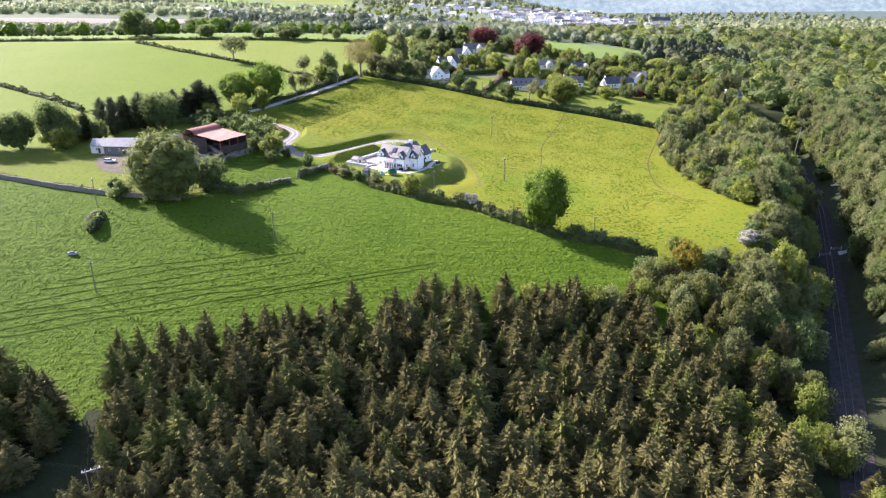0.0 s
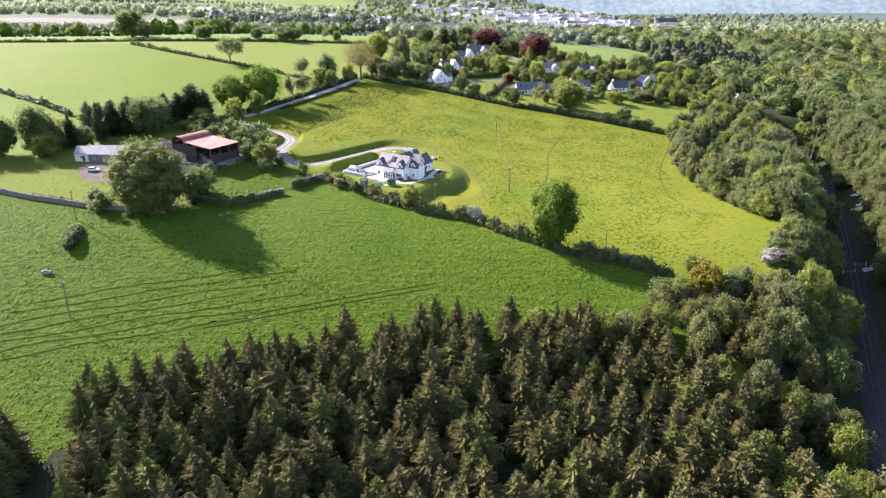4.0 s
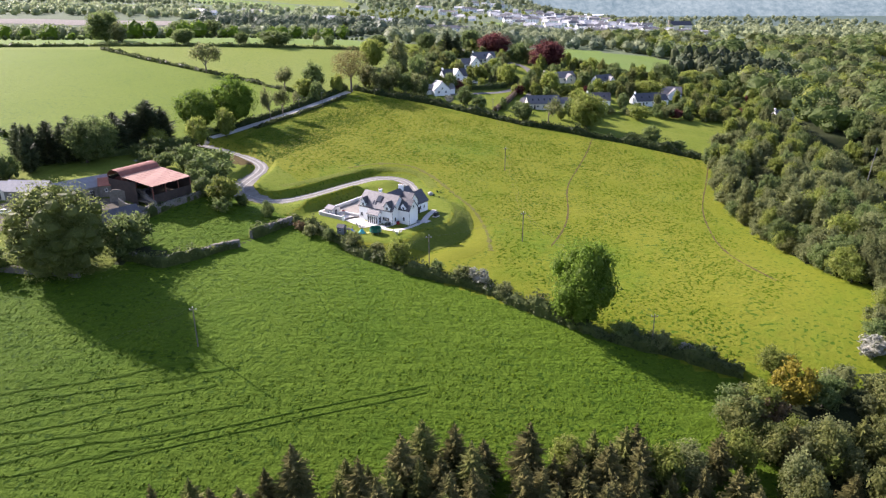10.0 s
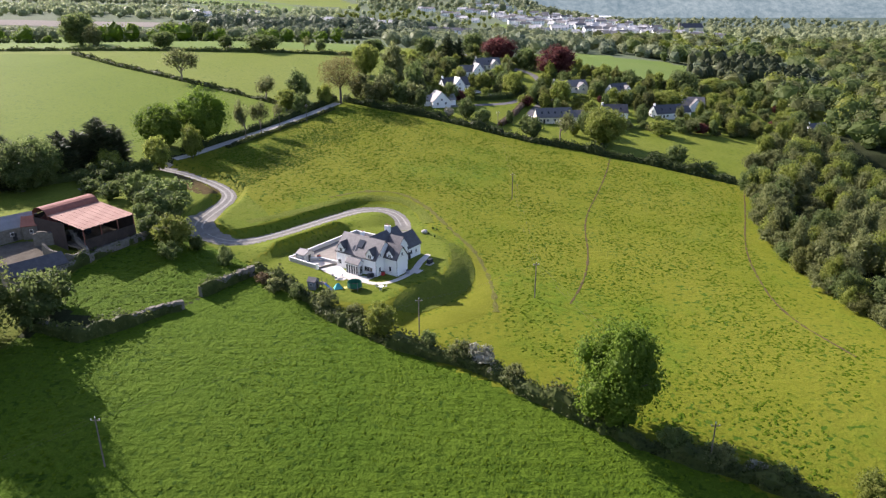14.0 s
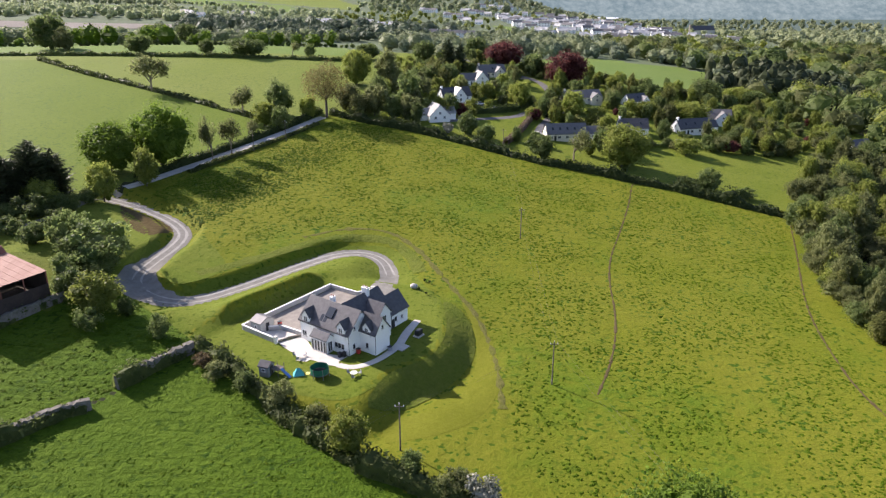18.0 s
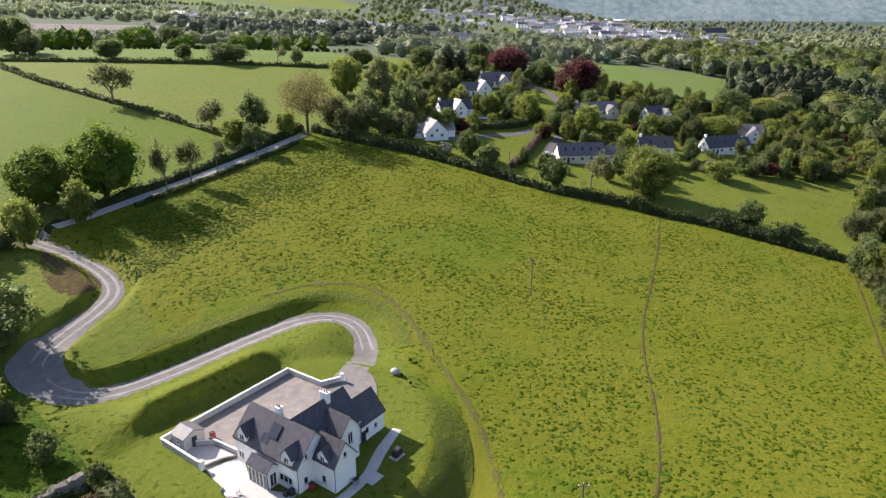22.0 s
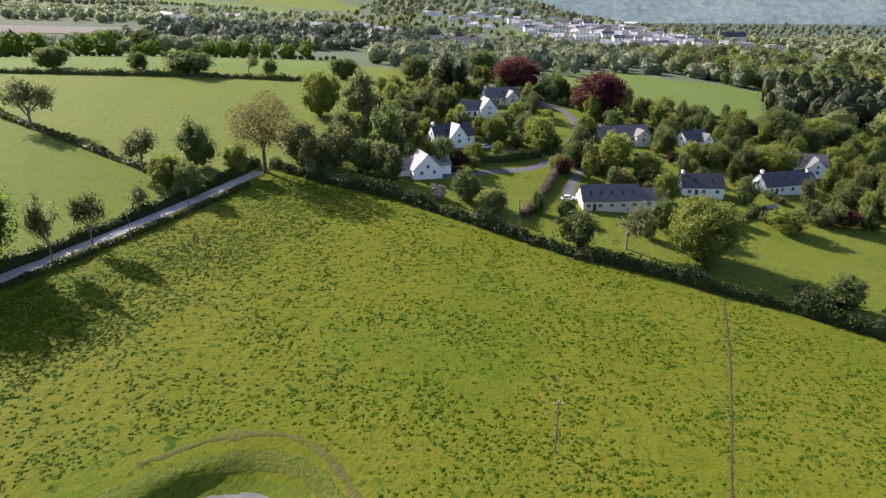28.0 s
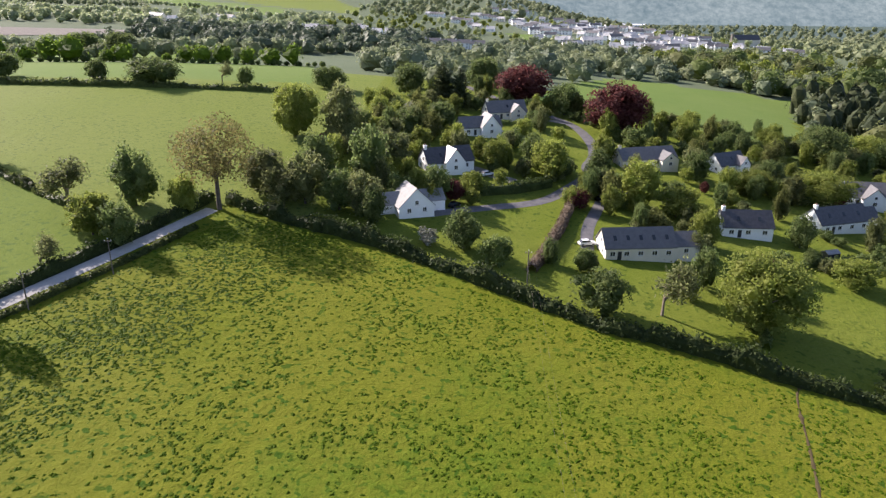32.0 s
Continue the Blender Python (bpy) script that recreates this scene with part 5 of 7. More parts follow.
tv = [tb.verts.new(c) for c in ((-1, -0.8, 0), (1, -0.8, 0), (1, 0.8, 0), (-1, 0.8, 0))]
tt = [tb.verts.new((-0.25, 0, 1.35)), tb.verts.new((0.25, 0, 1.35))]
for f in ((tv[0], tv[1], tt[1], tt[0]), (tv[1], tv[2], tt[1]), (tv[2], tv[3], tt[0], tt[1]), (tv[3], tv[0], tt[0])):
    tb.faces.new(f)
part("canopy", tb, M["teal"], te)
part("groundsheet", boxm(-1.05, 1.05, -0.85, 0.85, 0.0, 0.03), M["grey"], te)
sl = at_house("play_mat", 24.0, -4.6, "pale yellow plastic mat on the grass", "mat", 10)
part("sheet", boxm(-0.7, 0.7, -0.5, 0.5, 0.0, 0.10), M["yellow"], sl)
cf = at_house("climbing_frame", 19.4, -8.0, "wooden climbing frame with a blue slide", "climbing frame", -30)
for sx in (-0.8, 0.8):
    for sy in (-0.8, 0.8):
        part("post", tube(bmesh.new(), (sx, sy, 0), (sx, sy, 2.2), 0.06, 0.06, 6), M["pole"], cf)
part("deck", boxm(-0.9, 0.9, -0.9, 0.9, 1.2, 1.3), M["pole"], cf)
part("slide", poly_prism(bmesh.new(), [(0.9, -0.3, 1.3), (0.9, 0.3, 1.3), (3.0, 0.3, 0.15), (3.0, -0.3, 0.15)], (0, 0, 0.1)), M["blue"], cf)
for v, u, turn in ((31.2, -0.6, 15), (18.3, -1.7, 0)):
    gt = at_house("garden_table", v, u, "white garden table on the lawn or terrace", "table", turn)
    part("tabletop", tube(bmesh.new(), (0, 0, 0.70), (0, 0, 0.75), 0.65, 0.65, 16), M["white"], gt)
    for k in range(3):
        a = k * math.tau / 3
        part("leg", tube(bmesh.new(), (0.15 * math.cos(a), 0.15 * math.sin(a), 0.7), (0.5 * math.cos(a), 0.5 * math.sin(a), 0), 0.03, 0.03, 5), M["white"], gt)
    for k in range(3):
        a = k * math.tau / 3 + 0.5
        x, y = hxy(v, u)
        ch = new("garden_chair")
        x, y = x + 1.15 * math.cos(a), y + 1.15 * math.sin(a)
        ch.matrix_world = Matrix.LocRotScale((x, y, gz(x, y)), Euler((0, 0, a)), None)
        part("seat", boxm(-0.25, 0.25, -0.25, 0.25, 0.42, 0.46), M["grey"], ch)
        part("backrest", boxm(0.22, 0.26, -0.25, 0.25, 0.46, 0.95), M["grey"], ch)
        for sx in (-0.22, 0.22):
            for sy in (-0.22, 0.22):
                part("leg", boxm(sx - 0.02, sx + 0.02, sy - 0.02, sy + 0.02, 0, 0.42), M["grey"], ch)
        tagged(ch, "grey garden chair beside a white table", "chair", "garden chairs")
# plain dark box in place of the small garden furniture on its slab
ot = at_house("oil_tank", 31.4, 18.6, "small dark garden fixture on a concrete plinth", "tank", -35)
part("tank_body", box(bmesh.new(), -0.5, 0.5, -0.8, 0.8, 0.25, 1.45, 0.12), M["dark"], ot)
part("plinth", boxm(-0.7, 0.7, -1.0, 1.0, -0.2, 0.25), M["flag"], ot)
rk = at_house("boulder", 16.1, 37.0, "pale grey boulder on the lawn beside the drive", "rock")
v, f = blob_core((0, 0, 0.6), np.array([0.85, 0.7, 0.65]), np.random.default_rng(4), 8, 12, 0.10)
part("stone", mesh_of("stone", v, f, M["greyrender"], flat=False), None, rk)
ku = at_house("kayak", 13.0, 9.0, "pale boat hull laid beside the wall", "boat", 40)
v, f = blob_core((0, 0, 0.4), np.array([2.2, 0.7, 0.4]), np.random.default_rng(6), 8, 12, 0.02)
part("hull", mesh_of("hull", v, f, M["carwhite"], flat=False), None, ku)
for v, u, m, lab in ((6.2, 4.6, "yellow", "yellow garden machine beside the shed"), (5.0, 5.6, "red", "red barrow beside the shed"), (12.1, 6.4, "red", "red bin against the house"), (24.9, 3.6, "dark", "dark wheeled bin by the wall"), (26.2, 6.2, "red", "red wheeled bin in the corner"), (24.4, 3.0, "dark", "dark planter on the terrace"), (30.6, 10.4, "grey", "grey bin at the gable")):
    o = at_house("bin", v, u, lab, "bin", -35)
    part("body", box(bmesh.new(), -0.35, 0.35, -0.35, 0.35, 0, 0.95, 0.06), M[m], o)
    part("lid", box(bmesh.new(), -0.38, 0.38, -0.40, 0.38, 0.951, 1.02, 0.02), M["dark"], o)


def car(x, y, turn, mat, label):
    """A parked car: body, cabin glass, four wheels."""
    c = new("car")
    c.matrix_world = Matrix.LocRotScale((x, y, gz(x, y) + 0.06), Euler((0, 0, radians(turn))), None)
    bm = bmesh.new()
    side = [(-2.1, 0.3), (2.1, 0.3), (2.15, 0.75), (1.2, 0.95), (-1.9, 0.98), (-2.15, 0.8)]
    poly_prism(bm, [(px, -0.85, pz) for px, pz in side], (0, 1.7, 0))
    bmesh.ops.bevel(bm, geom=bm.edges[:], offset=0.06, segments=2, affect="EDGES")
    part("body", bm, M[mat], c)
    part("cabin", poly_prism(bmesh.new(), [(px, -0.74, pz) for px, pz in ((-1.9, 0.96), (1.0, 0.95), (0.3, 1.42), (-1.4, 1.44))], (0, 1.48, 0)), M["glass"], c)
    part("roof", box(bmesh.new(), -1.4, 0.3, -0.7, 0.7, 1.42, 1.48, 0.03), M[mat], c)
    for wx in (-1.3, 1.3):
        for wy in (-0.82, 0.82):
            w = part("wheel", tube(bmesh.new(), (wx, wy - 0.1, 0.31), (wx, wy + 0.1, 0.31), 0.32, 0.32, 14), M["dark"], c)
            part("rim", tube(bmesh.new(), (wx, wy - 0.11, 0.31), (wx, wy + 0.11, 0.31), 0.19, 0.19, 10), M["zinc"], w)
    for wy in (-0.55, 0.55):
        part("headlight", boxm(2.08, 2.17, wy - 0.2, wy + 0.2, 0.6, 0.72), M["flag"], c)
    return tagged(c, label, "car")


# ---- platform lawns and banks ----
patch("lawn", [(-55, 276), (-43, 266.7), (-36, 258.5), (-26, 251.5), (-17.7, 247.5), (-8, 244.5), (-4, 250), (1, 255.4), (6, 258.8), (8.8, 265), (9.6, 273), (8.6, 283), (5, 292), (2, 300), (-1.5, 308), (-4, 318), (-13.5, 321), (-24, 316), (-36, 303), (-46, 292), (-55, 287.5), (-63.5, 285)], 0.03, "lawn", "close-mown lawn round the white house", "lawn", step=1.3, soften=2)
patch("lawn", [(-60, 296), (-60.5, 312), (-57, 318), (-51, 310), (-43.5, 298.5), (-48, 290.5), (-54, 287)], 0.05, "lawn", "mown grass inside the bend of the drive", "lawn", step=1.3, soften=2)
patch("rough_bank", [(-5.8, 244), (-1.5, 245.5), (4.7, 250), (8.6, 254.6), (12.4, 261), (14.4, 267), (14.6, 274), (13.4, 280.5), (9.5, 287), (7.6, 285.5), (8.6, 279), (8.7, 271.5), (7.4, 264.2), (4.8, 259.2), (0.6, 256.6), (-2.8, 253.2)], 0.10, "bank", "steep rough-grass bank below the lawn", "bank", step=1.0, soften=1)
ribbon("mown_strip", [(-2, 241), (5, 242.5), (11.5, 246.5), (15.5, 254), (17, 264), (16.2, 276), (13, 288)], [7, 7, 6.5, 5, 3.6, 2.6, 2], 0.06, "drylawn", "dry mown strip below the bank", "lawn", step=1.0, cross=6)
for k, line in enumerate(([(-50, 294), (-37, 306.5), (-28, 316.8), (-16, 324), (-6, 322.5), (0, 313), (2, 304)],)):
    ribbon("rough_bank", line, 3.4, 0.10, "bank", "dark rough-grass cutting above the drive", "bank", soft=0.1)
ribbon("rough_bank", [(-37.0, 273.0), (-30.0, 283.2), (-20.9, 296)], 2.6, 0.10, "bank", "shaded rough bank beside the yard", "bank", soft=0.1)
ribbon("worn_edge", [(-30, 320), (-20, 328), (-8, 329), (1, 318), (6, 306), (10, 296), (15.5, 282), (18.5, 266), (18.5, 248)], 1.3, 0.08, "worn", "worn grass line along the old fence", "path", soft=0.4)
for k, y in enumerate((161.5, 164.6, 167.6, 171.0, 174.4, 178.0, 181.4)):
    line = [(x, y + 0.33 * (x + 72) - 0.0006 * (x + 72) ** 2 + 0.5 * math.sin(x * 0.21 + 2.0 * k)) for x in np.arange(-118 + 3 * k, -44 + 6 * (k % 3), 6.0)]
    ribbon("tractor_track", line, 0.6, 0.14, "tracked", "pressed wheel line in the front pasture", "track", soft=0.6, seed=40 + k)
for off in (0, 1.9):
    ribbon("tractor_track", [(-56, 167.2 - off), (-41.6, 172.2 - off), (-28.3, 176.7 - off), (-14.2, 181.5 - off), (1, 186.4 - off)], 0.45, 0.14, "tracked", "pressed wheel line in the front pasture", "track", soft=0.35, seed=50)
for off in (-0.95, 0.95):
    q = LOOP[:-2].copy()
    d = np.gradient(q, axis=0)
    q = q + off * np.stack([-d[:, 1], d[:, 0]], 1) / np.hypot(d[:, 0], d[:, 1])[:, None]
    ribbon("wheel_track", q, 1.1, 0.085, "rut", "pale worn wheel track in the gravel", "track", soft=0.15)
for line in ([(77, 386), (75, 383), (70.4, 366.5), (61, 339.8), (53.2, 319.2), (49.7, 304), (48, 290), (45, 276), (41, 264), (36.5, 254)], [(121, 358), (110, 330), (96.5, 298), (91, 279), (86, 252), (92, 231)]):
    ribbon("cattle_path", line, 0.45, 0.06, "earth", "narrow trodden cattle path across the pasture", "path", soft=0.35, step=1.0)
patch("rough_ground", [(-86, 341), (-72, 331), (-65, 323), (-68, 312), (-76, 318), (-84, 330)], 0.04, "earth", "dry rough ground beside the drive", "ground", soften=2)

# ---- farm ----
def farm_block(name, x, y, turn, L, W, eave, ridge, wall, roof, label, wins=2, z=None):
    r = new(name)
    r.matrix_world = Matrix.LocRotScale((x, y, gz(x, y) if z is None else z), Euler((0, 0, radians(turn))), None)
    block(r, -L / 2, L / 2, -W / 2, W / 2, eave, ridge, "x", wall, roof, 0.2, -1.5)
    for k in range(wins):
        window(r, -L / 2 + L * (k + 0.6) / (wins + 0.4), -W / 2, eave * 0.42, 0.8, 0.9, "y-", 0)
    door(r, L * 0.12, -W / 2, 0, 0.95, 2.0, "y-", "dark")
    return tagged(r, label, "building")


farm_block("cottage", -119.5, 268.5, -6, 13, 6.5, 3.0, 5.6, "stone", "zinc", "old stone farm cottage with a pale weathered roof", 3)
farm_block("white_outhouse", -129, 270, -6, 5.5, 5.5, 2.8, 5.0, "cream", "zinc", "whitewashed outhouse beside the cottage", 1)
farm_block("stone_byre", -105, 269.5, 46, 17, 7, 3.2, 5.6, "stone", "zinc", "long stone byre with a rusty grey sheet roof", 4)
farm_block("stone_byre", -96.5, 273, 20, 8, 5.2, 3.2, 5.0, "stone", "rustdark", "roofless-looking stone byre patched with rust", 2)
farm_block("cart_shed", -87.5, 251.5, 50, 13, 6, 2.2, 4.2, "stone", "slate", "low stone cart shed with a slate roof", 2)

barn = new("hay_barn")
bx, by = -83.5, 271.5
barn.matrix_world = Matrix.LocRotScale((bx, by, 7.0), Euler((0, 0, radians(61))), None)
tagged(barn, "open steel hay barn with a rusted red roof", "barn")
for k in range(18):
    x0 = -7.2 + 0.8 * k
    part("roof_sheet", poly_prism(bmesh.new(), [(x0, -8.2, 5.0 + 0.05 * (k % 2)), (x0 + 0.86, -8.2, 5.0 + 0.05 * (k % 2)), (x0 + 0.86, 5.2, 6.5 + 0.05 * (k % 2)), (x0, 5.2, 6.5 + 0.05 * (k % 2))], (0, 0, 0.04)), M["rust"], barn)
abm = bmesh.new()
for k in range(10):
    a0, a1 = math.pi * k / 10, math.pi * (k + 1) / 10
    q = [abm.verts.new((x, 8.2 - 3.1 * math.cos(a), 6.1 + 2.1 * math.sin(a))) for x, a in ((-7.2, a0), (7.2, a0), (7.2, a1), (-7.2, a1))]
    abm.faces.new(q)
bmesh.ops.remove_doubles(abm, verts=abm.verts[:], dist=0.001)
bmesh.ops.solidify(abm, geom=abm.faces[:], thickness=0.05)
part("barrel_roof", abm, M["rustdark"], barn, "dark rusted barrel roof")
for x in np.linspace(-7.0, 7.0, 4):
    for y, h in ((-8.0, 5.0), (5.1, 6.4), (11.2, 6.1)):
        part("post", boxm(x - 0.1, x + 0.1, y - 0.1, y + 0.1, -3.5, h), M["rustdark"], barn)
part("end_sheeting", boxm(-7.15, -7.1, -1.0, 11.2, -2, 5.4), M["barnshade"], barn)
part("back_sheeting", boxm(-7, 7, 11.25, 11.3, -2, 6.0), M["barnshade"], barn)
# dark sheet added across the open front, where only shade lies
part("side_sheeting", boxm(-7.0, 7.0, -8.15, -8.1, -3.0, 2.4), M["barnshade"], barn)
# far end sheet and floor added to keep the inside dark
part("end_sheeting", boxm(7.1, 7.15, -8.0, 11.2, -3, 5.2), M["barnshade"], barn)
part("floor_slab", boxm(-7.0, 7.0, -8.0, 11.2, -0.4, 0.05), M["yarddirt"], barn)
for k in range(16):
    hb = (-5 + (k % 4) * 1.6, 2.0 + (k // 4) * 1.7)
    if k < 8:
        part("fodder_bale", tube(bmesh.new(), (hb[0], hb[1], 0.7), (hb[0] + 1.3, hb[1], 0.7), 0.7, 0.7, 12), M["dark"], barn)
wall_run("ruined_wall", [(-95, 266), (-87.3, 269.3), (-78.8, 260.2), (-82.7, 256.6), (-90, 261)], 3.2, 0.7, "stone", "roofless stone gable walls of a ruined outbuilding", ragged=0.10, seed=11)
wall_run("ruined_wall", [(-83, 246), (-81.5, 254.6), (-76.5, 266), (-72.3, 273.6), (-68, 282)], 2.0, 0.8, "stone", "old rubble stone wall beside the paddock", ragged=0.08, seed=12)
wall_run("ruined_wall", [(-76, 229.8), (-66, 226.6), (-60.3, 231.2), (-55.2, 238), (-50.2, 241.6)], 1.9, 1.1, "stone", "broken rubble wall at the paddock's edge", step=0.6, ragged=0.07, seed=13)
wall_run("ruined_wall", [(-48.4, 247.4), (-44.6, 254.0), (-39.9, 260.8)], 2.3, 1.1, "stone", "short stump of ruined stone wall", step=0.6, ragged=0.06, seed=14)
wall_run("field_wall", [(-190, 240), (-148, 232.6), (-125, 224.6), (-104, 219.5), (-82, 218.5)], 1.6, 0.7, "stone", "long stone field wall below the farm", ragged=0.06, seed=15)
hedge("ivy", [(-76, 229.8), (-66, 226.2), (-60.3, 230.8), (-55.2, 237.8), (-50.8, 241.1)], 2.8, 2.5, "ivy and brambles over the broken wall", "hawthorn", 12, 0.4, "ivy", 31, rough=0.4)
hedge("ivy", [(-48.6, 247.4), (-44.8, 254.0), (-40.1, 261.2)], 2.5, 2.9, "ivy over the stump of stone wall", "hawthorn", 12, 0.4, "ivy", 32, rough=0.4)
hedge("ivy", [(-83, 247), (-81.5, 255), (-76.5, 266.4), (-72.3, 274), (-68, 282.4)], 1.6, 2.4, "moss and ivy along the old wall", "hawthorn", 7, 0.35, "ivy", 33, rough=0.4)
hedge("hedge", [(-190, 241.5), (-148, 234.0), (-125, 226), (-104, 221), (-92, 219.5)], 1.6, 1.5, "low hedge behind the field wall", "broad", 5, 0.5, seed=34)
hedge("hedge", [(-130, 306), (-112, 322), (-98, 334)], 3, 3.0, "rough hedge behind the farm", "broad", 6, 0.6, seed=35)
hedge("hedge", [(-160, 283), (-146, 297), (-130, 309)], 3, 2.6, "rough hedge behind the farm trees", "broad", 6, 0.6, seed=36)
patch("farmyard", [(-129, 266), (-114, 266), (-104, 250), (-106, 243), (-116, 243), (-123, 250)], 0.05, "yarddirt", "bare gravel farmyard before the cottage", "yard", soften=2)
patch("farmyard", [(-106, 264), (-97, 270), (-89, 263), (-92, 256), (-97, 254)], 0.05, "yarddirt", "overgrown rubble-strewn inner yard", "yard", soften=2)
patch("farm_grass", [(-150, 236), (-126, 228), (-106, 223), (-104, 242), (-116, 242), (-124, 250), (-140, 252)], 0.04, "lawn", "sunlit grass before the farm", "grass", soften=2)
patch("farm_grass", [(-150, 258), (-130, 268), (-112, 285), (-92, 296), (-74, 300), (-68, 290), (-66, 315), (-90, 338), (-108, 330), (-150, 296)], 0.04, "garden", "rough grass behind the farm buildings", "grass", soften=2)
car(-120, 255.5, 5, "carwhite", "white car parked in the farmyard")
mo = new("overgrown_mound")
v, f = blob_core((0, 0, 0), np.array([2.6, 8.5, 2.4]), np.random.default_rng(8), 8, 14, 0.1)
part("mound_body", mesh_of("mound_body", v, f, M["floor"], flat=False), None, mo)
rr = np.random.default_rng(9)
dd = unit(rr.normal(size=(900, 3)))
dd[:, 2] = np.abs(dd[:, 2])
v, f = cards(dd * np.array([2.6, 8.5, 2.5]), dd, 0.42, rr)
part("scrub", mesh_of("scrub", v, f, M["broad"]), None, mo)
mo.matrix_world = Matrix.LocRotScale((-102, 201, gz(-102, 201)), Euler((0, 0, radians(14))), None)
tagged(mo, "overgrown scrubby mound standing in the pasture", "mound")
tk = new("feeder")
tk.matrix_world = Matrix.Translation((-101, 183, gz(-101, 183)))
part("trough", box(bmesh.new(), -1.2, 1.2, -0.5, 0.5, 0, 0.7, 0.08), M["grey"], tk)
part("lid", box(bmesh.new(), -0.6, 0.6, -0.45, 0.45, 0.7, 0.95, 0.08), M["dark"], tk)
tagged(tk, "grey cattle trough in the pasture", "trough")


# ---- poles and wires ----
def pole_at(x, y, h=9.0, kind="pole", label="weathered wooden electricity pole with insulators"):
    z = gz(x, y)
    p = new("electricity_pole")
    p.matrix_world = Matrix.Translation((x, y, z))
    part("shaft", tube(bmesh.new(), (0, 0, -1.0), (0, 0, h), 0.14, 0.10, 8), M["pole"], p)
    part("crossarm", boxm(-0.75, 0.75, -0.05, 0.05, h - 0.55, h - 0.43), M["pole"], p)
    for sx in (-0.65, 0, 0.65):
        part("insulator", tube(bmesh.new(), (sx, 0, h - 0.43 if sx else h), (sx, 0, h - 0.2 if sx else h + 0.22), 0.06, 0.04, 6), M["white"], p)
    return tagged(p, label, "pole", "electricity poles")


def wire(a, b, sag, name="overhead_wire", r=0.008):
    a, b = Vector(a), Vector(b)
    v = []
    for k in range(15):
        t = k / 14
        q = a.lerp(b, t) - Vector((0, 0, sag * 4 * t * (1 - t)))
        v += [(q.x - r, q.y, q.z - r), (q.x + r, q.y, q.z - r), (q.x, q.y, q.z + r)]
    f = [(i * 3 + j, i * 3 + (j + 1) % 3, i * 3 + 3 + (j + 1) % 3, i * 3 + 3 + j) for i in range(14) for j in range(3)]
    return tagged(new(name, mesh_of(name, v, f, M["pole"])), "thin sagging overhead electricity wire", "wire", "overhead wires")


LINE1 = [(-88.3, 167.4, 9.0), (-46.8, 194.4, 9.0), (1.2, 235.6, 8.6), (28.4, 256.8, 9.0)]
LINE2 = [(50.0, 199.0, 8.5), (28.4, 256.8, 9.0), (29.8, 329.0, 9.0), (31.5, 415, 8.0)]
for x, y, h in LINE1 + [LINE2[0], LINE2[2], LINE2[3], (-105.4, 210.7, 9.0), (-61, 391, 7.5), (-52.5, 406, 7.5)]:
    pole_at(x, y, h)
for line in (LINE1, LINE2, [(-105.4, 210.7, 9.0), (-88.3, 167.4, 9.0), (-62, 103.5, 9.4)]):
    for (xa, ya, ha), (xb, yb, hb) in zip(line[:-1], line[1:]):
        for off in (-0.65, 0.65):
            wire((xa + off, ya, gz(xa, ya) + ha - 0.2), (xb + off, yb, gz(xb, yb) + hb - 0.2), 1.2)
hf = new("twin_pole_frame")
hz = gz(-62, 103.5)
hf.matrix_world = Matrix.LocRotScale((-62, 103.5, hz), Euler((0, 0, 0.5)), None)
for sx in (-0.9, 0.9):
    part("shaft", tube(bmesh.new(), (sx, 0, -1), (sx, 0, 10.0), 0.15, 0.11, 8), M["pole"], hf)
part("crossarm", boxm(-1.6, 1.6, -0.08, 0.08, 9.3, 9.5), M["zinc"], hf)
for sx in (-1.4, 0, 1.4):
    part("insulator", tube(bmesh.new(), (sx, 0, 9.5), (sx, 0, 9.9), 0.10, 0.06, 6), M["white"], hf)
tagged(hf, "twin-pole electricity frame with a steel crossarm", "pole")
for off in (-1.4, 0, 1.4):
    wire((-62 + off, 103.5, hz + 9.8), (-150 + off, 118, gz(-150, 118) + 12), 2.0)
    wire((-62 + off, 103.5, hz + 9.8), (20 + off, 58, gz(20, 58) + 18), 2.0)

# ---- railway in the valley ----
RAIL = [(float(rail_x(y)), y) for y in (70, 110, 180, 250, 285, 320, 350, 380, 404)]
ribbon("railway_bed", RAIL, 7.0, 0.25, "ballast", "dark ballast bed of a single railway line", "railway", camber=0.15)
for off in (-0.8, 0.8):
    rbm = bmesh.new()
    for (xa, ya), (xb, yb) in zip(RAIL[:-1], RAIL[1:]):
        m = 8
        for k in range(m):
            t0, t1 = k / m, (k + 1) / m
            pa = (xa + (xb - xa) * t0 + off * 0.9, ya + (yb - ya) * t0 - off * 0.45)
            pb = (xa + (xb - xa) * t1 + off * 0.9, ya + (yb - ya) * t1 - off * 0.45)
            tube(rbm, (*pa, gz(*pa) + 0.48), (*pb, gz(*pb) + 0.48), 0.06, 0.06, 4)
    me = bpy.data.meshes.new("rail")
    rbm.to_mesh(me)
    rbm.free()
    me.materials.append(M["steel"])
    tagged(new("rail", me), "worn steel rail on the ballast", "rail", "railway rails")
tp = new("tunnel_portal")
tz = gz(rail_x(404), 404)
tp.matrix_world = Matrix.LocRotScale((rail_x(404), 404, tz), Euler((0, 0, radians(-13))), None)
tbm = bmesh.new()
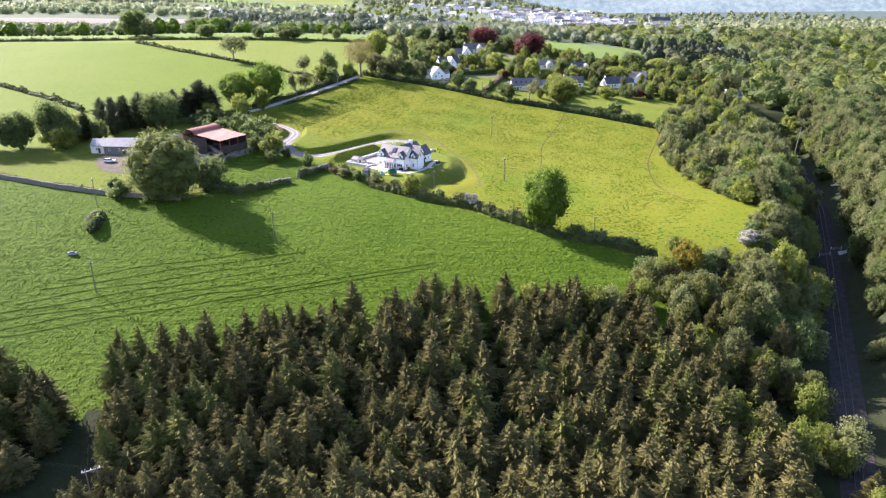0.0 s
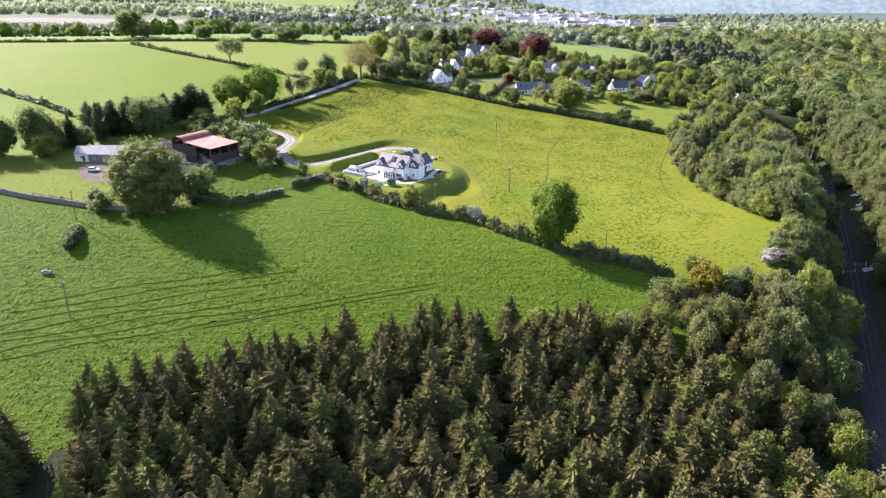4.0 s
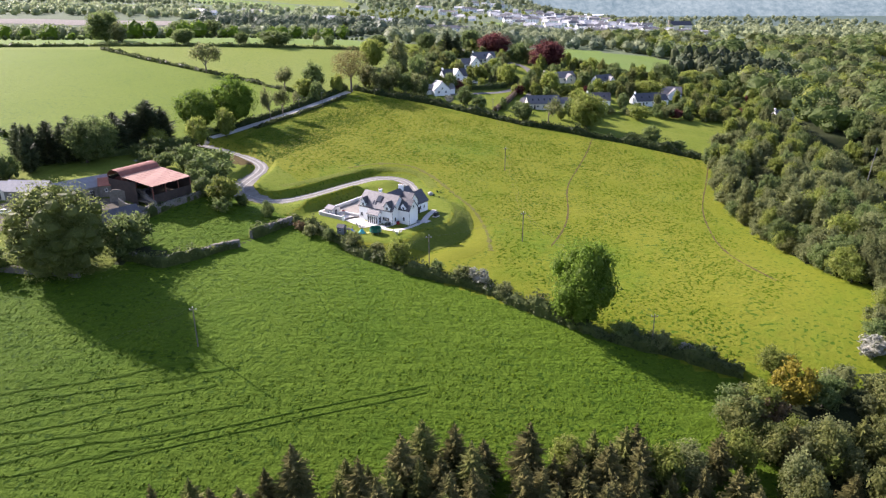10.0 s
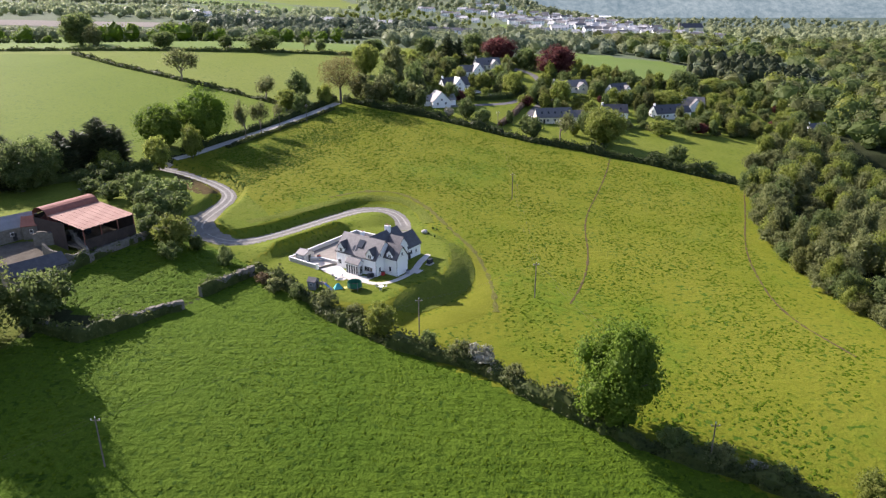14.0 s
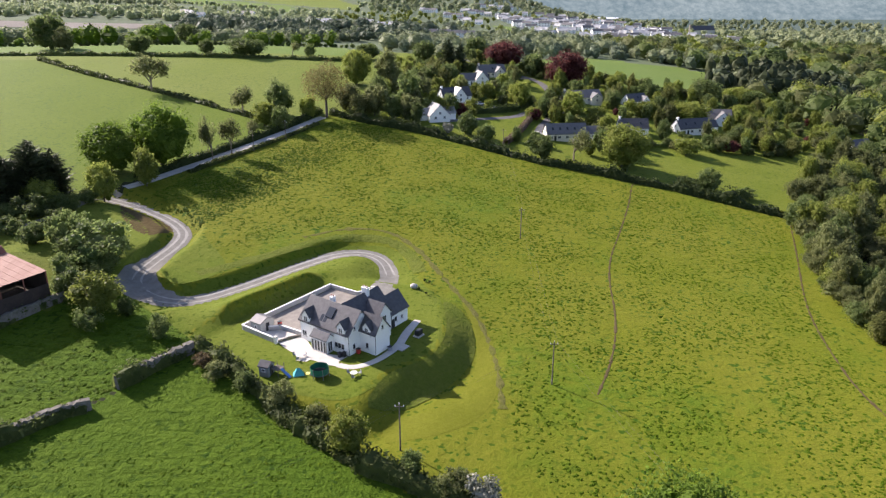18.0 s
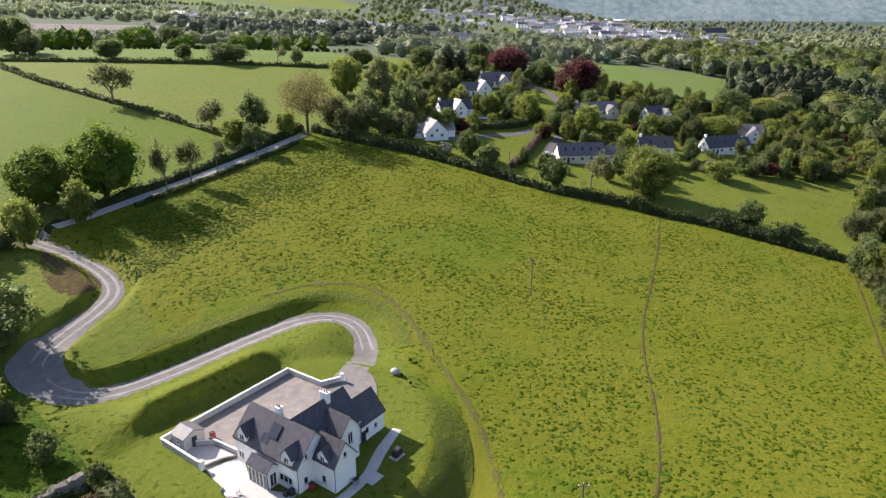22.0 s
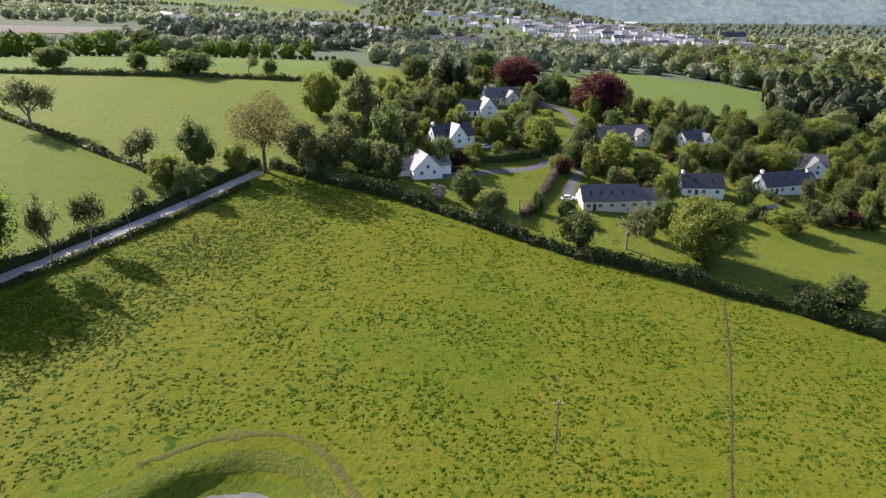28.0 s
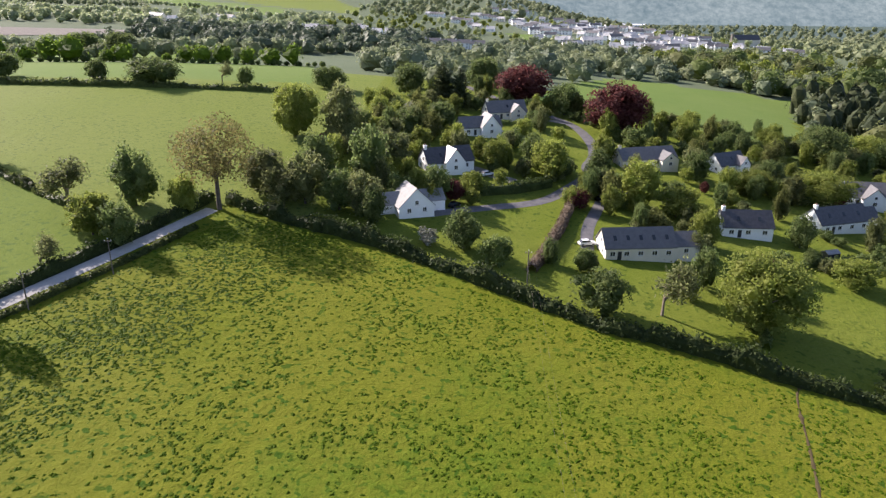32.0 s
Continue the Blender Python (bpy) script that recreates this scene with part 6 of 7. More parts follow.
arch = [(-2.6, 0), (-2.6, 3.2)] + [(-2.6 * math.cos(a), 3.2 + 2.4 * math.sin(a)) for a in np.linspace(0.3, math.pi - 0.3, 7)] + [(2.6, 3.2), (2.6, 0)]
outer = [(3.6, 0), (3.6, 6.4), (-3.6, 6.4), (-3.6, 0)]
poly_prism(tbm, [(x, 0, z - 0.4) for x, z in arch + outer], (0, 1.2, 0))
part("headwall", tbm, M["stone"], tp)
# dark-painted panel behind the arch stands in for the unlit tunnel
part("bore", boxm(-2.5, 2.5, 1.4, 1.6, -0.3, 5.6), M["dark"], tp, "dark panel standing in for the tunnel's shade")
tagged(tp, "stone tunnel portal closing the railway cutting", "tunnel")
sb = new("relay_cabin")
sb.matrix_world = Matrix.Translation((204.5, 371.5, gz(204.5, 371.5)))
part("cabinet", box(bmesh.new(), -1, 1, -0.8, 0.8, -0.3, 2.3, 0.05), M["white"], sb)
part("roof", boxm(-1.15, 1.15, -0.95, 0.95, 2.3, 2.42), M["grey"], sb)
tagged(sb, "small white equipment cabin beside the railway", "cabin")
mast = new("signal_mast")
mast.matrix_world = Matrix.LocRotScale((209.5, 386, gz(209.5, 386)), Euler((0, radians(5), 0)), None)
part("shaft", tube(bmesh.new(), (0, 0, -0.5), (0, 0, 22), 0.22, 0.10, 8), M["zinc"], mast)
part("aerial", boxm(-0.4, 0.4, -0.1, 0.1, 21, 22), M["zinc"], mast)
tagged(mast, "tall thin grey radio mast by the tunnel", "mast")
ribbon("track_road", CROSS_ROAD, 3.4, 0.14, "rut", "pale stony road down to the railway crossing", "road")
for x, y in ((150.5, 237), (143, 231)):
    g = new("crossing_gate")
    g.matrix_world = Matrix.LocRotScale((x, y, gz(x, y)), Euler((0, 0, radians(10))), None)
    for zz in (0.3, 0.7, 1.1):
        part("rail_bar", boxm(-2.2, 2.2, -0.04, 0.04, zz, zz + 0.08), M["zinc"], g)
    for sx in (-2.2, 2.2):
        part("post", boxm(sx - 0.1, sx + 0.1, -0.1, 0.1, -0.4, 1.5), M["white"], g)
    tagged(g, "grey railed crossing gate with white posts", "gate")

# ---- village ----
PLOTS = []


def village_house(x, y, turn, L, W, eave, ridge, wall, roof, label, wins=3, doors=1, chim=1, ext=None, sky=0, front="y-"):
    """A house on its long side: base corner frame at its middle, windows on the long side and on both gables."""
    r = new("house")
    z = gz(x, y)
    r.matrix_world = Matrix.LocRotScale((x, y, z), Euler((0, 0, radians(turn))), None)
    block(r, -L / 2, L / 2, -W / 2, W / 2, eave, ridge, "x", wall, roof, 0.3, -2.0)
    for k in range(wins):
        window(r, -L / 2 + L * (k + 0.5) / wins, -W / 2, 0.95, 1.3, 1.15, "y-", 1)
    if doors:
        door(r, -L / 2 + L * 1.0 / max(wins, 1), -W / 2, 0.0, 0.95, 2.05, "y-")
    for gx_, fc in ((-L / 2, "x-"), (L / 2, "x+")):
        window(r, gx_, -W * 0.22, 0.95, 1.1, 1.15, fc, 1)
        window(r, gx_, W * 0.22, 0.95, 1.1, 1.15, fc, 1)
        if ridge - eave > 2.5:
            window(r, gx_, 0, eave + 0.35, 1.0, 1.1, fc, 1)
    for k in range(sky):
        xx = -L / 2 + L * (k + 0.7) / (sky + 0.4)
        m = (ridge - eave) / (W / 2)
        y0_, y1_ = -W * 0.33, -W * 0.33 + 0.9
        skylight(r, ((xx, y0_, eave + m * (y0_ + W / 2)), (xx, y1_, eave + m * (y1_ + W / 2)), 0.75, "x"))
    for k in range(chim):
        chimney(r, (-L / 2 + 0.6) if k == 0 else (L / 2 - 0.6), 0, eave, ridge + 1.0, 0.8, 1.0, 2, wall)
    if ext:
        ex, ey, el, ew, ee, er, al = ext
        block(r, ex - el / 2, ex + el / 2, ey - ew / 2, ey + ew / 2, ee, er, al, wall, roof, 0.25, -2.0)
        if al == "y":
            window(r, ex, ey - ew / 2, 0.95, 1.2, 1.15, "y-", 1)
            window(r, ex, ey - ew / 2, ee + 0.2, 0.9, 0.9, "y-", 0)
        else:
            window(r, ex, ey - ew / 2, 0.95, 1.2, 1.15, "y-", 1)
    PLOTS.append((x, y, max(L, W) / 2 + 2))
    return tagged(r, label, "house", "houses of the village")


village_house(4.6, 450, 112.5, 9, 9.4, 2.5, 7.0, "render", "greytile", "white gabled house with rooflights and a pale grey roof", 2, 0, 0, (2.0, 0, 6, 18, 2.5, 4.9, "y"), 4)
village_house(13, 485.5, 25, 15, 8, 2.8, 6.6, "render", "slate", "white house with crossing slate roofs and a conservatory", 3, 1, 1, (0.5, -3.2, 6.5, 6, 3.0, 7.0, "y"), 2)
village_house(24, 528, 17, 15, 8, 2.7, 6.0, "render", "tile", "long low house with pale grey tiled roof", 3, 1, 0, (3, -2, 7, 8, 3.0, 7.2, "y"))
village_house(35, 556, 18, 16, 8, 2.7, 6.6, "cream", "tile", "cream bungalow with brown-grey tiled roof and chimney", 3, 1, 1, (3.5, -3.5, 6, 6, 2.7, 5.6, "y"), 1)
village_house(59.5, 436.5, 6, 17, 8, 2.9, 6.6, "cream", "tile", "long cream bungalow with five rooflights in grey tiles", 5, 1, 0, (11.6, 0.4, 6.4, 6.6, 2.6, 5.2, "x"), 5)
village_house(93.5, 457, -2, 13, 8, 2.8, 6.4, "render", "slate", "white cottage with dark slate roof and gable chimney", 3, 1, 1, None, 2)
village_house(124.5, 469, 18, 17, 8, 2.8, 6.6, "render", "slate", "white house with long dark slate roof and rooflights", 4, 1, 1, (10.5, 0, 5, 6, 2.6, 5.4, "x"), 3)
village_house(147, 497, -10, 13, 9, 2.8, 6.8, "render", "tile", "white house with a light grey hipped-looking roof", 3, 1, 1, (2, -4, 7, 6, 2.8, 6.2, "y"))
village_house(79.5, 510, 16, 20, 9, 2.8, 6.0, "cream", "tile", "wide bungalow with brown-grey tiles and white verges", 4, 1, 1, (6, -4.5, 6, 5, 2.8, 5.0, "y"))
village_house(109, 514.5, 28, 12, 7.5, 2.8, 6.4, "render", "slate", "dark-roofed house half hidden by garden trees", 3, 1, 0, (3.5, -3, 5, 5, 2.8, 5.4, "y"), 1)
village_house(205, 470, 20, 12, 8, 3, 6.4, "render", "slate", "white house above the valley wood", 3, 1, 1)

ribbon("village_road", [(70, 478), (62, 487), (57.5, 497), (64, 512), (66, 530), (63, 556), (52, 569), (30, 600), (20, 625)], 4.6, 0.09, "road", "grey village road curving between gardens", "road", camber=0.03)
ribbon("house_drive", [(9, 448.5), (13, 451), (24.3, 456.5), (40.4, 464), (49, 477), (56, 488)], 3.6, 0.07, "road", "pale tarmac drive to the white house", "driveway")
ribbon("house_drive", [(20, 488), (28, 483), (33, 479)], 5.0, 0.07, "gravel", "gravel forecourt of a village house", "driveway")
ribbon("house_drive", [(48, 436), (50, 449), (55, 462), (60, 476)], 3.2, 0.07, "road", "dark tarmac drive of the bungalow", "driveway")
ribbon("house_drive", [(40, 556), (50, 560), (62, 556)], 4.0, 0.07, "gravel", "gravel drive of a bungalow", "driveway")
hedge("beech_hedge", [(33, 421.5), (37, 431), (43, 447), (49.5, 468)], 2.8, 2.5, "clipped beech hedge still brown from winter", "brown", 16, 0.32, seed=41, rough=0.05)
hedge("hedge", [(-8, 466), (6, 466), (20, 464.5), (33, 470), (44, 478)], 2.6, 3.1, "clipped dark garden hedge", "dusky", 12, 0.45, seed=42, rough=0.1)
hedge("hedge", [(20, 540), (34, 544), (46, 548)], 1.6, 1.6, "clipped garden hedge before a bungalow", "broad", 7, 0.45, seed=43, rough=0.1)
hedge("hedge", [(80, 540), (95, 536), (110, 531), (130, 520), (150, 515)], 2.4, 2.4, "garden hedge below the upper field", "broad", 6, 0.6, seed=44)
hedge("hedge", [(75, 588), (118, 584), (165, 580), (215, 640)], 2.6, 2.2, "hedge along the upper field", "broad", 4, 0.8, seed=45)
hedge("hedge", [(76, 398), (83, 420), (96, 436), (120, 446), (150, 455)], 2.0, 1.6, "garden hedge between lawn and paddock", "broad", 5, 0.6, seed=46)
for x, y, turn, m in ((48.3, 438.5, 10, "carwhite"), (15.8, 455.2, 60, "carblack"), (58, 470, 20, "carblack"), (25.5, 482, 35, "carwhite"), (31, 531, 20, "carwhite"), (139, 480, 0, "carwhite")):
    car(x, y, turn, m, ("white" if m == "carwhite" else "black") + " car parked beside a village house")
gd = new("greenhouse")
gd.matrix_world = Matrix.LocRotScale((112, 446, gz(112, 446)), Euler((0, 0, 0.3)), None)
block(gd, -2, 2, -1.2, 1.2, 1.5, 2.2, "x", "glass", "zinc", 0.02, -0.2)
tagged(gd, "small glass garden greenhouse", "greenhouse")
PLOTS += [(30, 440, 12), (42, 438, 9), (22, 440, 8), (30, 474, 7), (56, 500, 6), (62, 487, 5), (45, 470, 5), (25, 457, 5), (12, 438, 9), (47, 452, 7), (54, 450, 7), (38, 545, 6), (55, 545, 5), (115, 440, 7), (100, 425, 10), (120, 425, 14), (110, 405, 16), (90, 415, 10), (135, 410, 14)]
rng = np.random.default_rng(77)
VILLAGE = [(-8, 446), (20, 440), (45, 420), (70, 405), (90, 420), (110, 432), (160, 440), (200, 470), (215, 560), (165, 575), (118, 578), (76, 584), (40, 600), (-5, 590), (-25, 540), (-30, 480)]
made = 0
FRONTS = [(a, b, c, *(Vector((14 - a, 250 - b)).normalized() * 20)) for a, b, c in PLOTS[:11]]
while made < 370:
    x, y = rng.uniform(-30, 215), rng.uniform(405, 600)
    if any(float(off_line([(a, b), (a + p, b + q)], np.array([x]), np.array([y]))[0]) < c * 0.72 for a, b, c, p, q in FRONTS) and rng.uniform() < 0.9:
        continue
    if not inside(VILLAGE, np.array([x]), np.array([y]))[0] or any(math.hypot(x - a, y - b) < c for a, b, c in PLOTS):
        continue
    if min(float(off_line(q, np.array([x]), np.array([y]))[0]) for q in ([(70, 478), (57.5, 497), (66, 530), (63, 556), (30, 600)], [(9, 448.5), (40.4, 464), (56, 488)], LANE)) < 4:
        continue
    k = ("light", "broad", "light", "willow", "bush", "bushl", "light", "olive", "copper" if made % 27 == 8 else "broad")[made % 9]
    h, r = (rng.uniform(2.5, 5), rng.uniform(1.8, 3.5)) if k in ("bush", "bushl") else (rng.uniform(5.0, 11.0), rng.uniform(2.4, 4.8))
    tree(k, x, y, h * (0.55 if k == "copper" else 1), r * (0.7 if k == "copper" else 1), "garden_tree" if h > 4 else "garden_shrub", SUNNY[k], "tree" if h > 4 else "shrub", "garden trees")
    made += 1

# ---- distance: woods, hedgerow trees and the town ----
def far_trees(name, rows, mat, label, sprays=26, leaf=2.0, conifer=False):
    """Far trees joined into one object: each an uneven body under a coat of leaf clumps."""
    rng = np.random.default_rng(len(rows))
    pieces = []
    for x, y, z, h, r in rows:
        if conifer:
            v, f = blob_core((x, y, z + h * 0.45), np.array([r * 0.55, r * 0.55, h * 0.5]), rng, 4, 6, 0.10)
            d = unit(rng.normal(size=(sprays, 3)))
            t = (d[:, 2] + 1) / 2
            q = np.stack([d[:, 0] * r * (1.1 - t), d[:, 1] * r * (1.1 - t), h * t], 1)
            pieces += [(v, f), cards(np.array([x, y, z]) + q, d + np.array([0, 0, 0.3]), leaf, rng, 0.5)]
        else:
            v, f = blob_core((x, y, z + h * 0.5), np.array([r, r, h * 0.5]) * 0.85, rng, 4, 6, 0.16)
            d = unit(rng.normal(size=(sprays, 3)))
            d[:, 2] = np.where(d[:, 2] < -0.3, -d[:, 2], d[:, 2])
            pos = np.array([x, y, z + h * 0.5]) + d * np.array([r, r, h * 0.52]) * rng.uniform(0.8, 1.15, (sprays, 1))
            pieces += [(v, f), cards(pos, d + np.array([0, 0, 0.3]), leaf, rng, 0.5)]
    V, F = joined(pieces)
    return tagged(new(name, mesh_of(name, V, F, M[mat])), label, "trees", kind="stuff")


def town_house(x, y, turn, L, W, eave, ridge, wall, roof):
    key = (L, W, eave, ridge, wall, roof)
    if key not in TOWN:
        r = new("town_house")
        block(r, -L / 2, L / 2, -W / 2, W / 2, eave, ridge, "x", wall, roof, 0.3, -3)
        for k in range(max(2, int(L / 4))):
            for zz in (0.9, 3.5) if eave > 4 else (0.9,):
                q = -L / 2 + L * (k + 0.5) / max(2, int(L / 4))
                part("window", boxm(q - 0.6, q + 0.6, -W / 2 - 0.05, -W / 2 + 0.05, zz, zz + 1.3), M["glass"], r)
        part("chimney", boxm(-L / 2 + 0.3, -L / 2 + 1.2, -0.5, 0.5, eave, ridge + 1), M[wall], r)
        tagged(r, "distant white-walled house of the town under a %s roof" % ("slate" if roof == "slate" else "grey tiled"), "house", "houses of the town")
        r.matrix_world = Matrix.LocRotScale((x, y, gz(x, y)), Euler((0, 0, radians(turn))), None)
        TOWN[key] = r
        return r
    return copy_thing(TOWN[key], Matrix.LocRotScale((x, y, gz(x, y)), Euler((0, 0, radians(turn))), None))


TOWN = {}
FORMS = [(10, 8, 5.2, 8.2, "render", "sheenroof"), (14, 8, 5.4, 8.2, "render", "tile"), (11, 8, 3.2, 6.4, "render", "sheenroof"), (17, 8, 5.4, 8.2, "render", "tile"), (12, 9, 5.0, 8.0, "cream", "sheenroof")]
SPOTS = []
rng = np.random.default_rng(55)


def settle(x, y, turn, form):
    SPOTS.append((x, y))
    town_house(x, y, turn, *FORMS[form])


for row, (x0, y0, x1, y1, n) in enumerate([(4, 1377, 36, 1338, 3), (32, 1261, 60, 1205, 3), (36, 1600, 105, 1398, 6), (80, 1840, 160, 1760, 6), (97, 1368, 122, 1278, 4), (-38, 1518, -8, 1497, 3), (-112, 1130, -54, 1062, 4), (-166, 1107, -122, 1073, 3), (203, 1218, 250, 1152, 5), (172, 999, 210, 979, 4), (202, 1033, 236, 987, 4), (250, 1150, 306, 1117, 6), (286, 1105, 306, 1067, 4), (186, 1429, 205, 1304, 4), (181, 1274, 203, 1218, 3), (366, 1062, 369, 1020, 2), (-367, 1168, -323, 1154, 3), (-309, 1198, -260, 1186, 4), (215, 1090, 255, 1050, 4), (130, 1300, 160, 1200, 4), (150, 1500, 260, 1480, 5)]):
    for k in range(n):
        t = (k + 0.5) / n
        settle(x0 + (x1 - x0) * t + rng.uniform(-4, 4), y0 + (y1 - y0) * t + rng.uniform(-6, 6), -14 + rng.uniform(-12, 12), (k * 3 + row) % len(FORMS))
for k in range(4):
    settle(-8 + 14.5 * k, 967 - 2 * k, -4, 1)
for k in range(90):
    settle(rng.uniform(105, 350), rng.uniform(985, 1430), rng.uniform(-40, 20), int(rng.integers(5)))
ch = new("church")
ch.matrix_world = Matrix.LocRotScale((402, 1250, gz(402, 1250)), Euler((0, 0, 0.2)), None)
block(ch, -18, 18, -7, 7, 8, 14, "x", "cream", "slate", 0.4, -3)
part("tower", boxm(-21, -17.6, -1.8, 1.8, -3, 15.5), M["stone"], ch)
tagged(ch, "large pale church above the town", "church")
wh = new("warehouse")
wh.matrix_world = Matrix.LocRotScale((320, 1597, gz(320, 1597)), Euler((0, 0, -0.1)), None)
block(wh, -35, 35, -15, 15, 7, 9, "x", "render", "carwhite", 0.4, -3)
tagged(wh, "long white warehouse behind the town", "warehouse")

rng = np.random.default_rng(90)


def scattered(n, x0, x1, y0, y1, hmin, hmax, keep, clear=13.0):
    xs, ys = rng.uniform(x0, x1, n * 5), rng.uniform(y0, y1, n * 5)
    k = keep(xs, ys)
    for a, b in SPOTS:
        k &= (np.abs(xs - a) > clear) | (ys > b + 6) | (ys < b - 45)
    xs, ys = xs[k][:n], ys[k][:n]
    h = rng.uniform(hmin, hmax, len(xs)) * rng.choice([0.7, 1.0, 1.0, 1.15], len(xs))
    return list(zip(xs, ys, ground(xs, ys) - 0.5, h, h * rng.uniform(0.40, 0.66, len(xs))))


STRIP = [(-700, 965), (-443, 970), (-315, 1000), (-267, 960), (-381, 915), (-700, 905)]
GREEN1 = [(75, 1190), (150, 1170), (140, 1085), (85, 1100)]
GREEN2 = [(345, 974), (355, 912), (363, 854), (331, 799), (304, 795), (317, 857)]
GREEN3 = [(-673, 1432), (-582, 1421), (-431, 1311), (-411, 1264), (-485, 1234), (-582, 1296)]
GREEN4 = [(-60, 600), (0, 604), (-10, 650), (-60, 650)]
LAWNS = (FARTHER, FARTHER2, EASTF, COW, HILLF, HILLF2, STRIP, GREEN1, GREEN2, GREEN3, GREEN4)


def woody(x, y):
    res = np.ones(x.shape, bool)
    for p in LAWNS:
        res &= ~inside(p, x, y)
    return res


def row_of(line, gap, h0, h1):
    p = np.asarray(line, float)
    s = np.concatenate([[0], np.cumsum(np.hypot(*(p[1:] - p[:-1]).T))])
    t = np.arange(0, s[-1], gap)
    t = t + rng.uniform(-0.4, 0.4, len(t)) * gap
    x, y = np.interp(t, s, p[:, 0]), np.interp(t, s, p[:, 1]) + rng.uniform(-3, 3, len(t))
    h = rng.uniform(h0, h1, len(t))
    return list(zip(x, y, ground(x, y) - 0.4, h, h * rng.uniform(0.45, 0.65, len(t))))


far_trees("east_wood", scattered(330, 150, 600, 430, 900, 8, 15, lambda x, y: woody(x, y) & (x > 222 - (y - 430) * 0.10) & (x < 300 + (y - 430) * 0.6) & ~((x < 290) & (y > 605) & (y < 705))), "olive", "mixed wood covering the eastern slope", 110, 0.95)
far_trees("east_wood", scattered(330, 150, 600, 430, 900, 9, 16, lambda x, y: woody(x, y) & (x > 222 - (y - 430) * 0.10) & (x < 300 + (y - 430) * 0.6) & ~((x < 290) & (y > 605) & (y < 705))), "broad", "deep green trees of the eastern wood", 110, 0.95)
far_trees("east_wood", scattered(190, 150, 600, 430, 900, 8, 15, lambda x, y: woody(x, y) & (x > 222 - (y - 430) * 0.10) & (x < 300 + (y - 430) * 0.6) & ~((x < 290) & (y > 605) & (y < 705))), "light", "brighter trees in the eastern wood", 110, 0.9)
far_trees("dark_wood", scattered(120, 186, 286, 610, 702, 11, 16, woody), "cypress", "dark conifer belt beside the upper field", 190, 0.62, True)
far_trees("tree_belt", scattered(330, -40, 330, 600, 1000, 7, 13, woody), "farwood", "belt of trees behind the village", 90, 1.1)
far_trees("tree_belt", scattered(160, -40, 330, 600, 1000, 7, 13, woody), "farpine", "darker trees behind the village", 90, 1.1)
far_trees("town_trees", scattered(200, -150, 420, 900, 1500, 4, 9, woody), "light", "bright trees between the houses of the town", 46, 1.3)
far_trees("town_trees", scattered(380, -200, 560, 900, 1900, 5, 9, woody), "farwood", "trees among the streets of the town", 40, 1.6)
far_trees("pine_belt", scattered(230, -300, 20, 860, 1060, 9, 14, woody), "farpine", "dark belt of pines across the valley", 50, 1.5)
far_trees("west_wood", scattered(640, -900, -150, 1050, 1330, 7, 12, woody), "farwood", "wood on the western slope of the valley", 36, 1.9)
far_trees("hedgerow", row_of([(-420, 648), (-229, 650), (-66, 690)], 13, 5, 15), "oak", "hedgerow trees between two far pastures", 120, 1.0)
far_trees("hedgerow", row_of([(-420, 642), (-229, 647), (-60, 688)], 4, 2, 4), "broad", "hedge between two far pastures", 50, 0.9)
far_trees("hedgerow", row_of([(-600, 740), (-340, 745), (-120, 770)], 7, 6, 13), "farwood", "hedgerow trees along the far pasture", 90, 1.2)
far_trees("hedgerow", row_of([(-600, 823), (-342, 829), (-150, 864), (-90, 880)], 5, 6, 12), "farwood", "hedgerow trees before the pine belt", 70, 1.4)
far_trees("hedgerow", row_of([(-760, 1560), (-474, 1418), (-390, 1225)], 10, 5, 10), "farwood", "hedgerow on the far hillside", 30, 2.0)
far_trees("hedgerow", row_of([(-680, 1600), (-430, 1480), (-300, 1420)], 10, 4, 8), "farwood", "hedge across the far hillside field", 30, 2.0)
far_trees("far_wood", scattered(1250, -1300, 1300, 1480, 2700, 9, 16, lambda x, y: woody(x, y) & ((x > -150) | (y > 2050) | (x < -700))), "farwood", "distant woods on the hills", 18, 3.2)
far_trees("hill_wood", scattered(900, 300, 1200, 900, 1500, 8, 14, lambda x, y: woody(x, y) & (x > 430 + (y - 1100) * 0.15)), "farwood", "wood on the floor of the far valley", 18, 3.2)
for poly, mt, lab in ((STRIP, "yardgravel", "bare pale earth of a far building site"), (GREEN1, "faryfield", "green field among the town's houses"), (GREEN3, "faryfield", "pale green hillside field"), (GREEN2, "cowfield", "sunlit far field above the valley")):
    patch("far_field", poly, 0.4, mt, lab, "field", step=30)

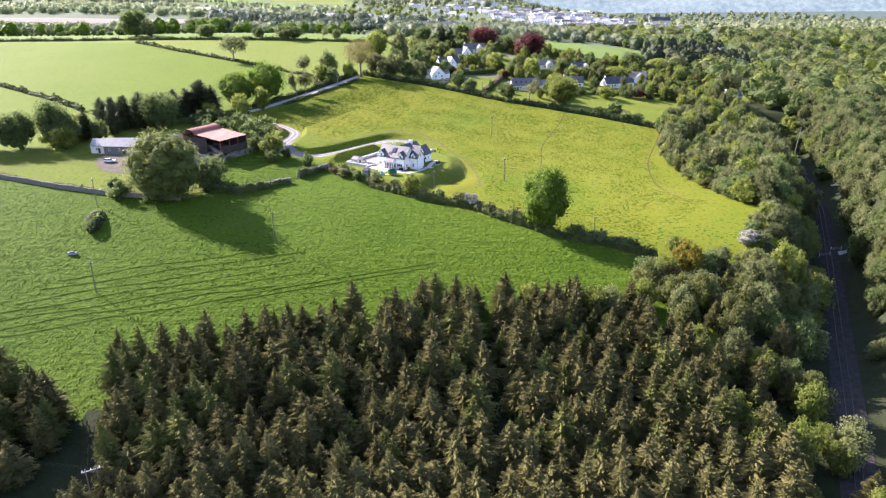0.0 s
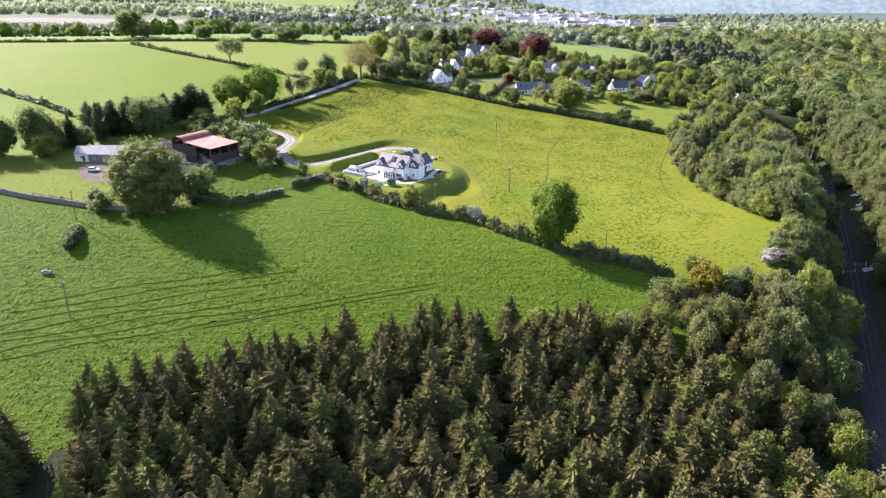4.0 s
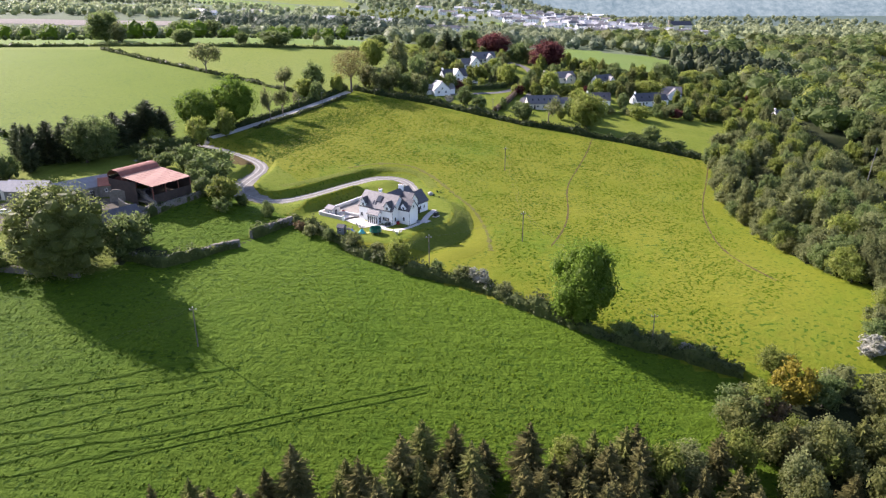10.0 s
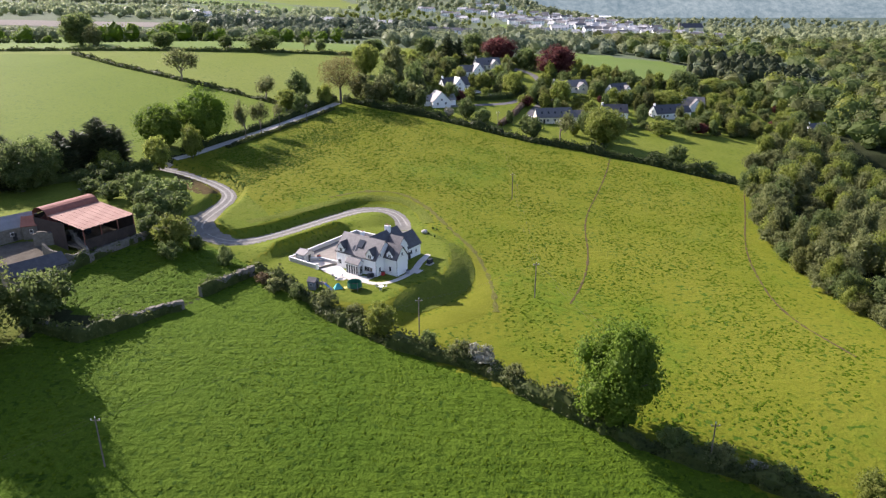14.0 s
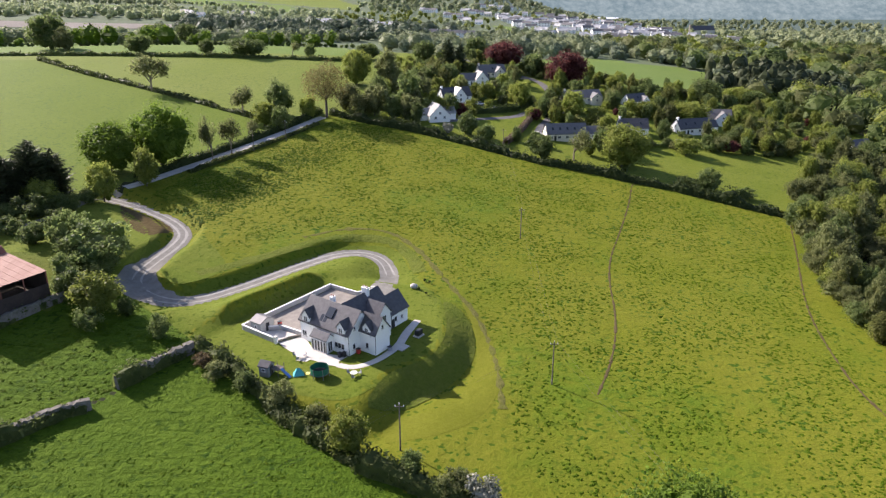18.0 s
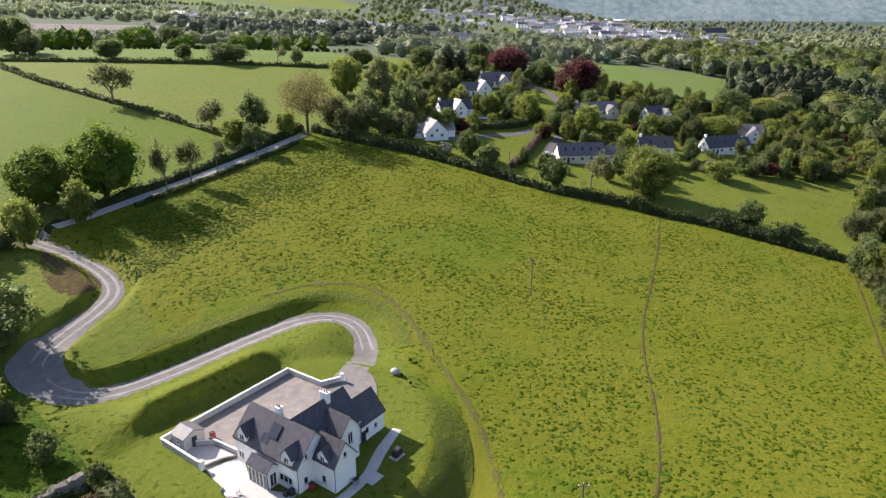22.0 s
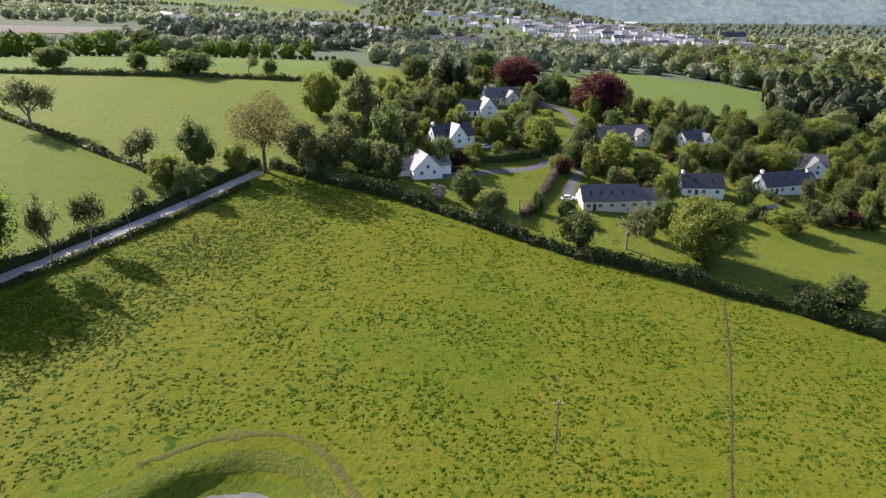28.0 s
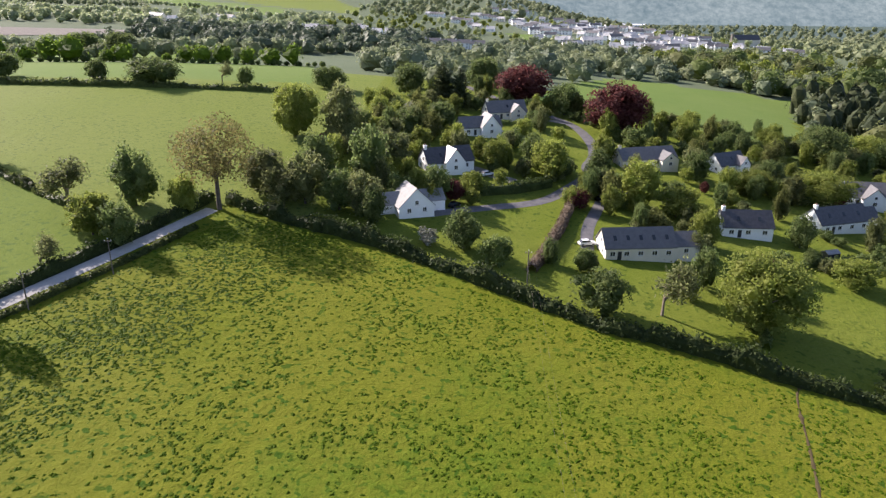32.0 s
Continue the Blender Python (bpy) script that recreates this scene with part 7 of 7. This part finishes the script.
# ---- tussocks ----
def tussocks(name, poly, n, size, mat, label, seed, bias=None):
    """Clumps of long grass over a field, each a small cone of blades."""
    rng = np.random.default_rng(seed)
    p = np.asarray(poly, float)
    xs, ys = rng.uniform(p[:, 0].min(), p[:, 0].max(), n * 3), rng.uniform(p[:, 1].min(), p[:, 1].max(), n * 3)
    k = inside(poly, xs, ys)
    if bias:
        k &= np.array([noise.noise((x * bias, y * bias, 3.1)) > -0.12 + 0.35 * q for x, y, q in zip(xs, ys, rng.uniform(-1, 1, len(xs)))])
    xs, ys = xs[k][:n], ys[k][:n]
    zs = ground(xs, ys)
    m = len(xs)
    s = size * rng.uniform(0.5, 1.35, m)
    V, F = [], []
    for b in range(4):
        a = rng.uniform(0, math.tau, m)
        c, q = np.cos(a), np.sin(a)
        w = s * rng.uniform(0.5, 0.9, m)
        h = s * rng.uniform(0.09, 0.24, m)
        ox, oy = rng.normal(0, 0.22, m) * s, rng.normal(0, 0.22, m) * s
        base = np.stack([xs + ox, ys + oy, zs], 1)
        quad = np.stack([base + np.stack([-c * w, -q * w, 0 * w - 0.03], 1), base + np.stack([q * w * 0.7, -c * w * 0.7, 0 * w - 0.03], 1), base + np.stack([c * w, q * w, 0 * w - 0.03], 1), base + np.stack([-q * w * 0.7, c * w * 0.7, 0 * w - 0.03], 1), base + np.stack([0.2 * w, 0 * w, h], 1)], 1).reshape(-1, 3)
        i = (np.arange(m) * 5)[:, None] + b * m * 5
        for u_, v_ in ((0, 1), (1, 2), (2, 3), (3, 0)):
            F.append(np.concatenate([i + u_, i + v_, i + 4], 1))
        V.append(quad)
    return tagged(new(name, mesh_of(name, np.concatenate(V), np.concatenate(F), M[mat])), label, "grass", kind="stuff")


OPEN_FIELD = [(-41, 440), (-5, 427), (30, 405), (75, 384), (120, 362), (99, 305), (93, 262), (98, 233), (66, 194), (33, 212), (20, 235), (20, 262), (16, 285), (8, 305), (0, 322), (-16, 331), (-30, 324), (-52, 300), (-58, 320), (-80, 345), (-74, 366), (-52, 410)]
tussocks("tussock_grass", OPEN_FIELD, 18000, 0.5, "tussock", "dark tufts of rank grass in the pasture", 61, 0.07)
tussocks("long_grass", FRONT, 15000, 0.46, "tussock", "lush uneven grass of the front pasture", 62, 0.04)
tussocks("long_grass", PADDOCK, 700, 0.6, "tussock", "lush uneven grass of the walled paddock", 63)
tussocks("rank_grass", [(-80, 346), (-72, 366), (-50, 412), (-38, 440), (-12, 430), (-22, 398), (-44, 352), (-60, 322)], 7000, 0.5, "rank", "rank green grass beside the lane", 64, 0.05)
for k, (x, y, sx) in enumerate(((3.4, 298.5, 0.5), (4.6, 297.6, 0.4), (2.2, 291.5, 0.55), (4.0, 288.8, 0.4))):
    sh = new("young_shrub")
    v, f = blob_core((0, 0, 0.45), np.array([0.5, 0.5, 0.55]) * sx, np.random.default_rng(70 + k), 5, 8, 0.1)
    part("stem_body", mesh_of("stem_body", v, f, M["dusky"]), None, sh)
    rr = np.random.default_rng(80 + k)
    dd = unit(rr.normal(size=(120, 3)))
    v, f = cards(np.array([0, 0, 0.5]) + dd * np.array([0.55, 0.55, 0.6]) * sx, dd, 0.16, rr)
    part("leaves", mesh_of("leaves", v, f, M["dusky"]), None, sh)
    sh.matrix_world = Matrix.Translation((x, y, gz(x, y)))
    tagged(sh, "small dark young shrub on the lawn", "shrub", "young shrubs")
